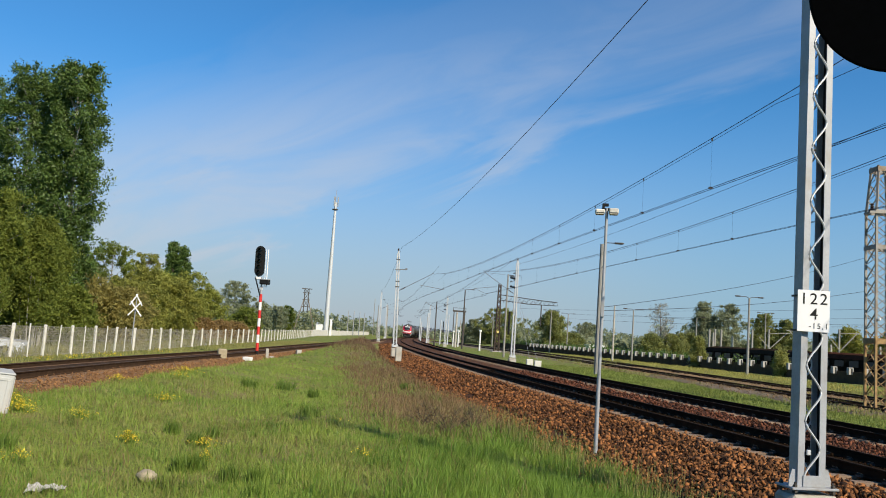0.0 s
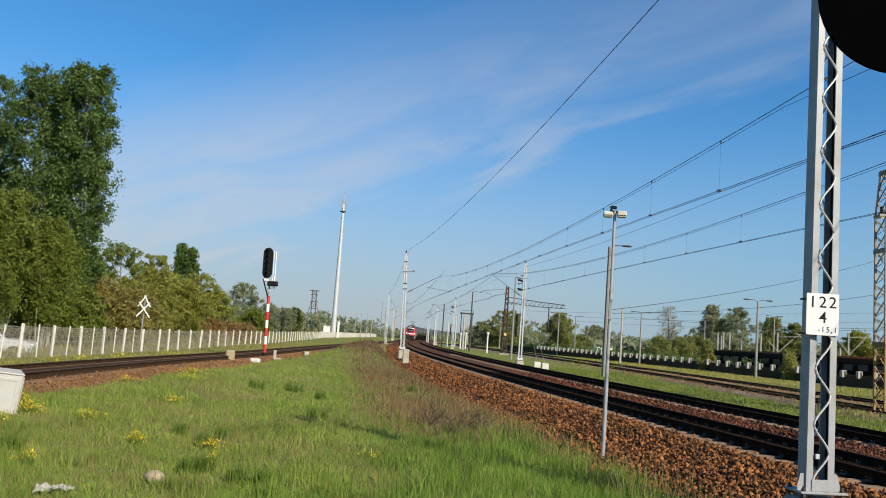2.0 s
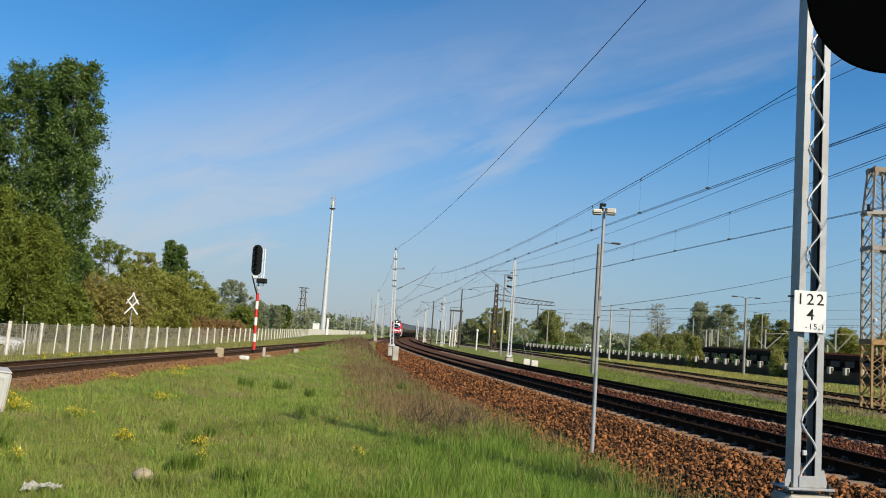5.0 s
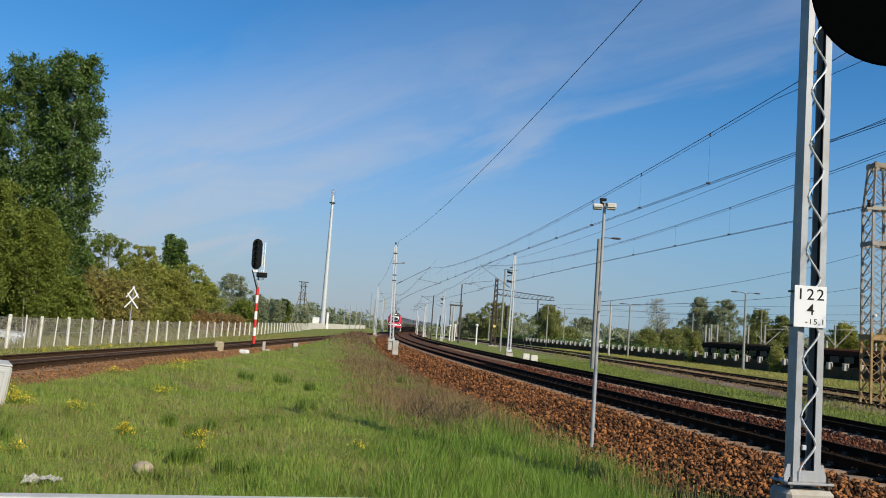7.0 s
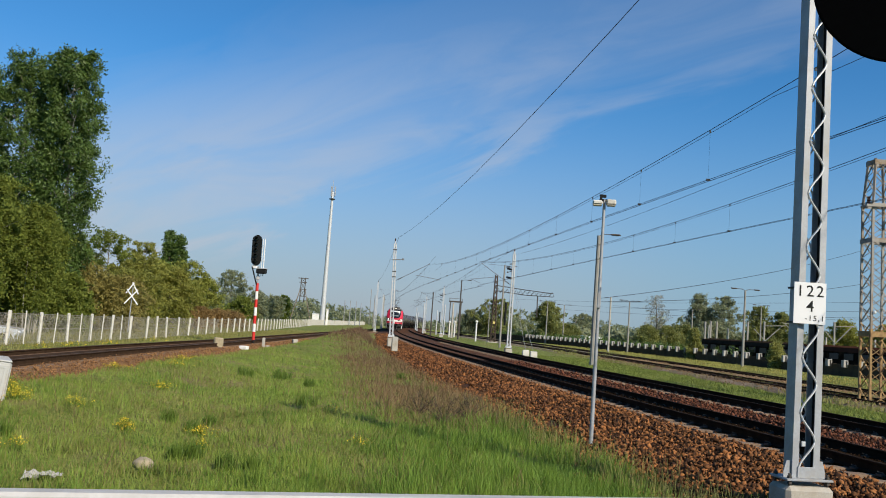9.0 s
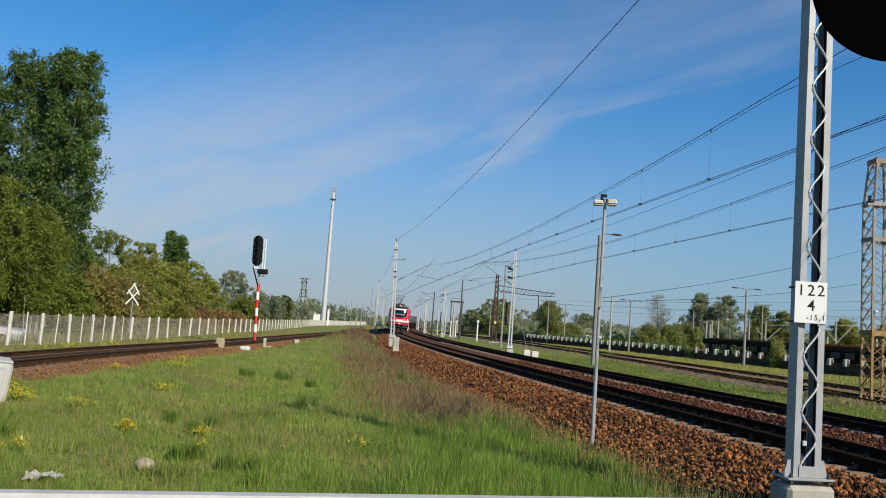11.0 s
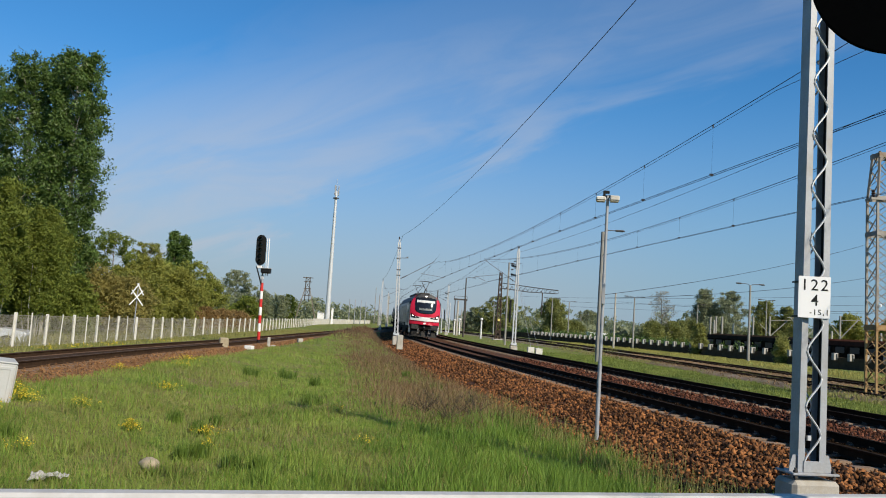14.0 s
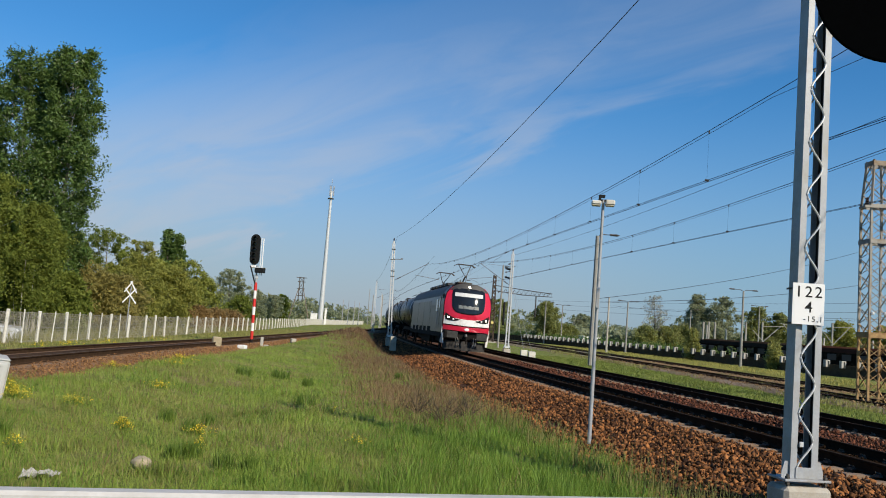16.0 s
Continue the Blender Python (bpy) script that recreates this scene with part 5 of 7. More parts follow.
# bracket posts of the yard's overhead line
def bracket_post(x, y, h, arm):
    t = thing("bracket_post", pose(x, y, -0.5, 0, 0, 8), "pale concrete post with slanting bracket arms" if arm else "short pale concrete post of the goods yard", "post", "yard bracket posts")
    part("column", Geo().box((0, 0, h / 2), (0.25, 0.25, h), ch=0.04), OLDCONC, t)
    if arm:
        part("bracket_arm", Geo().bar((0, -0.17, h * 0.52), (arm * 2.7, -0.17, h * 0.93), 0.10), OLDCONC, t)
        part("tie", Geo().bar((0, -0.17, h * 0.90), (arm * 3.2, -0.17, h * 0.94), 0.08), OLDCONC, t)
        part("back_arm", Geo().bar((0, -0.17, h * 0.55), (-arm * 1.6, -0.17, h * 0.80), 0.09), OLDCONC, t)


for x, h, arm in ((38.6, 5.4, 0), (39.4, 5.5, 0), (40.3, 5.5, 0), (44.8, 5.8, 0), (47.2, 6.0, 1), (57.4, 6.7, 1), (52.6, 6.4, -1)):
    bracket_post(x, 125, h, arm)
solid("yard_hut", Geo().box((0, 0, 1.0), (3.6, 2.4, 2.0), ch=0.05).box((0, 0, 2.05), (3.9, 2.7, 0.12), ch=0.02), PLATE, "small white flat-roofed hut in the yard", "hut").matrix_basis = pose(30.5, 172, -0.5, 0, 0, 10)


# ---- the goods train ----
LOCO_GREY = mat("loco_grey", (0.115, 0.110, 0.112), (0.165, 0.158, 0.160), 0.38, 0.0, 1.5, 40, 0.02, stain=(0.085, 0.080, 0.078), stain_scale=1.2)
LOCO_RED = mat("loco_red", (0.52, 0.012, 0.040), (0.60, 0.020, 0.055), 0.3, 0, 2, 40, 0.0)
LOCO_WHITE = mat("loco_white", (0.74, 0.73, 0.72), (0.80, 0.79, 0.78), 0.35, 0, 2, 40, 0.0, stain=(0.6, 0.57, 0.53), stain_scale=3)
LOCO_ROOF = mat("loco_roof", (0.022, 0.022, 0.024), (0.045, 0.044, 0.044), 0.6, 0.1, 2, 40, 0.05)
LOCO_GLASS = mat("loco_glass", (0.008, 0.009, 0.010), (0.014, 0.015, 0.016), 0.07, 0, 2, 40, 0.0)
UNDER = mat("underframe_grime", (0.005, 0.0045, 0.0045), (0.015, 0.013, 0.012), 0.9, 0.0, 4, 40, 0.2, spec=0.15)
LAMP_ON = glow("lit_headlamp", (1.0, 0.93, 0.78), 6.0)


def front_y(x, z):
    """How far ahead the nose lies at a place of the front."""
    return 9.85 - 0.42 * abs(x / 1.36) ** 2.4 - 0.62 * max(0.0, (z - 2.25) / 1.9) ** 1.5 - 0.10 * max(0.0, (1.5 - z) / 0.8)


def half_width(z):
    """Half the body's width at a height."""
    if z < 2.6:
        return 1.44
    k = min(1.0, (z - 2.6) / 1.55)
    return 1.44 * max(0.0, 1 - k ** 3.2) ** (1 / 2.6) * (1 - 0.04 * k) + 0.02


def front_outline(z0, z1, inset=0.0, n=14):
    """Silhouette of the front between two heights, as (x, z) round the edge."""
    zs = [z0 + (z1 - z0) * i / n for i in range(n + 1)]
    right = [(max(0.03, half_width(z) - 0.06 - inset), z) for z in zs]
    return right + [(-x, z) for x, z in right[::-1]]


def patch(pts, lift, rings=7):
    """A sheet over the nose inside an outline that is star-shaped round its middle."""
    g, k = Geo(), len(pts)
    cx, cz = sum(p[0] for p in pts) / k, sum(p[1] for p in pts) / k
    vs, fs = [], []
    for r in range(rings):
        q = 1 - r / rings
        for x, z in pts:
            xx, zz = cx + (x - cx) * q, cz + (z - cz) * q
            vs.append((xx, front_y(xx, zz) + lift, zz))
    vs.append((cx, front_y(cx, cz) + lift, cz))
    for r in range(rings - 1):
        for i in range(k):
            a, b = r * k + i, r * k + (i + 1) % k
            fs.append((a, b, b + k, a + k))
    fs += [((rings - 1) * k + i, (rings - 1) * k + (i + 1) % k, rings * k) for i in range(k)]
    # the rim goes back so that the sheet has thickness
    vs += [(x, front_y(x, z) - 0.05, z) for x, z in pts]
    o = rings * k + 1
    fs += [(i, o + i, o + (i + 1) % k, (i + 1) % k) for i in range(k)]
    return g.add(vs, fs)


def wheelset(parent, y, r=0.6):
    w = part("wheelset", Geo().lathe([(0.08, -0.72), (r, -0.72), (r + 0.025, -0.69), (r, -0.65), (0.09, -0.62), (0.09, 0.62), (r, 0.65), (r + 0.025, 0.69), (r, 0.72), (0.08, 0.72)], Matrix.Rotation(radians(90), 4, "Y"), 22), UNDER, parent)
    w.matrix_basis = Matrix.Translation((0, y, r))
    return w


def locomotive():
    t = thing("locomotive", None, "red, white and grey electric locomotive with two pantographs", "locomotive")
    # body shell, lofted from the cab's back to the rear
    zs = [1.05 + (4.13 - 1.05) * i / 16 for i in range(17)]
    ring = [(half_width(z), z) for z in zs] + [(-half_width(z), z) for z in zs[::-1]]
    k, vs, fs = len(ring), [], []
    stations = [-9.8, -9.3, -6, -2, 2, 6, 8.55]
    for yy in stations:
        s = 0.93 if yy < -9.5 else 1.0
        vs += [(x * s, yy, z) for x, z in ring]
    vs += [(x * 0.985 if abs(x) > 0.05 else x, front_y(x * 0.96, z) - 0.06, z) for x, z in ring]
    for i in range(len(stations)):
        for j in range(k):
            a, b = i * k + j, i * k + (j + 1) % k
            fs.append((a, b, b + k, a + k))
    fs.append(tuple(range(k))[::-1])
    part("body_shell", Geo().add(vs, fs), LOCO_GREY, t, "grey painted body side")
    # roof fairing
    zr = [3.30 + (4.15 - 3.30) * i / 10 for i in range(11)]
    rr = [(half_width(z) + 0.012, z + 0.012) for z in zr] + [(-half_width(z) - 0.012, z + 0.012) for z in zr[::-1]]
    part("roof", Geo().sweep(rr, [(Vector((0, yy, 0)), Vector((1, 0, 0)), Vector((0, 0, 1))) for yy in (-9.6, 8.3)], closed=False), LOCO_ROOF, t)
    part("front_mask", patch(front_outline(1.28, 4.10), 0.0, 9), LOCO_RED, t, "red rounded nose")
    part("roof_cap", patch([(x * 0.98, z) for x, z in front_outline(3.66, 4.12, 0.02)], 0.016), LOCO_ROOF, t, "dark grey roof edge over the windscreen")
    # windscreen: straight above, drawn in to a rounded chin below
    ws = []
    for i in range(25):
        a = math.pi + math.pi * i / 24
        ws.append((0.97 * math.copysign(abs(math.cos(a)) ** 0.60, math.cos(a)), 2.86 + 0.55 * -abs(math.sin(a)) ** 0.80))
    ws += [(1.0, 3.1), (1.0, 3.45), (0.96, 3.68), (0.80, 3.78), (0.4, 3.82), (-0.4, 3.82), (-0.80, 3.78), (-0.96, 3.68), (-1.0, 3.45), (-1.0, 3.1)]
    w = part("windscreen", patch(ws, 0.024, 9), LOCO_GLASS, t, "dark curved windscreen", smooth=True)
    part("sun_blind", patch([(0.105 * i, 3.33) for i in range(-8, 9)] + [(-0.105 * i, 3.55) for i in range(-8, 9)], 0.030, 4), mat("pale_blind", (0.50, 0.52, 0.53), (0.62, 0.62, 0.62), 0.6), w)
    part("dashboard", patch([(0.10 * i, 2.62) for i in range(-6, 7)] + [(-0.10 * i, 2.80 + 0.03 * math.sin(2.1 * i)) for i in range(-6, 7)], 0.028, 3), mat("cab_desk", (0.07, 0.085, 0.085), (0.15, 0.17, 0.17), 0.5, 0, 6, 30, 0.0), w, "grey driver's desk seen through the glass")
    for s in (-1, 1):
        part("wiper", Geo().tube([(s * 0.18, front_y(0.18, 2.42) + 0.05, 2.42), (s * 0.45, front_y(0.45, 2.95) + 0.05, 2.95)], 0.014, 5), BLACK, w)
        part("mirror_camera", Geo().box((s * 1.40, 8.75, 3.28), (0.14, 0.16, 0.30), ch=0.04), LOCO_ROOF, t)
    xs = [-1.36, -1.2, -1.0, -0.75, -0.5, -0.25, 0, 0.25, 0.5, 0.75, 1.0, 1.2, 1.36]
    band = [(x, 1.62 + 0.03 * abs(x)) for x in xs] + [(x, 1.99 + 0.085 * abs(x) ** 2) for x in xs[::-1]]
    part("lower_band", patch(band, 0.016, 7), LOCO_WHITE, t, "white band under the windscreen")
    part("red_stripe", patch([(x, 1.30 + 0.02 * abs(x)) for x in xs] + [(x, 1.55 + 0.03 * abs(x)) for x in xs[::-1]], 0.020, 5), LOCO_RED, t, "red stripe over the buffers")
    part("shut_line", patch([(x, 1.555 + 0.03 * abs(x)) for x in xs] + [(x, 1.60 + 0.03 * abs(x)) for x in xs[::-1]], 0.018, 3), UNDER, t, "dark joint over the red stripe")
    part("emblem", Geo().lathe([(0.03, 0.02), (0.10, 0.015), (0.11, 0)], Matrix.Translation((0, front_y(0, 1.42) + 0.022, 1.42)) @ Matrix.Rotation(radians(-90), 4, "X") @ Matrix.Diagonal((1.3, 0.8, 1, 1)), 14), PLATE, t, "pale round badge")
    for s in (-1, 1):
        h = part("headlight_unit", patch([(s * 1.27, 1.92), (s * 1.31, 2.12), (s * 1.29, 2.30), (s * 1.18, 2.24), (s * 0.95, 2.10), (s * 0.70, 2.01), (s * 0.46, 1.97), (s * 0.56, 1.90), (s * 0.8, 1.86), (s * 1.05, 1.86)], 0.034, 5), BLACK, t, "black slanted headlight recess")
        for x, z, r, lit in ((1.12, 2.05, 0.052, True), (0.84, 1.96, 0.05, False)):
            part("headlamp", Geo().lathe([(r * 0.4, 0.05), (r, 0.035), (r * 1.1, 0)], Matrix.Translation((s * x, front_y(x, z) + 0.03, z)) @ Matrix.Rotation(radians(-90), 4, "X"), 14), LAMP_ON if lit else PLATE, h)
        part("handrail", Geo().tube([(s * 1.38, 9.35, 0.55), (s * 1.40, 9.35, 1.5)], 0.025, 6).tube([(s * 1.38, 9.05, 0.55), (s * 1.40, 9.05, 1.5)], 0.025, 6), LOCO_WHITE, t)
        part("step", Geo().box((s * 1.30, 9.3, 0.80), (0.10, 0.36, 0.62), ch=0.01), LOCO_WHITE, t)
        b = part("buffer_stem", Geo().cyl((s * 0.875, 9.5, 1.06), (s * 0.875, 10.1, 1.06), 0.14, 0.11, 12), UNDER, t)
        part("buffer_plate", Geo().box((s * 0.875, 10.13, 1.06), (0.64, 0.06, 0.40), ch=0.05), mat("worn_buffer", (0.030, 0.030, 0.030), (0.065, 0.063, 0.060), 0.8, 0.0, spec=0.15), b)
    part("top_lamp", Geo().lathe([(0.025, 0.06), (0.055, 0.04), (0.065, 0)], Matrix.Translation((0, front_y(0, 3.93) + 0.04, 3.93)) @ Matrix.Rotation(radians(-80), 4, "X"), 14), LAMP_ON, t)
    part("buffer_beam", Geo().box((0, 9.35, 1.05), (2.6, 0.5, 0.52), ch=0.06), UNDER, t)
    part("plough", Geo().add([(-1.25, 9.35, 0.20), (0, 9.75, 0.18), (1.25, 9.35, 0.20), (1.25, 9.2, 0.72), (0, 9.5, 0.72), (-1.25, 9.2, 0.72), (-1.25, 9.1, 0.2), (1.25, 9.1, 0.2), (1.25, 9.0, 0.72), (-1.25, 9.0, 0.72)],
                             [(0, 1, 4, 5), (1, 2, 3, 4), (6, 9, 8, 7), (0, 5, 9, 6), (2, 7, 8, 3), (3, 8, 9, 5, 4), (0, 6, 7, 2, 1)]), mat("grey_plough", (0.022, 0.021, 0.020), (0.060, 0.057, 0.054), 0.9, spec=0.1), t)
    part("coupling", Geo().tube([(0, 9.5, 1.05), (0, 9.95, 0.98), (0, 10.02, 0.62)], 0.05, 8).tube([(0.35, 9.6, 0.95), (0.36, 9.85, 0.6), (0.34, 9.6, 0.4)], 0.035, 6).tube([(-0.35, 9.6, 0.95), (-0.36, 9.85, 0.6), (-0.34, 9.6, 0.4)], 0.035, 6), UNDER, t)
    hose_mat = mat("pale_hose", (0.12, 0.12, 0.12), (0.20, 0.195, 0.19), 0.7)
    for x in (-0.62, -0.48, 0.48, 0.62):
        part("brake_hose", Geo().tube([(x, 9.62, 0.92), (x * 0.96, 9.92, 0.80), (x * 0.9, 9.96, 0.52), (x * 0.86, 9.82, 0.40)], 0.03, 6), hose_mat, t)
    part("coupling_hook", Geo().box((0, 9.72, 1.05), (0.12, 0.3, 0.2), ch=0.03), hose_mat, t)
    for s in (-1, 1):
        for yy in (-6.6, -4.2, -1.8, 0.6, 3.0):
            part("grille", Geo().box((s * 1.448, yy, 1.24), (0.02, 1.7, 0.34), ch=0.006), UNDER, t, "dark ventilation grille")
        for yy, wd in ((7.6, 0.72), (6.3, 0.8)):
            d = part("cab_door" if wd < 0.75 else "side_window", Geo().box((s * 1.445, yy, 2.35 if wd < 0.75 else 2.75), (0.03, wd, 1.9 if wd < 0.75 else 0.8), ch=0.012), LOCO_GREY if wd < 0.75 else LOCO_GLASS, t)
            if wd < 0.75:
                part("door_window", Geo().box((s * 1.464, yy, 2.85), (0.012, 0.5, 0.62), ch=0.004), LOCO_GLASS, d)
                part("door_rail", Geo().tube([(s * 1.49, yy - 0.42, 1.3), (s * 1.49, yy - 0.42, 2.6)], 0.02, 5), GALV, d)
        for yy in (-6.4, -2.6, 1.2):
            part("side_panel", Geo().box((s * 1.442, yy, 2.1), (0.02, 3.6, 2.0), ch=0.01), LOCO_GREY, t)
        part("sole_bar", Geo().box((s * 1.38, -0.2, 1.0), (0.14, 18.6, 0.30), ch=0.02), UNDER, t)
    part("tank_box", Geo().box((0, 0, 0.72), (2.5, 5.2, 0.7), ch=0.06), UNDER, t)
    wheels = []
    for yb in (-5.2, 5.2):
        b = part("bogie", Geo().box((-1.05, yb, 0.72), (0.22, 4.2, 0.34), ch=0.04).box((1.05, yb, 0.72), (0.22, 4.2, 0.34), ch=0.04).box((0, yb, 0.75), (2.0, 0.6, 0.3)).cyl((1.2, yb - 0.6, 0.45), (1.2, yb - 0.6, 1.0), 0.13, n=8).cyl((-1.2, yb + 0.6, 0.45), (-1.2, yb + 0.6, 1.0), 0.13, n=8), UNDER, t)
        for dy in (-1.4, 1.4):
            wheels.append(wheelset(b, yb + dy, 0.6))
    # pantographs
    for yp, zt, sgn in ((6.6, 5.18, 1), (-2.6, 5.12, -1)):
        base = part("pantograph", Geo().box((0, yp, 4.28), (0.9, 1.5, 0.07)).tube([(-0.45, yp, 4.25), (-0.45, yp, 4.05)], 0.07).tube([(0.45, yp, 4.25), (0.45, yp, 4.05)], 0.07), OLDSTEEL, t)
        part("lower_arm", Geo().tube([(0, yp - sgn * 0.5, 4.32), (0, yp + sgn * 0.65, 4.70)], 0.05, 6).tube([(-0.2, yp - sgn * 0.5, 4.32), (-0.08, yp + sgn * 0.65, 4.70)], 0.022, 5), OLDSTEEL, base)
        part("upper_arm", Geo().tube([(0.05, yp + sgn * 0.65, 4.70), (0.38, yp - sgn * 0.15, zt + 0.22)], 0.026, 5).tube([(-0.05, yp + sgn * 0.65, 4.70), (-0.38, yp - sgn * 0.15, zt + 0.22)], 0.026, 5), OLDSTEEL, base)
        g = Geo()
        for dy in (-0.16, 0.16):
            g.tube([(-0.66, yp - sgn * 0.15 + dy, zt + 0.15), (-0.46, yp - sgn * 0.15 + dy, zt + 0.27), (0.46, yp - sgn * 0.15 + dy, zt + 0.27), (0.66, yp - sgn * 0.15 + dy, zt + 0.15)], 0.026, 5)
        part("collector_head", g, OLDSTEEL, base)
    g = Geo()
    for yy in (-4, -2.2, 0, 2.2, 4):
        g.box((0, yy, 4.22), (1.5, 1.3, 0.20), ch=0.05)
    for x in (-0.6, 0.6):
        for yy in (-3.1, -1.1, 1.1, 3.1):
            g.lathe([(0.05, 0), (0.10, 0.04), (0.05, 0.10), (0.10, 0.14), (0.04, 0.22)], Matrix.Translation((x, yy, 4.13)), 8)
    part("roof_equipment", g, LOCO_ROOF, t)
    return t, wheels


TANK = mat("tank_dark", (0.022, 0.020, 0.019), (0.048, 0.044, 0.041), 0.38, 0.0, 0.8, 30, 0.04, stain=(0.15, 0.132, 0.114), stain_scale=0.8)
TANK_PALE = mat("tank_end_band", (0.30, 0.30, 0.30), (0.42, 0.415, 0.40), 0.5, 0.1, 1.5, 30, 0.04, stain=(0.12, 0.11, 0.1), stain_scale=1)


def tank_wagon():
    t = thing("tank_wagon", None, "dark grimy bogie tank wagon coupled in the train", "tank wagon", "tank wagons")
    L, r, zc = 13.0, 1.42, 2.62
    prof = [(0.05, -L / 2 - 0.42), (0.55, -L / 2 - 0.36), (1.05, -L / 2 - 0.18), (r, -L / 2 + 0.15), (r, L / 2 - 0.15), (1.05, L / 2 + 0.18), (0.55, L / 2 + 0.36), (0.05, L / 2 + 0.42)]
    M = Matrix.Translation((0, 0, zc)) @ Matrix.Rotation(radians(-90), 4, "X")
    tank = part("tank", Geo().lathe(prof, M, 30), TANK, t)
    tank.data.polygons.foreach_set("use_smooth", [len(p.vertices) == 4 for p in tank.data.polygons])
    for yy in (-6.0, -3.0, 0, 3.0, 6.0):
        wide = 0.26 if abs(yy) > 5 else 0.05
        part("tank_band", Geo().lathe([(r, yy - wide), (r + 0.018, yy - wide), (r + 0.018, yy + wide), (r, yy + wide)], M, 30), TANK_PALE if abs(yy) > 5 else TANK, tank)
    part("dome", Geo().lathe([(0.42, 0), (0.42, 0.22), (0.30, 0.28)], Matrix.Translation((0, 0, zc + r - 0.06)), 16), TANK, tank)
    part("catwalk", Geo().box((0, 0, zc + r + 0.10), (0.6, 7.0, 0.04)).bar((-0.45, -3.5, zc + r + 0.1), (-0.45, 3.5, zc + r + 0.1), 0.04).bar((-0.45, -3.5, zc + r + 0.55), (-0.45, 3.5, zc + r + 0.55), 0.03), UNDER, t)
    for s in (-1, 1):
        part("sill", Geo().box((s * 0.9, 0, 1.08), (0.18, 14.0, 0.28)), UNDER, t)
        part("ladder", Geo().tube([(s * 1.45, -0.25, 0.9), (s * 1.30, -0.25, zc + 1.1)], 0.02, 5).tube([(s * 1.45, 0.25, 0.9), (s * 1.30, 0.25, zc + 1.1)], 0.02, 5), UNDER, t)
        for yy in (-7.1, 7.1):
            part("buffer", Geo().cyl((s * 0.875, yy, 1.06), (s * 0.875, yy + math.copysign(0.5, yy), 1.06), 0.12, 0.24, 10), UNDER, t)
    for s in (-1, 1):
        part("headstock", Geo().box((0, s * 7.0, 1.06), (2.6, 0.16, 0.36), ch=0.02), UNDER, t)
        part("bolster", Geo().box((0, s * 5.0, 1.3), (2.2, 0.6, 0.5), ch=0.03), UNDER, t)
    for yb in (-5.0, 5.0):
        b = part("bogie", Geo().box((-1.0, yb, 0.55), (0.16, 2.6, 0.3), ch=0.03).box((1.0, yb, 0.55), (0.16, 2.6, 0.3), ch=0.03).box((0, yb, 0.6), (2.0, 0.4, 0.3)), UNDER, t)
        for dy in (-0.9, 0.9):
            wheelset(b, yb + dy, 0.46)
    return t


loco, LOCO_WHEELS = locomotive()
first_wagon = tank_wagon()
WAGONS = [first_wagon] + [copy_thing(first_wagon, Matrix.Translation((0, 0, 0))) for _ in range(12)]

# length along the main track as a function of y
YS = np.arange(0, 620, 0.5)
SS = np.concatenate([[0], np.cumsum(np.hypot(np.diff(c1(YS)), np.diff(YS)))])
NOSE_END, SPEED = 50.2, 14.5


def rail_at(s):
    y = float(np.interp(s, SS, YS))
    return Vector((c1(y), y, -0.025))


def vehicle_pose(s_front, pivot_a, pivot_b):
    """The front end lies at s_front along the line, the bogies behind it."""
    a, b = rail_at(s_front + pivot_a), rail_at(s_front + pivot_b)
    mid, h = (a + b) / 2, (a - b)
    return Matrix.Translation(mid) @ Matrix.Rotation(math.atan2(-h.x, h.y), 4, "Z") @ Matrix.Rotation(radians(-1.9), 4, "Y")


def motions():
    times = [0.5 * i for i in range(33)]
    end = float(np.interp(NOSE_END, YS, SS))

    def nose(t):
        return end + SPEED * (16.0 - t)

    walk(loco, [(t, vehicle_pose(nose(t), 4.7, 15.1)) for t in times])
    for i, w in enumerate(WAGONS):
        lead = 20.6 + 15.3 * i
        walk(w, [(t, vehicle_pose(nose(t) + lead, 2.65, 12.65)) for t in times])
    for w in LOCO_WHEELS:
        p = w.matrix_basis.translation.copy()
        walk(w, [(k / 15, Matrix.Translation(p) @ Matrix.Rotation(-SPEED * k / 15 / 0.6, 4, "X")) for k in range(241)])


# ---- trees and bushes ----
LEAF_DARK = mat("poplar_leaf", (0.034, 0.070, 0.016), (0.175, 0.275, 0.064), 0.48, 0, 0.5, 4, 0, vary=0.5, island=True, leaf=0.40, spec=0.4)
LEAF_MID = mat("bush_leaf", (0.122, 0.160, 0.029), (0.308, 0.362, 0.075), 0.6, 0, 0.4, 5, 0, vary=0.6, island=True, leaf=True, spec=0.15)
LEAF_YELLOW = mat("spring_leaf", (0.212, 0.225, 0.048), (0.430, 0.430, 0.106), 0.6, 0, 0.4, 5, 0, vary=0.6, island=True, leaf=True, spec=0.15)
LEAF_BROWN = mat("brown_bud_twigs", (0.250, 0.218, 0.066), (0.440, 0.390, 0.130), 0.7, 0, 0.4, 5, 0, vary=0.6, island=True, leaf=True, spec=0.15)
# olive and grey-green leaves, paled further: the distance haze sits in these colours
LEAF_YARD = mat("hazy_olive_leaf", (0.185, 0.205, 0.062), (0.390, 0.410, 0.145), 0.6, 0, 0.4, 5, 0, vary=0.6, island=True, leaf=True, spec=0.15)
LEAF_GREY = mat("hazy_grey_green_leaf", (0.215, 0.245, 0.145), (0.430, 0.465, 0.285), 0.7, 0, 0.5, 6, 0, vary=0.6, island=True, leaf=True, spec=0.15)
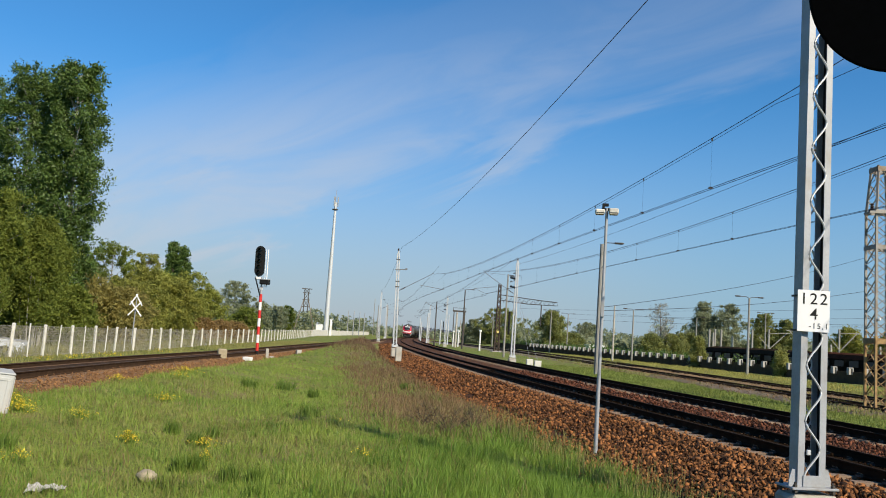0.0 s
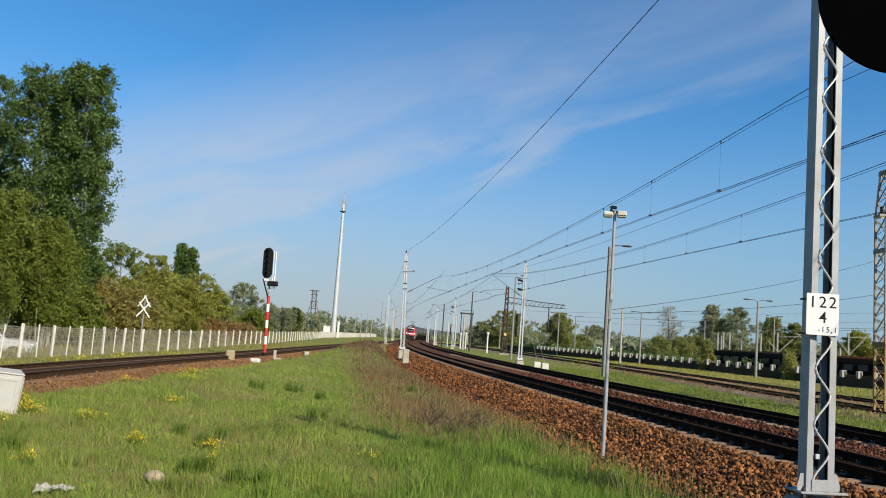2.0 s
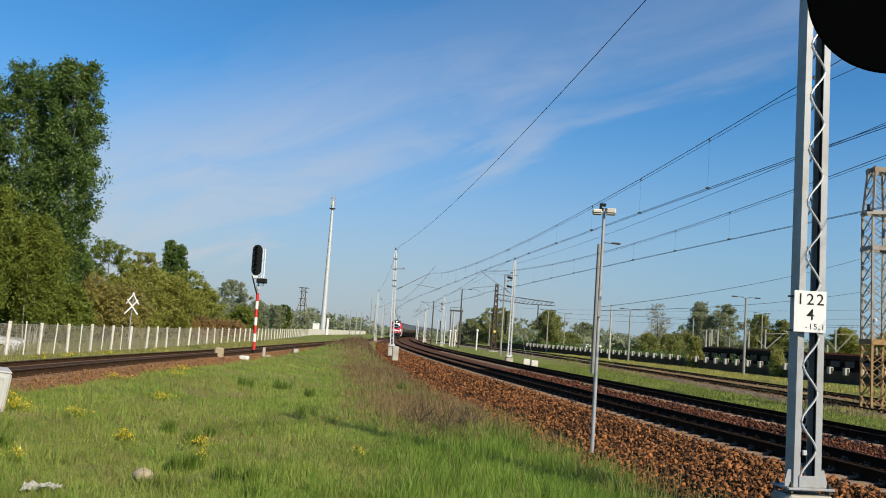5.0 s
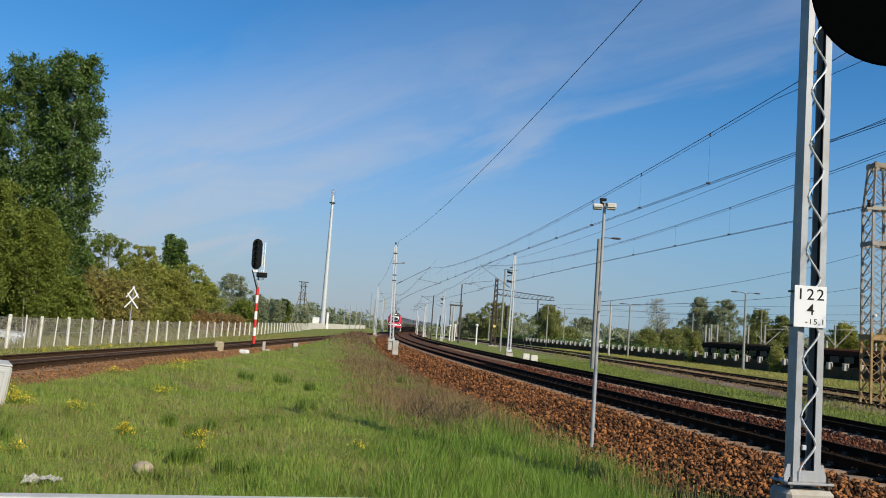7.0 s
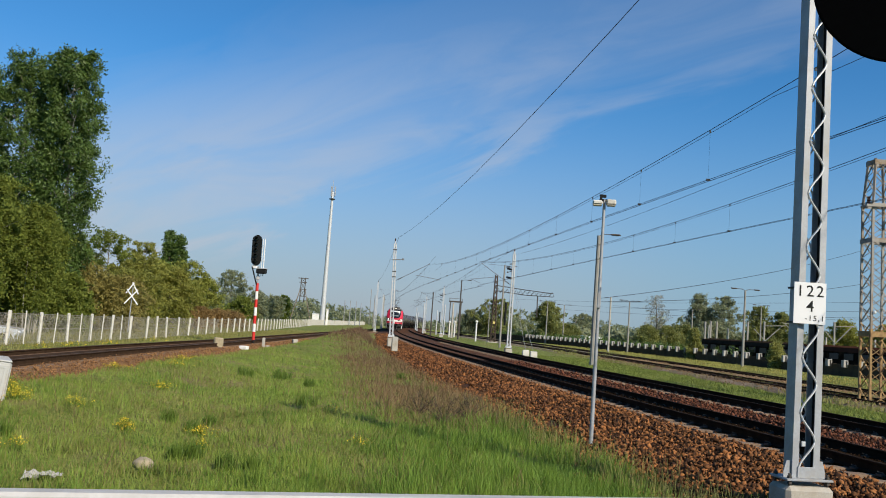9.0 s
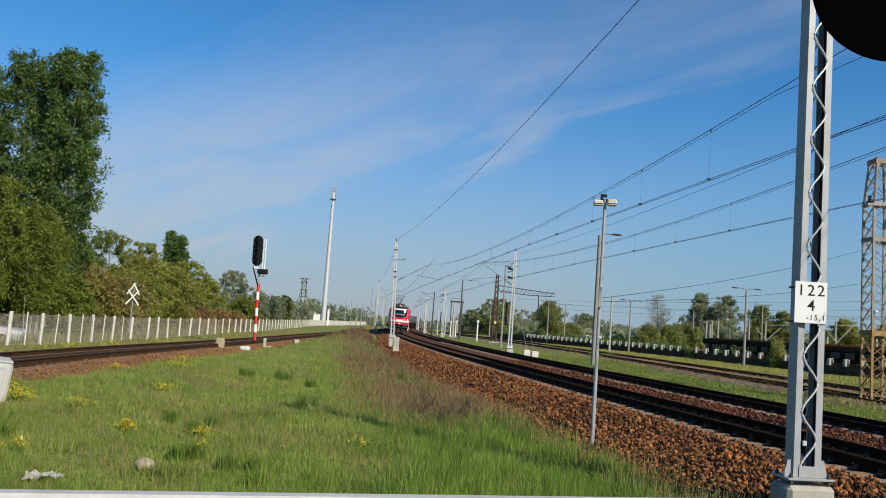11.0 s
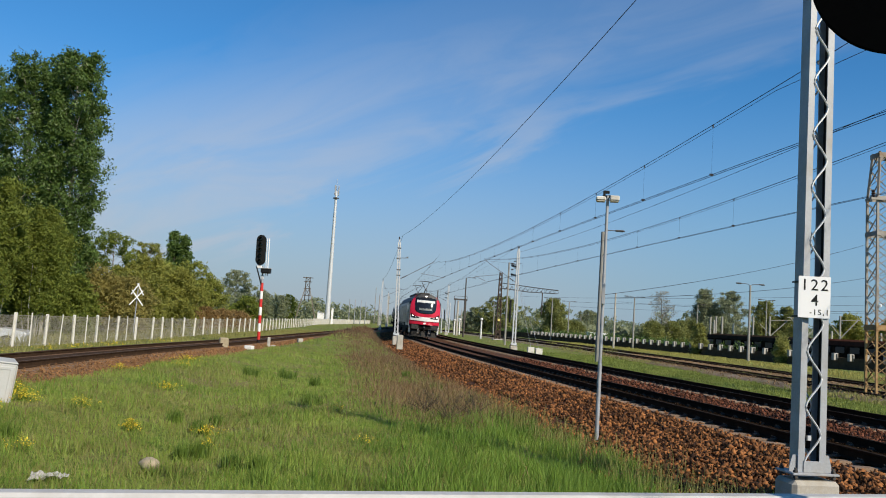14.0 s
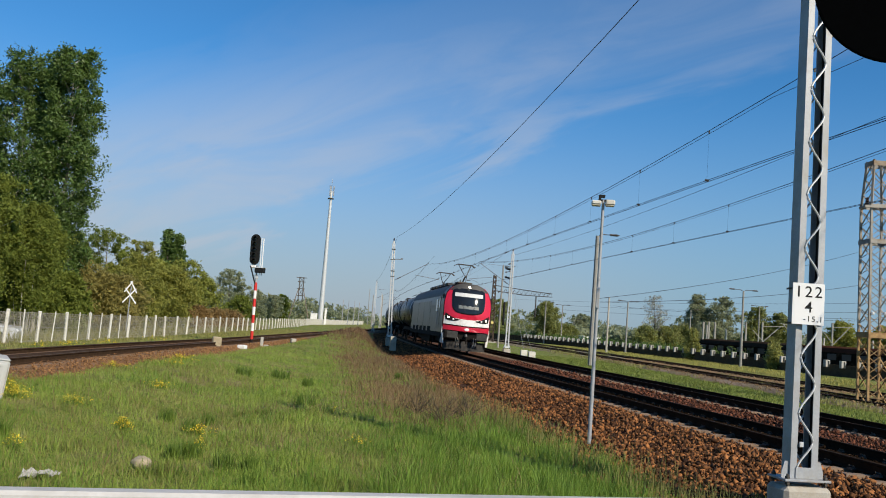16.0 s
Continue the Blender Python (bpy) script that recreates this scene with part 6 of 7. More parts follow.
LEAF_BELT = mat("fresh_green_leaf", (0.240, 0.268, 0.052), (0.475, 0.500, 0.125), 0.6, 0, 0.4, 5, 0, vary=0.6, island=True, leaf=True, spec=0.15)
LEAF_PALE = mat("pale_spring_leaf", (0.260, 0.275, 0.075), (0.500, 0.500, 0.170), 0.6, 0, 0.4, 5, 0, vary=0.6, island=True, leaf=True, spec=0.15)
LEAF_BARE = mat("pale_grey_buds", (0.34, 0.33, 0.27), (0.50, 0.49, 0.42), 0.8, 0, 0.4, 5, 0, vary=0.6, island=True, leaf=True, spec=0.1)
LEAF_RED = mat("rusty_shrub", (0.290, 0.190, 0.075), (0.440, 0.300, 0.130), 0.8, 0, 0.5, 6, 0, vary=0.6, island=True, leaf=True, spec=0.15)


def leaf_cloud(centres, radii, per, size, rng, rise=0.85):
    """Many small bent leaves round the given clump centres: verts, faces."""
    n = len(centres) * per
    c = np.repeat(np.asarray(centres, float), per, 0)
    r = np.repeat(np.asarray(radii, float), per)[:, None]
    d = rng.normal(size=(n, 3))
    d /= np.linalg.norm(d, axis=1, keepdims=True)
    p = c + rng.normal(size=(n, 3)) * r * 0.45 * np.array([1, 1, rise])
    u = rng.normal(size=(n, 3))
    nrm = d * 0.5 + np.array([0, 0, 0.4]) + 0.85 * rng.normal(size=(n, 3))
    nrm /= np.linalg.norm(nrm, axis=1, keepdims=True)
    u = np.cross(u, nrm); u /= np.linalg.norm(u, axis=1, keepdims=True)
    w = np.cross(nrm, u)
    s = size * rng.uniform(0.55, 1.3, (n, 1))
    v = np.stack([p - u * s, p + w * s * 0.62 + u * s * 0.1, p + u * s - w * s * 0.35], 1).reshape(-1, 3)
    f = np.arange(3 * n).reshape(-1, 3)
    return v, f


def limb(g, p0, p1, r0, r1, bend=0.12, k=6, rnd=random):
    p0, p1 = Vector(p0), Vector(p1)
    L = (p1 - p0).length
    off = Vector((rnd.uniform(-1, 1), rnd.uniform(-1, 1), 0)) * bend * L
    pts = [p0.lerp(p1, i / k) + off * math.sin(math.pi * i / k) for i in range(k + 1)]
    g.tube(pts, [r0 + (r1 - r0) * i / k for i in range(k + 1)], 7 if k > 8 else 3)
    return pts


def tree(m, h, crown, trunk_r, leafmat, label, seed, clumps=140, per=60, size=0.20, base=0.15, bark=BARK, category="tree", group="", clump_r=0.9, name="tree", ragged=0.22, rise=0.85):
    """crown(k) gives the crown's radius at a fraction of its height."""
    rng, rnd = np.random.default_rng(seed), random.Random(seed)
    px, py, pz = m.translation
    drop = pz - float(ground_z(px, py)) - 0.1
    if px < -18:
        m, h = Matrix.Translation((0, 0, -drop)) @ m, h + drop
    t = thing(name, m, label, category, group)
    g = Geo()
    trunk = limb(g, (0, 0, -0.4), (rnd.uniform(-.3, .3), rnd.uniform(-.3, .3), h * 0.93), trunk_r, trunk_r * 0.12, 0.02, 12, rnd)
    cs, rs = [], []
    for i in range(clumps):
        k = (i + rnd.random()) / clumps
        z = h * min(1.0, max(base * 0.6, base + (1 - base) * k + rnd.uniform(-0.07, 0.07)))
        a = rnd.uniform(0, 2 * math.pi)
        rad = crown(k) * (0.35 + 0.65 * math.sqrt(rnd.random())) * (1 + ragged * math.sin(3 * a + 9 * k + seed)) * rnd.uniform(0.75, 1.22)
        q = Vector((rad * math.cos(a), rad * math.sin(a), z))
        cs.append(tuple(q)); rs.append(clump_r * rnd.uniform(0.55, 1.25) * (1 - 0.35 * k))
        if i % (2 if "half bare" in label else 5) == 0:
            zb = max(h * base * 0.6, z - rad * rnd.uniform(0.5, 1.1))
            o = trunk[min(12, max(0, int(12 * zb / (h * 0.93))))]
            limb(g, (o.x, o.y, zb), q, max(0.02, trunk_r * 0.30 * (1 - 0.7 * k)), 0.012, 0.08, 5, rnd)
    if trunk_r < 0.1 and h > 6:
        for i in range(5):
            a = 6.283 * (i + rnd.random()) / 5
            limb(g, (0.35 * math.cos(a), 0.35 * math.sin(a), -0.4), (0.8 * math.cos(a), 0.8 * math.sin(a), h * rnd.uniform(0.4, 0.6)), 0.04, 0.015, 0.03, 6, rnd)
    part("trunk", g, bark, t)
    v, f = leaf_cloud(cs, rs, per, size, rng, rise)
    ob = new("crown", quick_mesh("crown", v, f, leafmat))
    ob.parent = t
    return t


def poplar_crown(R):
    return lambda k: R * (0.74 + 0.26 * math.sin(3.1 * k)) * (1 - 0.40 * k ** 8)


def round_crown(R):
    return lambda k: R * math.sqrt(max(0.05, 1 - (2 * k - 0.9) ** 2 / 1.25))


def willow_crown(R):
    return lambda k: R * (0.35 + 0.75 * math.sin(math.pi * min(1.0, 0.12 + 0.80 * k)) ** 0.8)


def gz(x, y):
    return float(ground_z(x, y))


# tall poplars behind the road
for x, y, h, R, sd, cl in ((-25.9, 57.0, 18.4, 2.05, 11, 720), (-29.6, 58.5, 18.4, 2.5, 12, 600), (-34.0, 60, 18.1, 2.6, 14, 420)):
    tree(pose(x, y, -0.4), h, poplar_crown(R), 0.30, LEAF_DARK, "tall dark green poplar with pale upright branches", sd, cl, 86, 0.122, 0.14, PALEBARK, "tree", "poplars", 0.60, rise=1.25)
# lighter trees before them
for x, y, h, R, sd in ((-24.3, 45.5, 7.9, 1.25, 21), (-22.9, 48, 6.8, 0.85, 22), (-26.4, 45, 7.5, 1.25, 23), (-27.0, 51, 8.5, 1.7, 24), (-24.6, 52.5, 6.6, 1.2, 25), (-29.5, 48, 8.2, 1.6, 26)):
    tree(pose(x, y, -0.4), h, willow_crown(R), 0.085, LEAF_MID, "light green young tree with thin stems by the road", sd, 330, 80, 0.100, 0.24, PALEBARK, "tree", "roadside trees", 0.46, rise=1.2)
# bush belt to the radio mast
for x, y, h, R, lm, lab, sd in (
        (-23.8, 54.5, 3.3, 1.5, LEAF_MID, "green bush at the foot of the poplars", 58),
        (-26.0, 53.5, 3.0, 1.4, LEAF_MID, "green bush at the foot of the poplars", 59),
        (-26.4, 62, 4.9, 2.3, LEAF_BROWN, "brownish budding bush behind the fence", 31),
        (-23.6, 63, 3.7, 2.0, LEAF_BROWN, "brownish budding bush behind the fence", 32),
        (-25.0, 70, 4.4, 2.4, LEAF_YELLOW, "yellow-green spring bush behind the fence", 51),
        (-33.8, 86, 8.8, 3.0, LEAF_MID, "light green willow in the roadside belt", 33),
        (-37.5, 88, 8.4, 2.0, LEAF_MID, "light green willow in the roadside belt", 40),
        (-26.8, 77, 6.0, 2.6, LEAF_YELLOW, "yellow-green spring bush behind the fence", 34),
        (-24.2, 78, 5.2, 2.2, LEAF_YELLOW, "yellow-green spring bush behind the fence", 52),
        (-34.8, 99, 8.8, 2.9, LEAF_YELLOW, "yellow-green spring tree in the roadside belt", 35),
        (-29.2, 88, 6.3, 2.6, LEAF_BELT, "rounded green bush behind the fence", 36),
        (-26.7, 89, 6.5, 3.0, LEAF_BELT, "rounded green bush behind the fence", 37),
        (-25.2, 90, 4.9, 2.2, LEAF_BELT, "rounded green bush behind the fence", 53),
        (-34.7, 108, 11.1, 0.95, LEAF_DARK, "dark poplar above the bush belt", 38),
        (-33.5, 108, 10.6, 1.0, LEAF_DARK, "dark poplar above the bush belt", 39),
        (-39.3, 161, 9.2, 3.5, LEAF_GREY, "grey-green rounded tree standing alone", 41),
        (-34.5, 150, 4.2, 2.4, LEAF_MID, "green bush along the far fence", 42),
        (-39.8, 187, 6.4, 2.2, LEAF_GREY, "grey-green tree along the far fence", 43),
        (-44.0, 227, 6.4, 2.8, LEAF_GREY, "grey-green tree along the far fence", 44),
        (-47.0, 257, 7.3, 2.6, LEAF_MID, "green tree along the far fence", 54),
        (-31.0, 90, 6.6, 3.0, LEAF_BELT, "light green willow in the roadside belt", 55),
        (-33.0, 98, 6.6, 3.2, LEAF_YELLOW, "yellow-green spring tree in the roadside belt", 56),
        (-30.0, 82, 5.6, 2.8, LEAF_YELLOW, "yellow-green spring bush behind the fence", 57),
        (-22.2, 80, 1.8, 1.2, LEAF_RED, "low rusty brown shrub behind the fence", 46),
        (-21.6, 83.5, 1.7, 1.2, LEAF_RED, "low rusty brown shrub behind the fence", 47),
        (-21.2, 88, 1.6, 1.3, LEAF_RED, "low rusty brown shrub behind the fence", 48)):
    near = y < 100
    tree(pose(x, y, -0.4), h, round_crown(R), 0.14 if h > 4 else 0.06, lm, lab, sd, 235 if near else 190, 56, 0.138 if near else 0.20, 0.04, BARK, "tree" if h > 6.5 else "bush", "roadside belt", 0.62 if near else 0.7, "tree" if h > 6.5 else "bush")
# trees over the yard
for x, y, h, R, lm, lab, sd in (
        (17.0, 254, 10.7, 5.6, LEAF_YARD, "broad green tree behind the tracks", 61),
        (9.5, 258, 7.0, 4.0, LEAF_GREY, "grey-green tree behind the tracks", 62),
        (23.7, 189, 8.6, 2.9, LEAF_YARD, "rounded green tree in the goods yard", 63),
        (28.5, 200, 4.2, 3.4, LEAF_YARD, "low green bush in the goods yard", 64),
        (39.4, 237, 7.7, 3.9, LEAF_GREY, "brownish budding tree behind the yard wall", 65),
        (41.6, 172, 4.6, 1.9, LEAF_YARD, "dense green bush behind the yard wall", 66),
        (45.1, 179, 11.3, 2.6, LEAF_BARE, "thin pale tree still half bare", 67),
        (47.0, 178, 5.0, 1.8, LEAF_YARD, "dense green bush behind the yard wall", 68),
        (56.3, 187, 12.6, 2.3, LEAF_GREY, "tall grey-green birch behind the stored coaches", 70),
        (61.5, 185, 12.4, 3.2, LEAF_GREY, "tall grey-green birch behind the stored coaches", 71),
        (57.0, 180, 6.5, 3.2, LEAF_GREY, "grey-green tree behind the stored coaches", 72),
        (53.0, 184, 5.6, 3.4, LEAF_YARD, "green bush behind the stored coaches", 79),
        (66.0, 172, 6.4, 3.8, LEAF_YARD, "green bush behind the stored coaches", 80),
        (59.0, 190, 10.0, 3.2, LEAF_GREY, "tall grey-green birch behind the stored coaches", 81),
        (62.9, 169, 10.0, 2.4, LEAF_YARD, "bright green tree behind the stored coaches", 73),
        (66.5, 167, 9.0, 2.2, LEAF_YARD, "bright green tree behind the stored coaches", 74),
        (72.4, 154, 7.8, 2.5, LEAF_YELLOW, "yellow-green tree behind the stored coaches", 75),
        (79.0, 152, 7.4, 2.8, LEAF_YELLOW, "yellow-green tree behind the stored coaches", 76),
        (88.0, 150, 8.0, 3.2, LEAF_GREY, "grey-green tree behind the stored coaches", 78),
        (32.6, 110, 3.9, 0.85, LEAF_PALE, "pale green shrub growing over the yard wall", 69),
        (36.1, 92, 2.7, 0.65, LEAF_PALE, "pale green shrub growing over the yard wall", 77)):
    bare = "half bare" in lab
    near = y < 140
    tree(pose(x, y, -0.5), h, round_crown(R), 0.2 if not near else 0.06, lm, lab, sd, 120 if bare else 245, 44 if bare else 60 if y < 250 else 100, 0.10 if near else 0.12 if bare else 0.215, 0.14 if bare else 0.03, BARK, "tree" if h > 6.5 else "bush", "yard trees", 0.42 if near else 0.92, "tree" if h > 6.5 else "bush", 0.45)


def far_woods():
    """The wooded skyline, clump by clump."""
    rng = np.random.default_rng(5)
    cs, rs = [], []
    for a in np.linspace(-50, 50, 240):
        b = radians(a)
        d = 420 + 60 * math.sin(a * 0.7) + 40 * math.sin(a * 2.3)
        h = (8.0 + 1.5 * math.sin(a * 1.3) + 1.2 * math.sin(a * 3.7 + 1)) * (0.95 if a < -5.2 else 0.34 if a < 3 else 1.05)
        for j in range(18):
            rr = rng.uniform(1.2, 2.3)
            cs.append((d * math.sin(b) + rng.normal() * 3, d * math.cos(b) + rng.normal() * 14, rng.uniform(0.05, 1.0) * h - 0.5)); rs.append(rr)
    # the nearer edge of wood beyond the stored coaches
    for a in np.linspace(9, 47, 130):
        b = radians(a)
        d = 218 + 8 * math.sin(a * 1.9)
        h = (5.4 if a > 23 else 2.6) + 0.9 * math.sin(a * 2.3) + 0.7 * math.sin(a * 5.1 + 1)
        for j in range(9):
            cs.append((d * math.sin(b) + rng.normal(), d * math.cos(b) + rng.normal() * 5, rng.uniform(0.1, 1.0) ** 0.7 * h - 0.5)); rs.append(rng.uniform(0.6, 1.2))
    # the pale leaf colour carries the skyline's haze
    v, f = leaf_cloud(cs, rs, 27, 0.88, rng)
    tagged(new("far_woods", quick_mesh("far_woods", v, f, LEAF_GREY)), "wooded skyline beyond the railway, haze mixed into its leaf colour", "woods", kind="stuff")


far_woods()


# ---- grass ----
def blades(xy, h, w, rng, lean=0.35, lift=0.0):
    """Tapered bent blades at the given places: verts, faces."""
    n = len(xy)
    z = ground_z(xy[:, 0], xy[:, 1]) + lift
    a = rng.uniform(0, 2 * np.pi, n)
    side = np.stack([np.cos(a), np.sin(a), np.zeros(n)], 1) * w[:, None]
    b = rng.uniform(0, 2 * np.pi, n)
    k = rng.uniform(0.1, 1.0, n) * lean
    tip = np.stack([np.cos(b) * k, np.sin(b) * k, np.sqrt(np.maximum(0.2, 1 - k * k))], 1) * h[:, None]
    root = np.stack([xy[:, 0], xy[:, 1], z - 0.01], 1)
    mid = root + tip * np.array([0.38, 0.38, 0.6])
    v = np.stack([root - side, root + side, mid + side * 0.7, mid - side * 0.7, root + tip], 1).reshape(-1, 3)
    i = np.arange(n) * 5
    f = np.concatenate([np.stack([i, i + 1, i + 2], 1), np.stack([i, i + 2, i + 3], 1), np.stack([i + 3, i + 2, i + 4], 1)])
    return v, f


def grass_mat(name, low, high):
    return mat(name, low, high, 0.6, 0, 0.7, 5, 0, vary=0.22, island=True, leaf=0.32, spec=0.3)


GRASS = grass_mat("grass_green", (0.150, 0.215, 0.031), (0.352, 0.446, 0.088))
LUSH = grass_mat("grass_lush", (0.09, 0.17, 0.021), (0.236, 0.368, 0.055))
STRAW = grass_mat("grass_dry", (0.17, 0.105, 0.050), (0.33, 0.225, 0.115))
WEED = grass_mat("weed_yellow", (0.27, 0.25, 0.055), (0.47, 0.43, 0.125))
DEAD = grass_mat("weeds_dead", (0.12, 0.064, 0.038), (0.248, 0.156, 0.096))
SEDGE = grass_mat("grass_olive", (0.190, 0.186, 0.052), (0.360, 0.345, 0.118))


STRIP = grass_mat("grass_strip", (0.112, 0.148, 0.028), (0.275, 0.330, 0.074))


def soft(x, y, s, o=0.0):
    return np.sin(x * s + 1.7 * np.sin(y * s * 0.7 + o)) * np.sin(y * s * 0.9 + 1.3 * np.sin(x * s * 0.6 + 2 * o))


def meadow():
    rng = np.random.default_rng(21)
    # strips of the field by distance: y from, y to, blades
    for nm, material, label in (("lush_grass", LUSH, "tall lush green grass at the foot of the ballast"), ("meadow_grass", GRASS, "short green meadow grass between the tracks"), ("dry_grass", STRAW, "dry reddish stalks among the grass"), ("olive_grass", SEDGE, "olive weathered grass of the meadow"), ("dead_weeds", DEAD, "tall dead brown weeds on the low bank")):
        V, F, o = [], [], 0
        for y0, y1, dens in ((9.5, 14, 1050), (14, 20, 720), (20, 30, 380), (30, 48, 160), (48, 95, 45)):
            n = int(dens * (y1 - y0) * 22)
            y = rng.uniform(y0, y1, n)
            x = rng.uniform(-16, 6, n)
            yy = y
            u = x - c1(yy)
            w = x - c0(yy)
            keep = (u < -4.02 + 0.28 * soft(x, y, 1.1)) & (w > 2.1) & (np.abs(x) < 0.62 * y + 0.5)
            lush = smooth01((u + 9.5) / 3.5) * smooth01((25 - y) / 9) + 0.40 * smooth01((13.4 - y) / 2.2) + 0.28 * soft(x, y, 0.8, 1.0) + 0.2 * soft(x, y, 2.7, 0.3)
            dry = smooth01((u + 8.6) / 2.5) * smooth01((y - 17) / 6) * (1.15 + 0.35 * soft(x, y, 1.3, 0.6)) + 0.10 * soft(x, y, 0.9, 2.0)
            pat = 0.75 * soft(x, y, 0.55, 0.4) + 0.55 * soft(x, y, 1.7, 1.2)
            r = rng.uniform(0, 1, n)
            if nm == "lush_grass":
                keep &= r < np.clip(lush * 1.2, 0, 1) * np.clip(0.62 + 0.5 * soft(x, y, 3.7, 0.5) + 0.4 * soft(x, y, 8.3, 1.9), 0.12, 1)
                h = rng.uniform(0.12, 0.44, n) * np.clip(0.45 + 0.55 * lush + 0.2 * soft(x, y, 3.3, 1.4), 0.4, 1.15)
            elif nm == "dry_grass":
                keep &= r < np.clip(dry * 0.62 - 0.04, 0.004, 0.62)
                h = rng.uniform(0.12, 0.46, n)
            elif nm == "meadow_grass":
                keep &= r < np.clip(0.66 + 0.40 * pat - 0.4 * dry, 0.1, 0.9)
                h = rng.uniform(0.05, 0.18, n) * (1.0 + 0.35 * soft(x, y, 1.9) + 0.3 * soft(x, y, 4.1, 0.7))
            elif nm == "dead_weeds":
                zone = 0.35 * smooth01((y - 34) / 14) * smooth01((u + 9.0) / 3) + smooth01((y - 62) / 10) * smooth01((w - 1.6) / 2) * 0.6
                keep &= r < np.clip(zone * (0.75 + 0.45 * soft(x, y, 0.7, 1.1)), 0, 0.9)
                h = rng.uniform(0.16, 0.5, n) * (1 + 0.008 * (y - 40))
            else:
                keep &= r < np.clip(0.26 - 0.50 * pat, 0.03, 0.75)
                h = rng.uniform(0.05, 0.17, n)
            tuft = np.clip(soft(x, y, 2.3, 0.9) + 0.5 * soft(x, y, 5.1, 0.2), 0, 1.5)
            h = h * (0.75 + 0.75 * tuft)
            xy, h = np.stack([x, y], 1)[keep], h[keep]
            far = 1 + (y[keep] - 10) / 24
            wd = rng.uniform(0.0028, 0.0060, len(xy)) * far * 0.9
            v, f = blades(xy, h * (1 - 0.12 * (far - 1).clip(0, 2)), wd, rng, 0.95 if nm != "lush_grass" else 0.75)
            V.append(v); F.append(f + o); o += len(v)
        tagged(new(nm, quick_mesh(nm, np.concatenate(V), np.concatenate(F), material)), label, "grass", kind="stuff")
    # the strip beyond the main tracks and the verge under the fence
    for nm, material, label, fn, lo, hi, y0, y1, dens, hh in (
            ("strip_grass", STRIP, "bright green grass strip between main line and sidings", c1, 7.0, 15.5, 15, 75, 115, 0.15),
            ("yard_weeds", WEED, "yellowish weeds between the yard tracks", c3, 2.4, 19.0, 32, 150, 17, 0.26),
            ("siding_weeds", SEDGE, "low olive weeds growing through the siding ballast", c3, -3.2, 9.0, 28, 120, 42, 0.20),
            ("roadside_grass", SEDGE, "tall dry grass between the fence and the bushes", c0, -13.5, -5.2, 18, 110, 26, 0.55),
            ("verge_grass", SEDGE, "green verge grass below the mesh fence", c0, -6.5, -1.9, 18, 110, 46, 0.15)):
        n = int(dens * (y1 - y0) * (hi - lo))
        y = y0 + (y1 - y0) * rng.uniform(0, 1, n) ** 1.5
        x = fn(y) + rng.uniform(lo, hi, n)
        if nm == "yard_weeds":
            keep = (np.abs(x - c4(y)) > 2.0) & (x < 55.5 - 0.218 * y) & ((x > c4(y)) | (rng.uniform(0, 1, n) < 0.35))
            x, y = x[keep], y[keep]
        if nm == "siding_weeds":
            keep = (soft(x, y, 0.5, 0.3) + 0.6 * soft(x, y, 1.4, 1.0) > 0.35) & (np.abs(np.abs(x - c3(y)) - 0.75) > 0.2) & (np.abs(np.abs(x - c4(y)) - 0.75) > 0.2)
            x, y = x[keep], y[keep]
        if nm == "roadside_grass":
            keep = x < -14.7 - 0.040 * y - 0.00016 * y * y
            x, y = x[keep], y[keep]
        if nm == "strip_grass":
            keep = x < c3(y) - 1.25 - 0.6 * soft(x, y, 0.8, 0.7) ** 2
            x, y = x[keep], y[keep]
        far = 1 + y / 30
        v, f = blades(np.stack([x, y], 1), rng.uniform(0.4, 1.0, len(x)) * hh, rng.uniform(0.004, 0.008, len(x)) * far, rng, 0.5, lift=0.17 if nm == "siding_weeds" else 0.0)
        tagged(new(nm, quick_mesh(nm, v, f, material)), label, "grass", kind="stuff")


meadow()


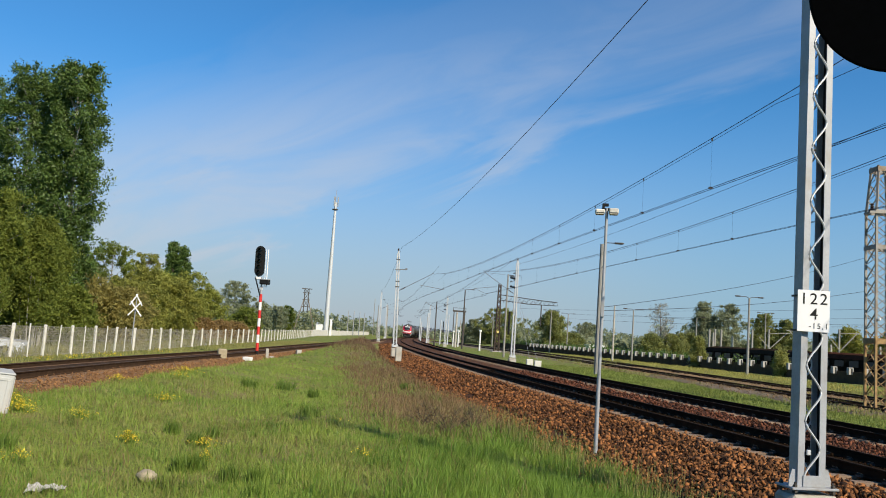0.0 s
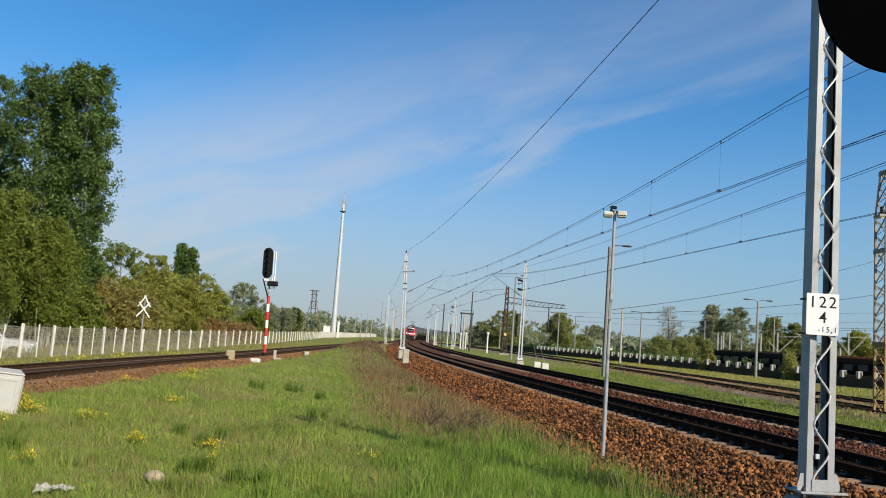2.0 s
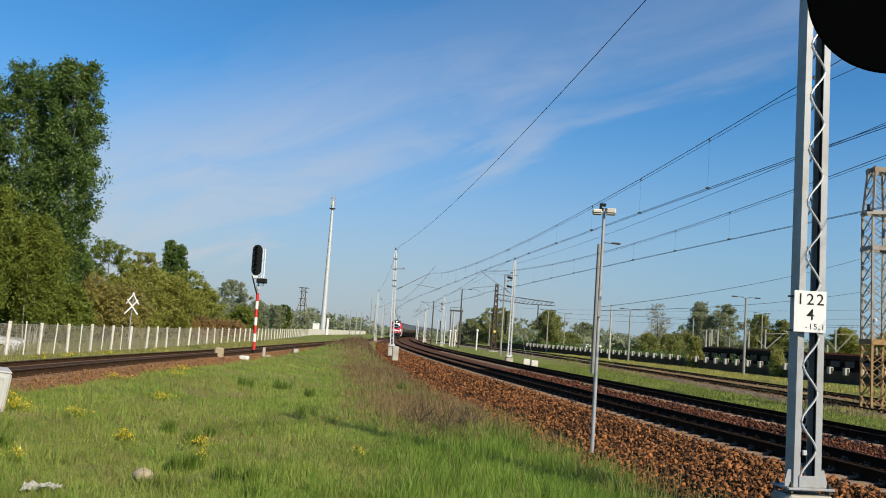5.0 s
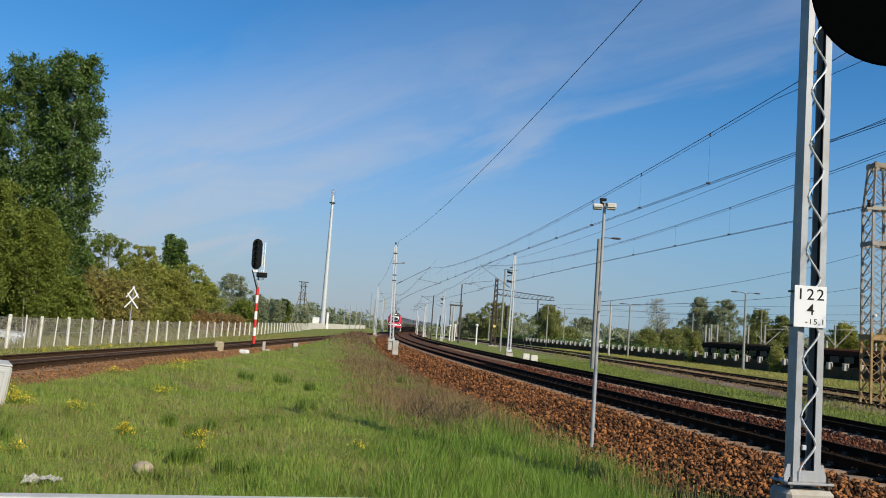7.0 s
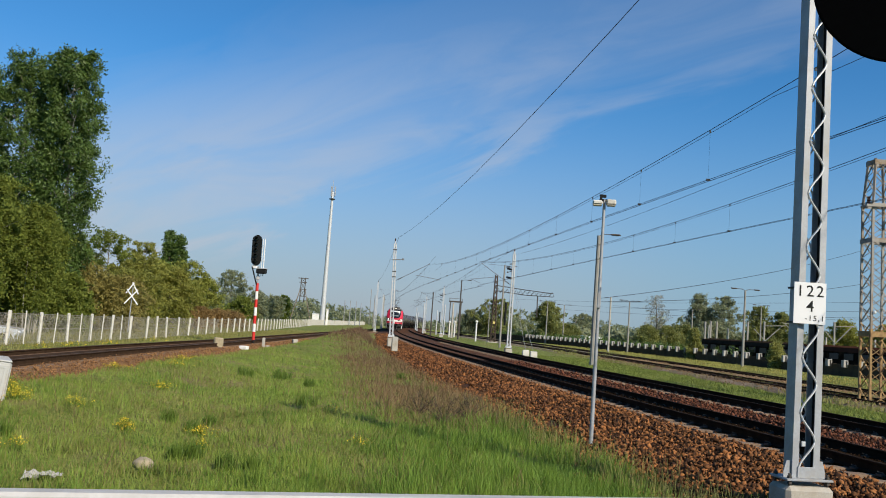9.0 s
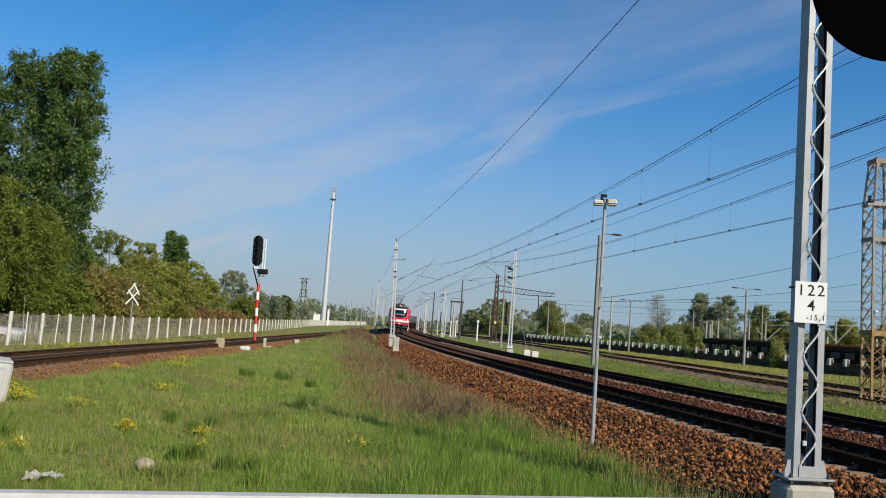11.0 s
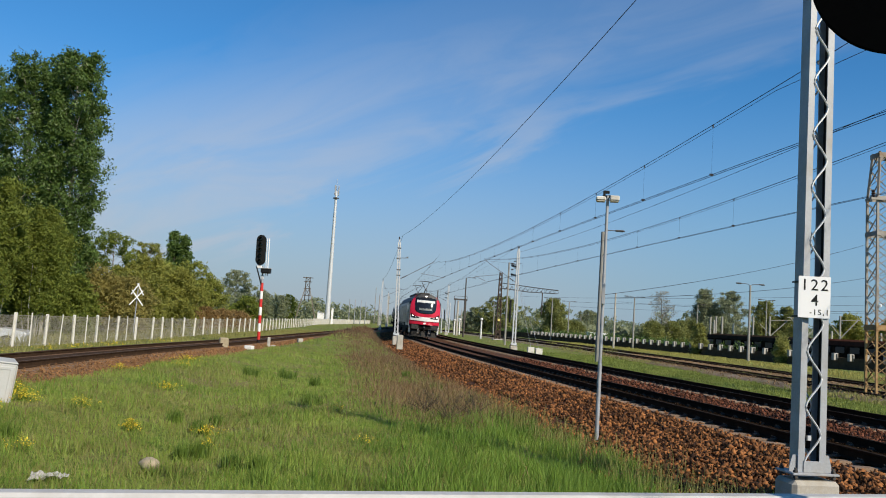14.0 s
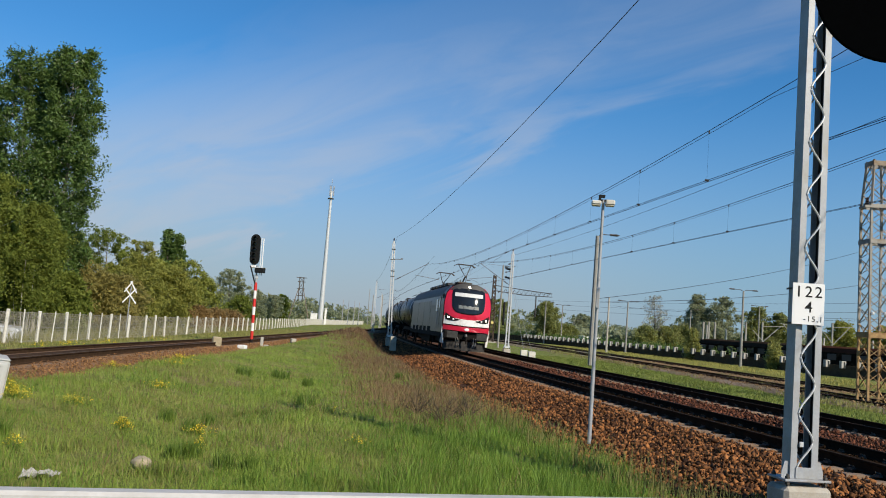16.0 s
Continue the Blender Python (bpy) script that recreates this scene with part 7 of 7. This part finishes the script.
def tufts():
    """Dense dark tussocks and tall stalks at the ballast's edge."""
    rng = np.random.default_rng(77)
    xy, hh = [], []
    spots = [(-3.66, 12.5, 0.09), (-3.5, 12.7, 0.08), (-2.82, 12.1, 0.14), (-2.21, 11.2, 0.16), (-5.15, 29, 0.35), (-3.18, 21.6, 0.3), (-4.2, 15.2, 0.12)]
    for i in range(16):
        y = 11.5 + 22 * rng.uniform() ** 1.4
        spots.append((rng.uniform(-0.52, 0.16) * y, y, rng.uniform(0.08, 0.2) * (0.7 + y / 30)))
    for x, y, r in spots:
        if x - float(c1(y)) > -4.0 or x - float(c0(y)) < 3.0:
            continue
        n = 150
        a, q = rng.uniform(0, 6.28, n), r * np.sqrt(rng.uniform(0, 1, n))
        xy.append(np.stack([x + q * np.cos(a), y + q * np.sin(a)], 1)); hh.append(rng.uniform(0.16, 0.36, n) * (0.8 + r))
    xy, hh = np.concatenate(xy), np.concatenate(hh)
    v, f = blades(xy, hh, rng.uniform(0.004, 0.008, len(xy)) * (1 + (xy[:, 1] - 10) / 24), rng, 0.5)
    tagged(new("grass_tussocks", quick_mesh("grass_tussocks", v, f, TUSSOCK)), "dark green grass tussocks scattered in the meadow", "grass", kind="stuff")
    n = 1500
    y = 9.6 + 15 * rng.uniform(0, 1, n) ** 1.6
    u = -3.45 - rng.uniform(0, 1, n) ** 0.6 * 1.4
    xy = np.stack([c1(y) + u, y], 1)
    v, f = blades(xy, rng.uniform(0.25, 0.62, n), rng.uniform(0.003, 0.0055, n), rng, 0.45)
    tagged(new("grass_stalks", quick_mesh("grass_stalks", v, f, SEDGE)), "tall thin grass stalks leaning over the ballast edge", "grass", kind="stuff")


TUSSOCK = grass_mat("grass_dark", (0.064, 0.113, 0.016), (0.178, 0.27, 0.041))
tufts()

PETAL = mat("yellow_petal", (0.58, 0.42, 0.012), (0.74, 0.58, 0.03), 0.6, 0, 5, 40, 0, vary=0.5, island=True)


def flower_clump(x, y, n, spread, h, seed):
    rng = np.random.default_rng(seed)
    z = gz(x, y)
    t = thing("flower_clump", Matrix.Translation((x, y, z)), "clump of small yellow meadow flowers on green stems", "wild flowers", "flower clumps")
    g = Geo()
    pv, pf = [], []
    for i in range(2 * n):
        a, r = rng.uniform(0, 6.28), abs(rng.normal()) * 0.62 * spread
        px, py, pz = r * math.cos(a), r * math.sin(a) * 0.8, h * rng.uniform(0.35, 1.15) * (1.1 - 0.35 * r / spread)
        g.tube([(px * 0.6, py * 0.6, 0), (px, py, pz)], 0.0025, 3)
        s = rng.uniform(0.004, 0.0095) * (0.85 + y / 32)
        for j in range(4):
            q = np.array([px, py, pz]) + rng.normal(size=3) * 0.022
            tilt = rng.normal(size=2) * 0.5
            k = len(pv)
            for b in range(5):
                an = 6.283 * b / 5
                pv.append((q[0] + s * math.cos(an), q[1] + s * math.sin(an), q[2] + s * (tilt[0] * math.cos(an) + tilt[1] * math.sin(an))))
            pf.append((k, k + 1, k + 2)); pf.append((k, k + 2, k + 3)); pf.append((k, k + 3, k + 4))
    part("foliage", g, LUSH, t)
    ob = new("blossoms", quick_mesh("blossoms", pv, pf, PETAL))
    ob.parent = t


for i, (x, y, n, s) in enumerate(((-7.45, 15.5, 60, 0.28), (-5.12, 14.5, 50, 0.17), (-3.95, 14.9, 45, 0.30), (-6.4, 20.4, 40, 0.36), (-6.4, 15.6, 34, 0.35), (-8.7, 29.5, 60, 0.6), (-9.3, 21.2, 45, 0.4), (-1.3, 15.5, 12, 0.2), (-3.5, 13.3, 24, 0.15), (-8.9, 24.0, 40, 0.45), (-8.0, 16.4, 40, 0.3), (-8.0, 26.5, 24, 0.5), (-5.5, 11.5, 18, 0.3), (-14.2, 33.5, 30, 0.7), (-14.3, 37.5, 24, 0.7), (-13.9, 30.5, 26, 0.6), (-14.8, 45, 16, 0.9), (-2.4, 20, 14, 0.3), (-7.2, 13.9, 22, 0.3), (-13.9, 26.5, 20, 0.8))):
    flower_clump(x, y, n, s, 0.17 if y < 25 else 0.20, 100 + i)


def dry_shrub(x, y, h, seed):
    rnd = random.Random(seed)
    g = Geo()
    for i in range(24):
        a, k = rnd.uniform(0, 6.28), rnd.uniform(0.15, 1.0)
        tip = Vector((k * math.cos(a) * h * 1.15, k * math.sin(a) * h * 0.8, h * rnd.uniform(0.4, 1.15) * (1.1 - 0.5 * k)))
        pts = [tip * f + Vector((rnd.uniform(-.03, .03), rnd.uniform(-.03, .03), 0.06 * math.sin(3.14 * f))) for f in (0, 0.35, 0.7, 1)]
        g.tube(pts, [0.007, 0.006, 0.004, 0.002], 3)
        for j in range(4):
            o = pts[2]
            g.tube([o, o + Vector((rnd.uniform(-.14, .14), rnd.uniform(-.14, .14), rnd.uniform(0.02, .2)))], [0.004, 0.002], 3)
    solid("dry_shrub", g, mat("dead_twigs", (0.06, 0.045, 0.026), (0.15, 0.11, 0.065), 0.9, 0, 4, 30, 0), "leafless brown shrub at the edge of the ballast", "shrub").matrix_basis = Matrix.Translation((x, y, gz(x, y)))


dry_shrub(0.25, 20.0, 0.80, 5)
dry_shrub(-0.35, 21.2, 0.55, 6)
dry_shrub(0.85, 20.9, 0.66, 7)


# ---- loose ballast ----
def bed_z(u):
    return np.interp(u, [-4.8, -4.0, -3.4, -2.3, -1.75, -1.25, 1.4, 2.15, 2.9, 5.6, 6.2, 7.4], [-0.69, -0.66, -0.60, -0.36, -0.245, -0.25, -0.265, -0.30, -0.23, -0.25, -0.30, -0.60])


def stones(name, label, material, zones, seed, fn=None, height=None):
    """Angular stones strewn over the ballast: zones of (u0, u1, y0, y1, per square metre, size)."""
    rng = np.random.default_rng(seed)
    knob = np.array([(1, 0, 0), (0, 1, 0), (-1, 0, 0), (0, -1, 0), (0, 0, 1), (0, 0, -1)], float)
    cf = np.array([(0, 1, 4), (1, 2, 4), (2, 3, 4), (3, 0, 4), (1, 0, 5), (2, 1, 5), (3, 2, 5), (0, 3, 5)])
    V, F, o = [], [], 0
    for u0, u1, y0, y1, dens, size in zones:
        n = int(dens * (u1 - u0) * (y1 - y0))
        y = rng.uniform(y0, y1, n)
        u = rng.uniform(u0, u1, n)
        u = np.where(u < -3.2, u + 0.4 * soft(u, y, 1.3), u)
        s = size * (0.5 + 1.05 * rng.uniform(0, 1, (n, 1, 1)) ** 1.6) * np.stack([np.ones(n), rng.uniform(0.45, 0.95, n), rng.uniform(0.28, 0.7, n)], 1)[:, None, :]
        v = (knob[None] + rng.uniform(-0.48, 0.48, (n, 6, 3))) * s * 0.66
        q = rng.normal(size=(n, 4)); q /= np.linalg.norm(q, axis=1, keepdims=True)
        w_, x_, y_, z_ = q.T
        Rm = np.stack([np.stack([1 - 2 * (y_**2 + z_**2), 2 * (x_*y_ - z_*w_), 2 * (x_*z_ + y_*w_)], 1), np.stack([2 * (x_*y_ + z_*w_), 1 - 2 * (x_**2 + z_**2), 2 * (y_*z_ - x_*w_)], 1), np.stack([2 * (x_*z_ - y_*w_), 2 * (y_*z_ + x_*w_), 1 - 2 * (x_**2 + y_**2)], 1)], 1)
        v = np.einsum("nij,nkj->nki", Rm, v)
        line = fn or c1
        sl = line(y + 0.5) - line(y - 0.5)
        k = np.sqrt(1 + sl * sl)
        p = np.stack([line(y) + u / k, y - u * sl / k, (height or bed_z)(u) - (dip(y) if fn is c0 else 0.0) + 0.010 + rng.uniform(-0.035, 0.065, n)], 1)
        V.append((v + p[:, None, :]).reshape(-1, 3))
        F.append((cf[None] + 6 * np.arange(n)[:, None, None]).reshape(-1, 3) + o)
        o += 6 * n
    tagged(new(name, quick_mesh(name, np.concatenate(V), np.concatenate(F), material)), label, "ballast", kind="stuff")


stones("ballast_stones", "loose angular rust-brown ballast stones on the shoulder", STONE, [(-4.5, -1.31, 9.5, 18, 580, 0.074), (-4.5, -1.31, 18, 30, 420, 0.074), (-4.3, -1.36, 30, 66, 140, 0.092), (-4.0, -1.4, 66, 125, 45, 0.135), (-1.36, -1.0, 9.5, 40, 70, 0.075)], 41)
stones("track_ballast", "dusty brown ballast stones between the tracks", STONE_DULL, [(1.3, 3.05, 11, 26, 240, 0.068), (1.3, 3.05, 26, 50, 100, 0.085)], 42)
stones("dark_ballast", "near-black stones between the rails", BLACK_BALLAST, [(-0.64, 0.64, 10, 32, 140, 0.055)], 44)


def branch_z(u):
    return np.interp(u, [-2.2, -1.6, -1.2, 0.92, 1.3, 1.6, 2.5], [-0.50, -0.24, -0.20, -0.192, -0.195, -0.27, -0.50])


BRANCH_STONE = mat("branch_ballast_stone", (0.13, 0.062, 0.025), (0.38, 0.190, 0.072), 0.9, 0, 4, 50, 0.2, vary=0.75, island=True)
stones("branch_ballast_stones", "loose brown stones beside the branch track", BRANCH_STONE, [(1.28, 2.7, 15, 28, 300, 0.046), (0.95, 1.28, 15, 40, 110, 0.038), (1.28, 2.7, 28, 70, 150, 0.062)], 43, c0, branch_z)


def siding_z(u):
    return np.interp(u, [-1.8, -1.3, -0.4, 1.6, 3.6], [-0.58, -0.27, -0.235, -0.27, -0.275])


SIDING_STONE = mat("pale_dusty_stone", (0.14, 0.088, 0.050), (0.41, 0.275, 0.160), 0.95, 0, 4, 50, 0.2, vary=0.6, island=True, spec=0.1)
stones("siding_stones", "pale dusty stones of the siding", SIDING_STONE, [(-1.65, -0.85, 28, 80, 60, 0.065), (0.85, 3.5, 28, 80, 50, 0.07)], 46, c3, siding_z)


def yard_hedge():
    """Low green growth on the bank behind the yard wall."""
    rng = np.random.default_rng(9)
    cs, rs = [], []
    for y in np.arange(104, 215, 0.8):
        for j in range(3):
            cs.append((float(wall_line(y)) + rng.uniform(2.5, 9), y + rng.normal() * 0.5, rng.uniform(-0.3, 1.0))); rs.append(rng.uniform(0.6, 1.1))
    v, f = leaf_cloud(cs, rs, 60, 0.18, rng)
    tagged(new("hedge", quick_mesh("hedge", v, f, LEAF_DARK)), "low green scrub on the bank behind the yard wall", "scrub", kind="stuff")


yard_hedge()
motions()
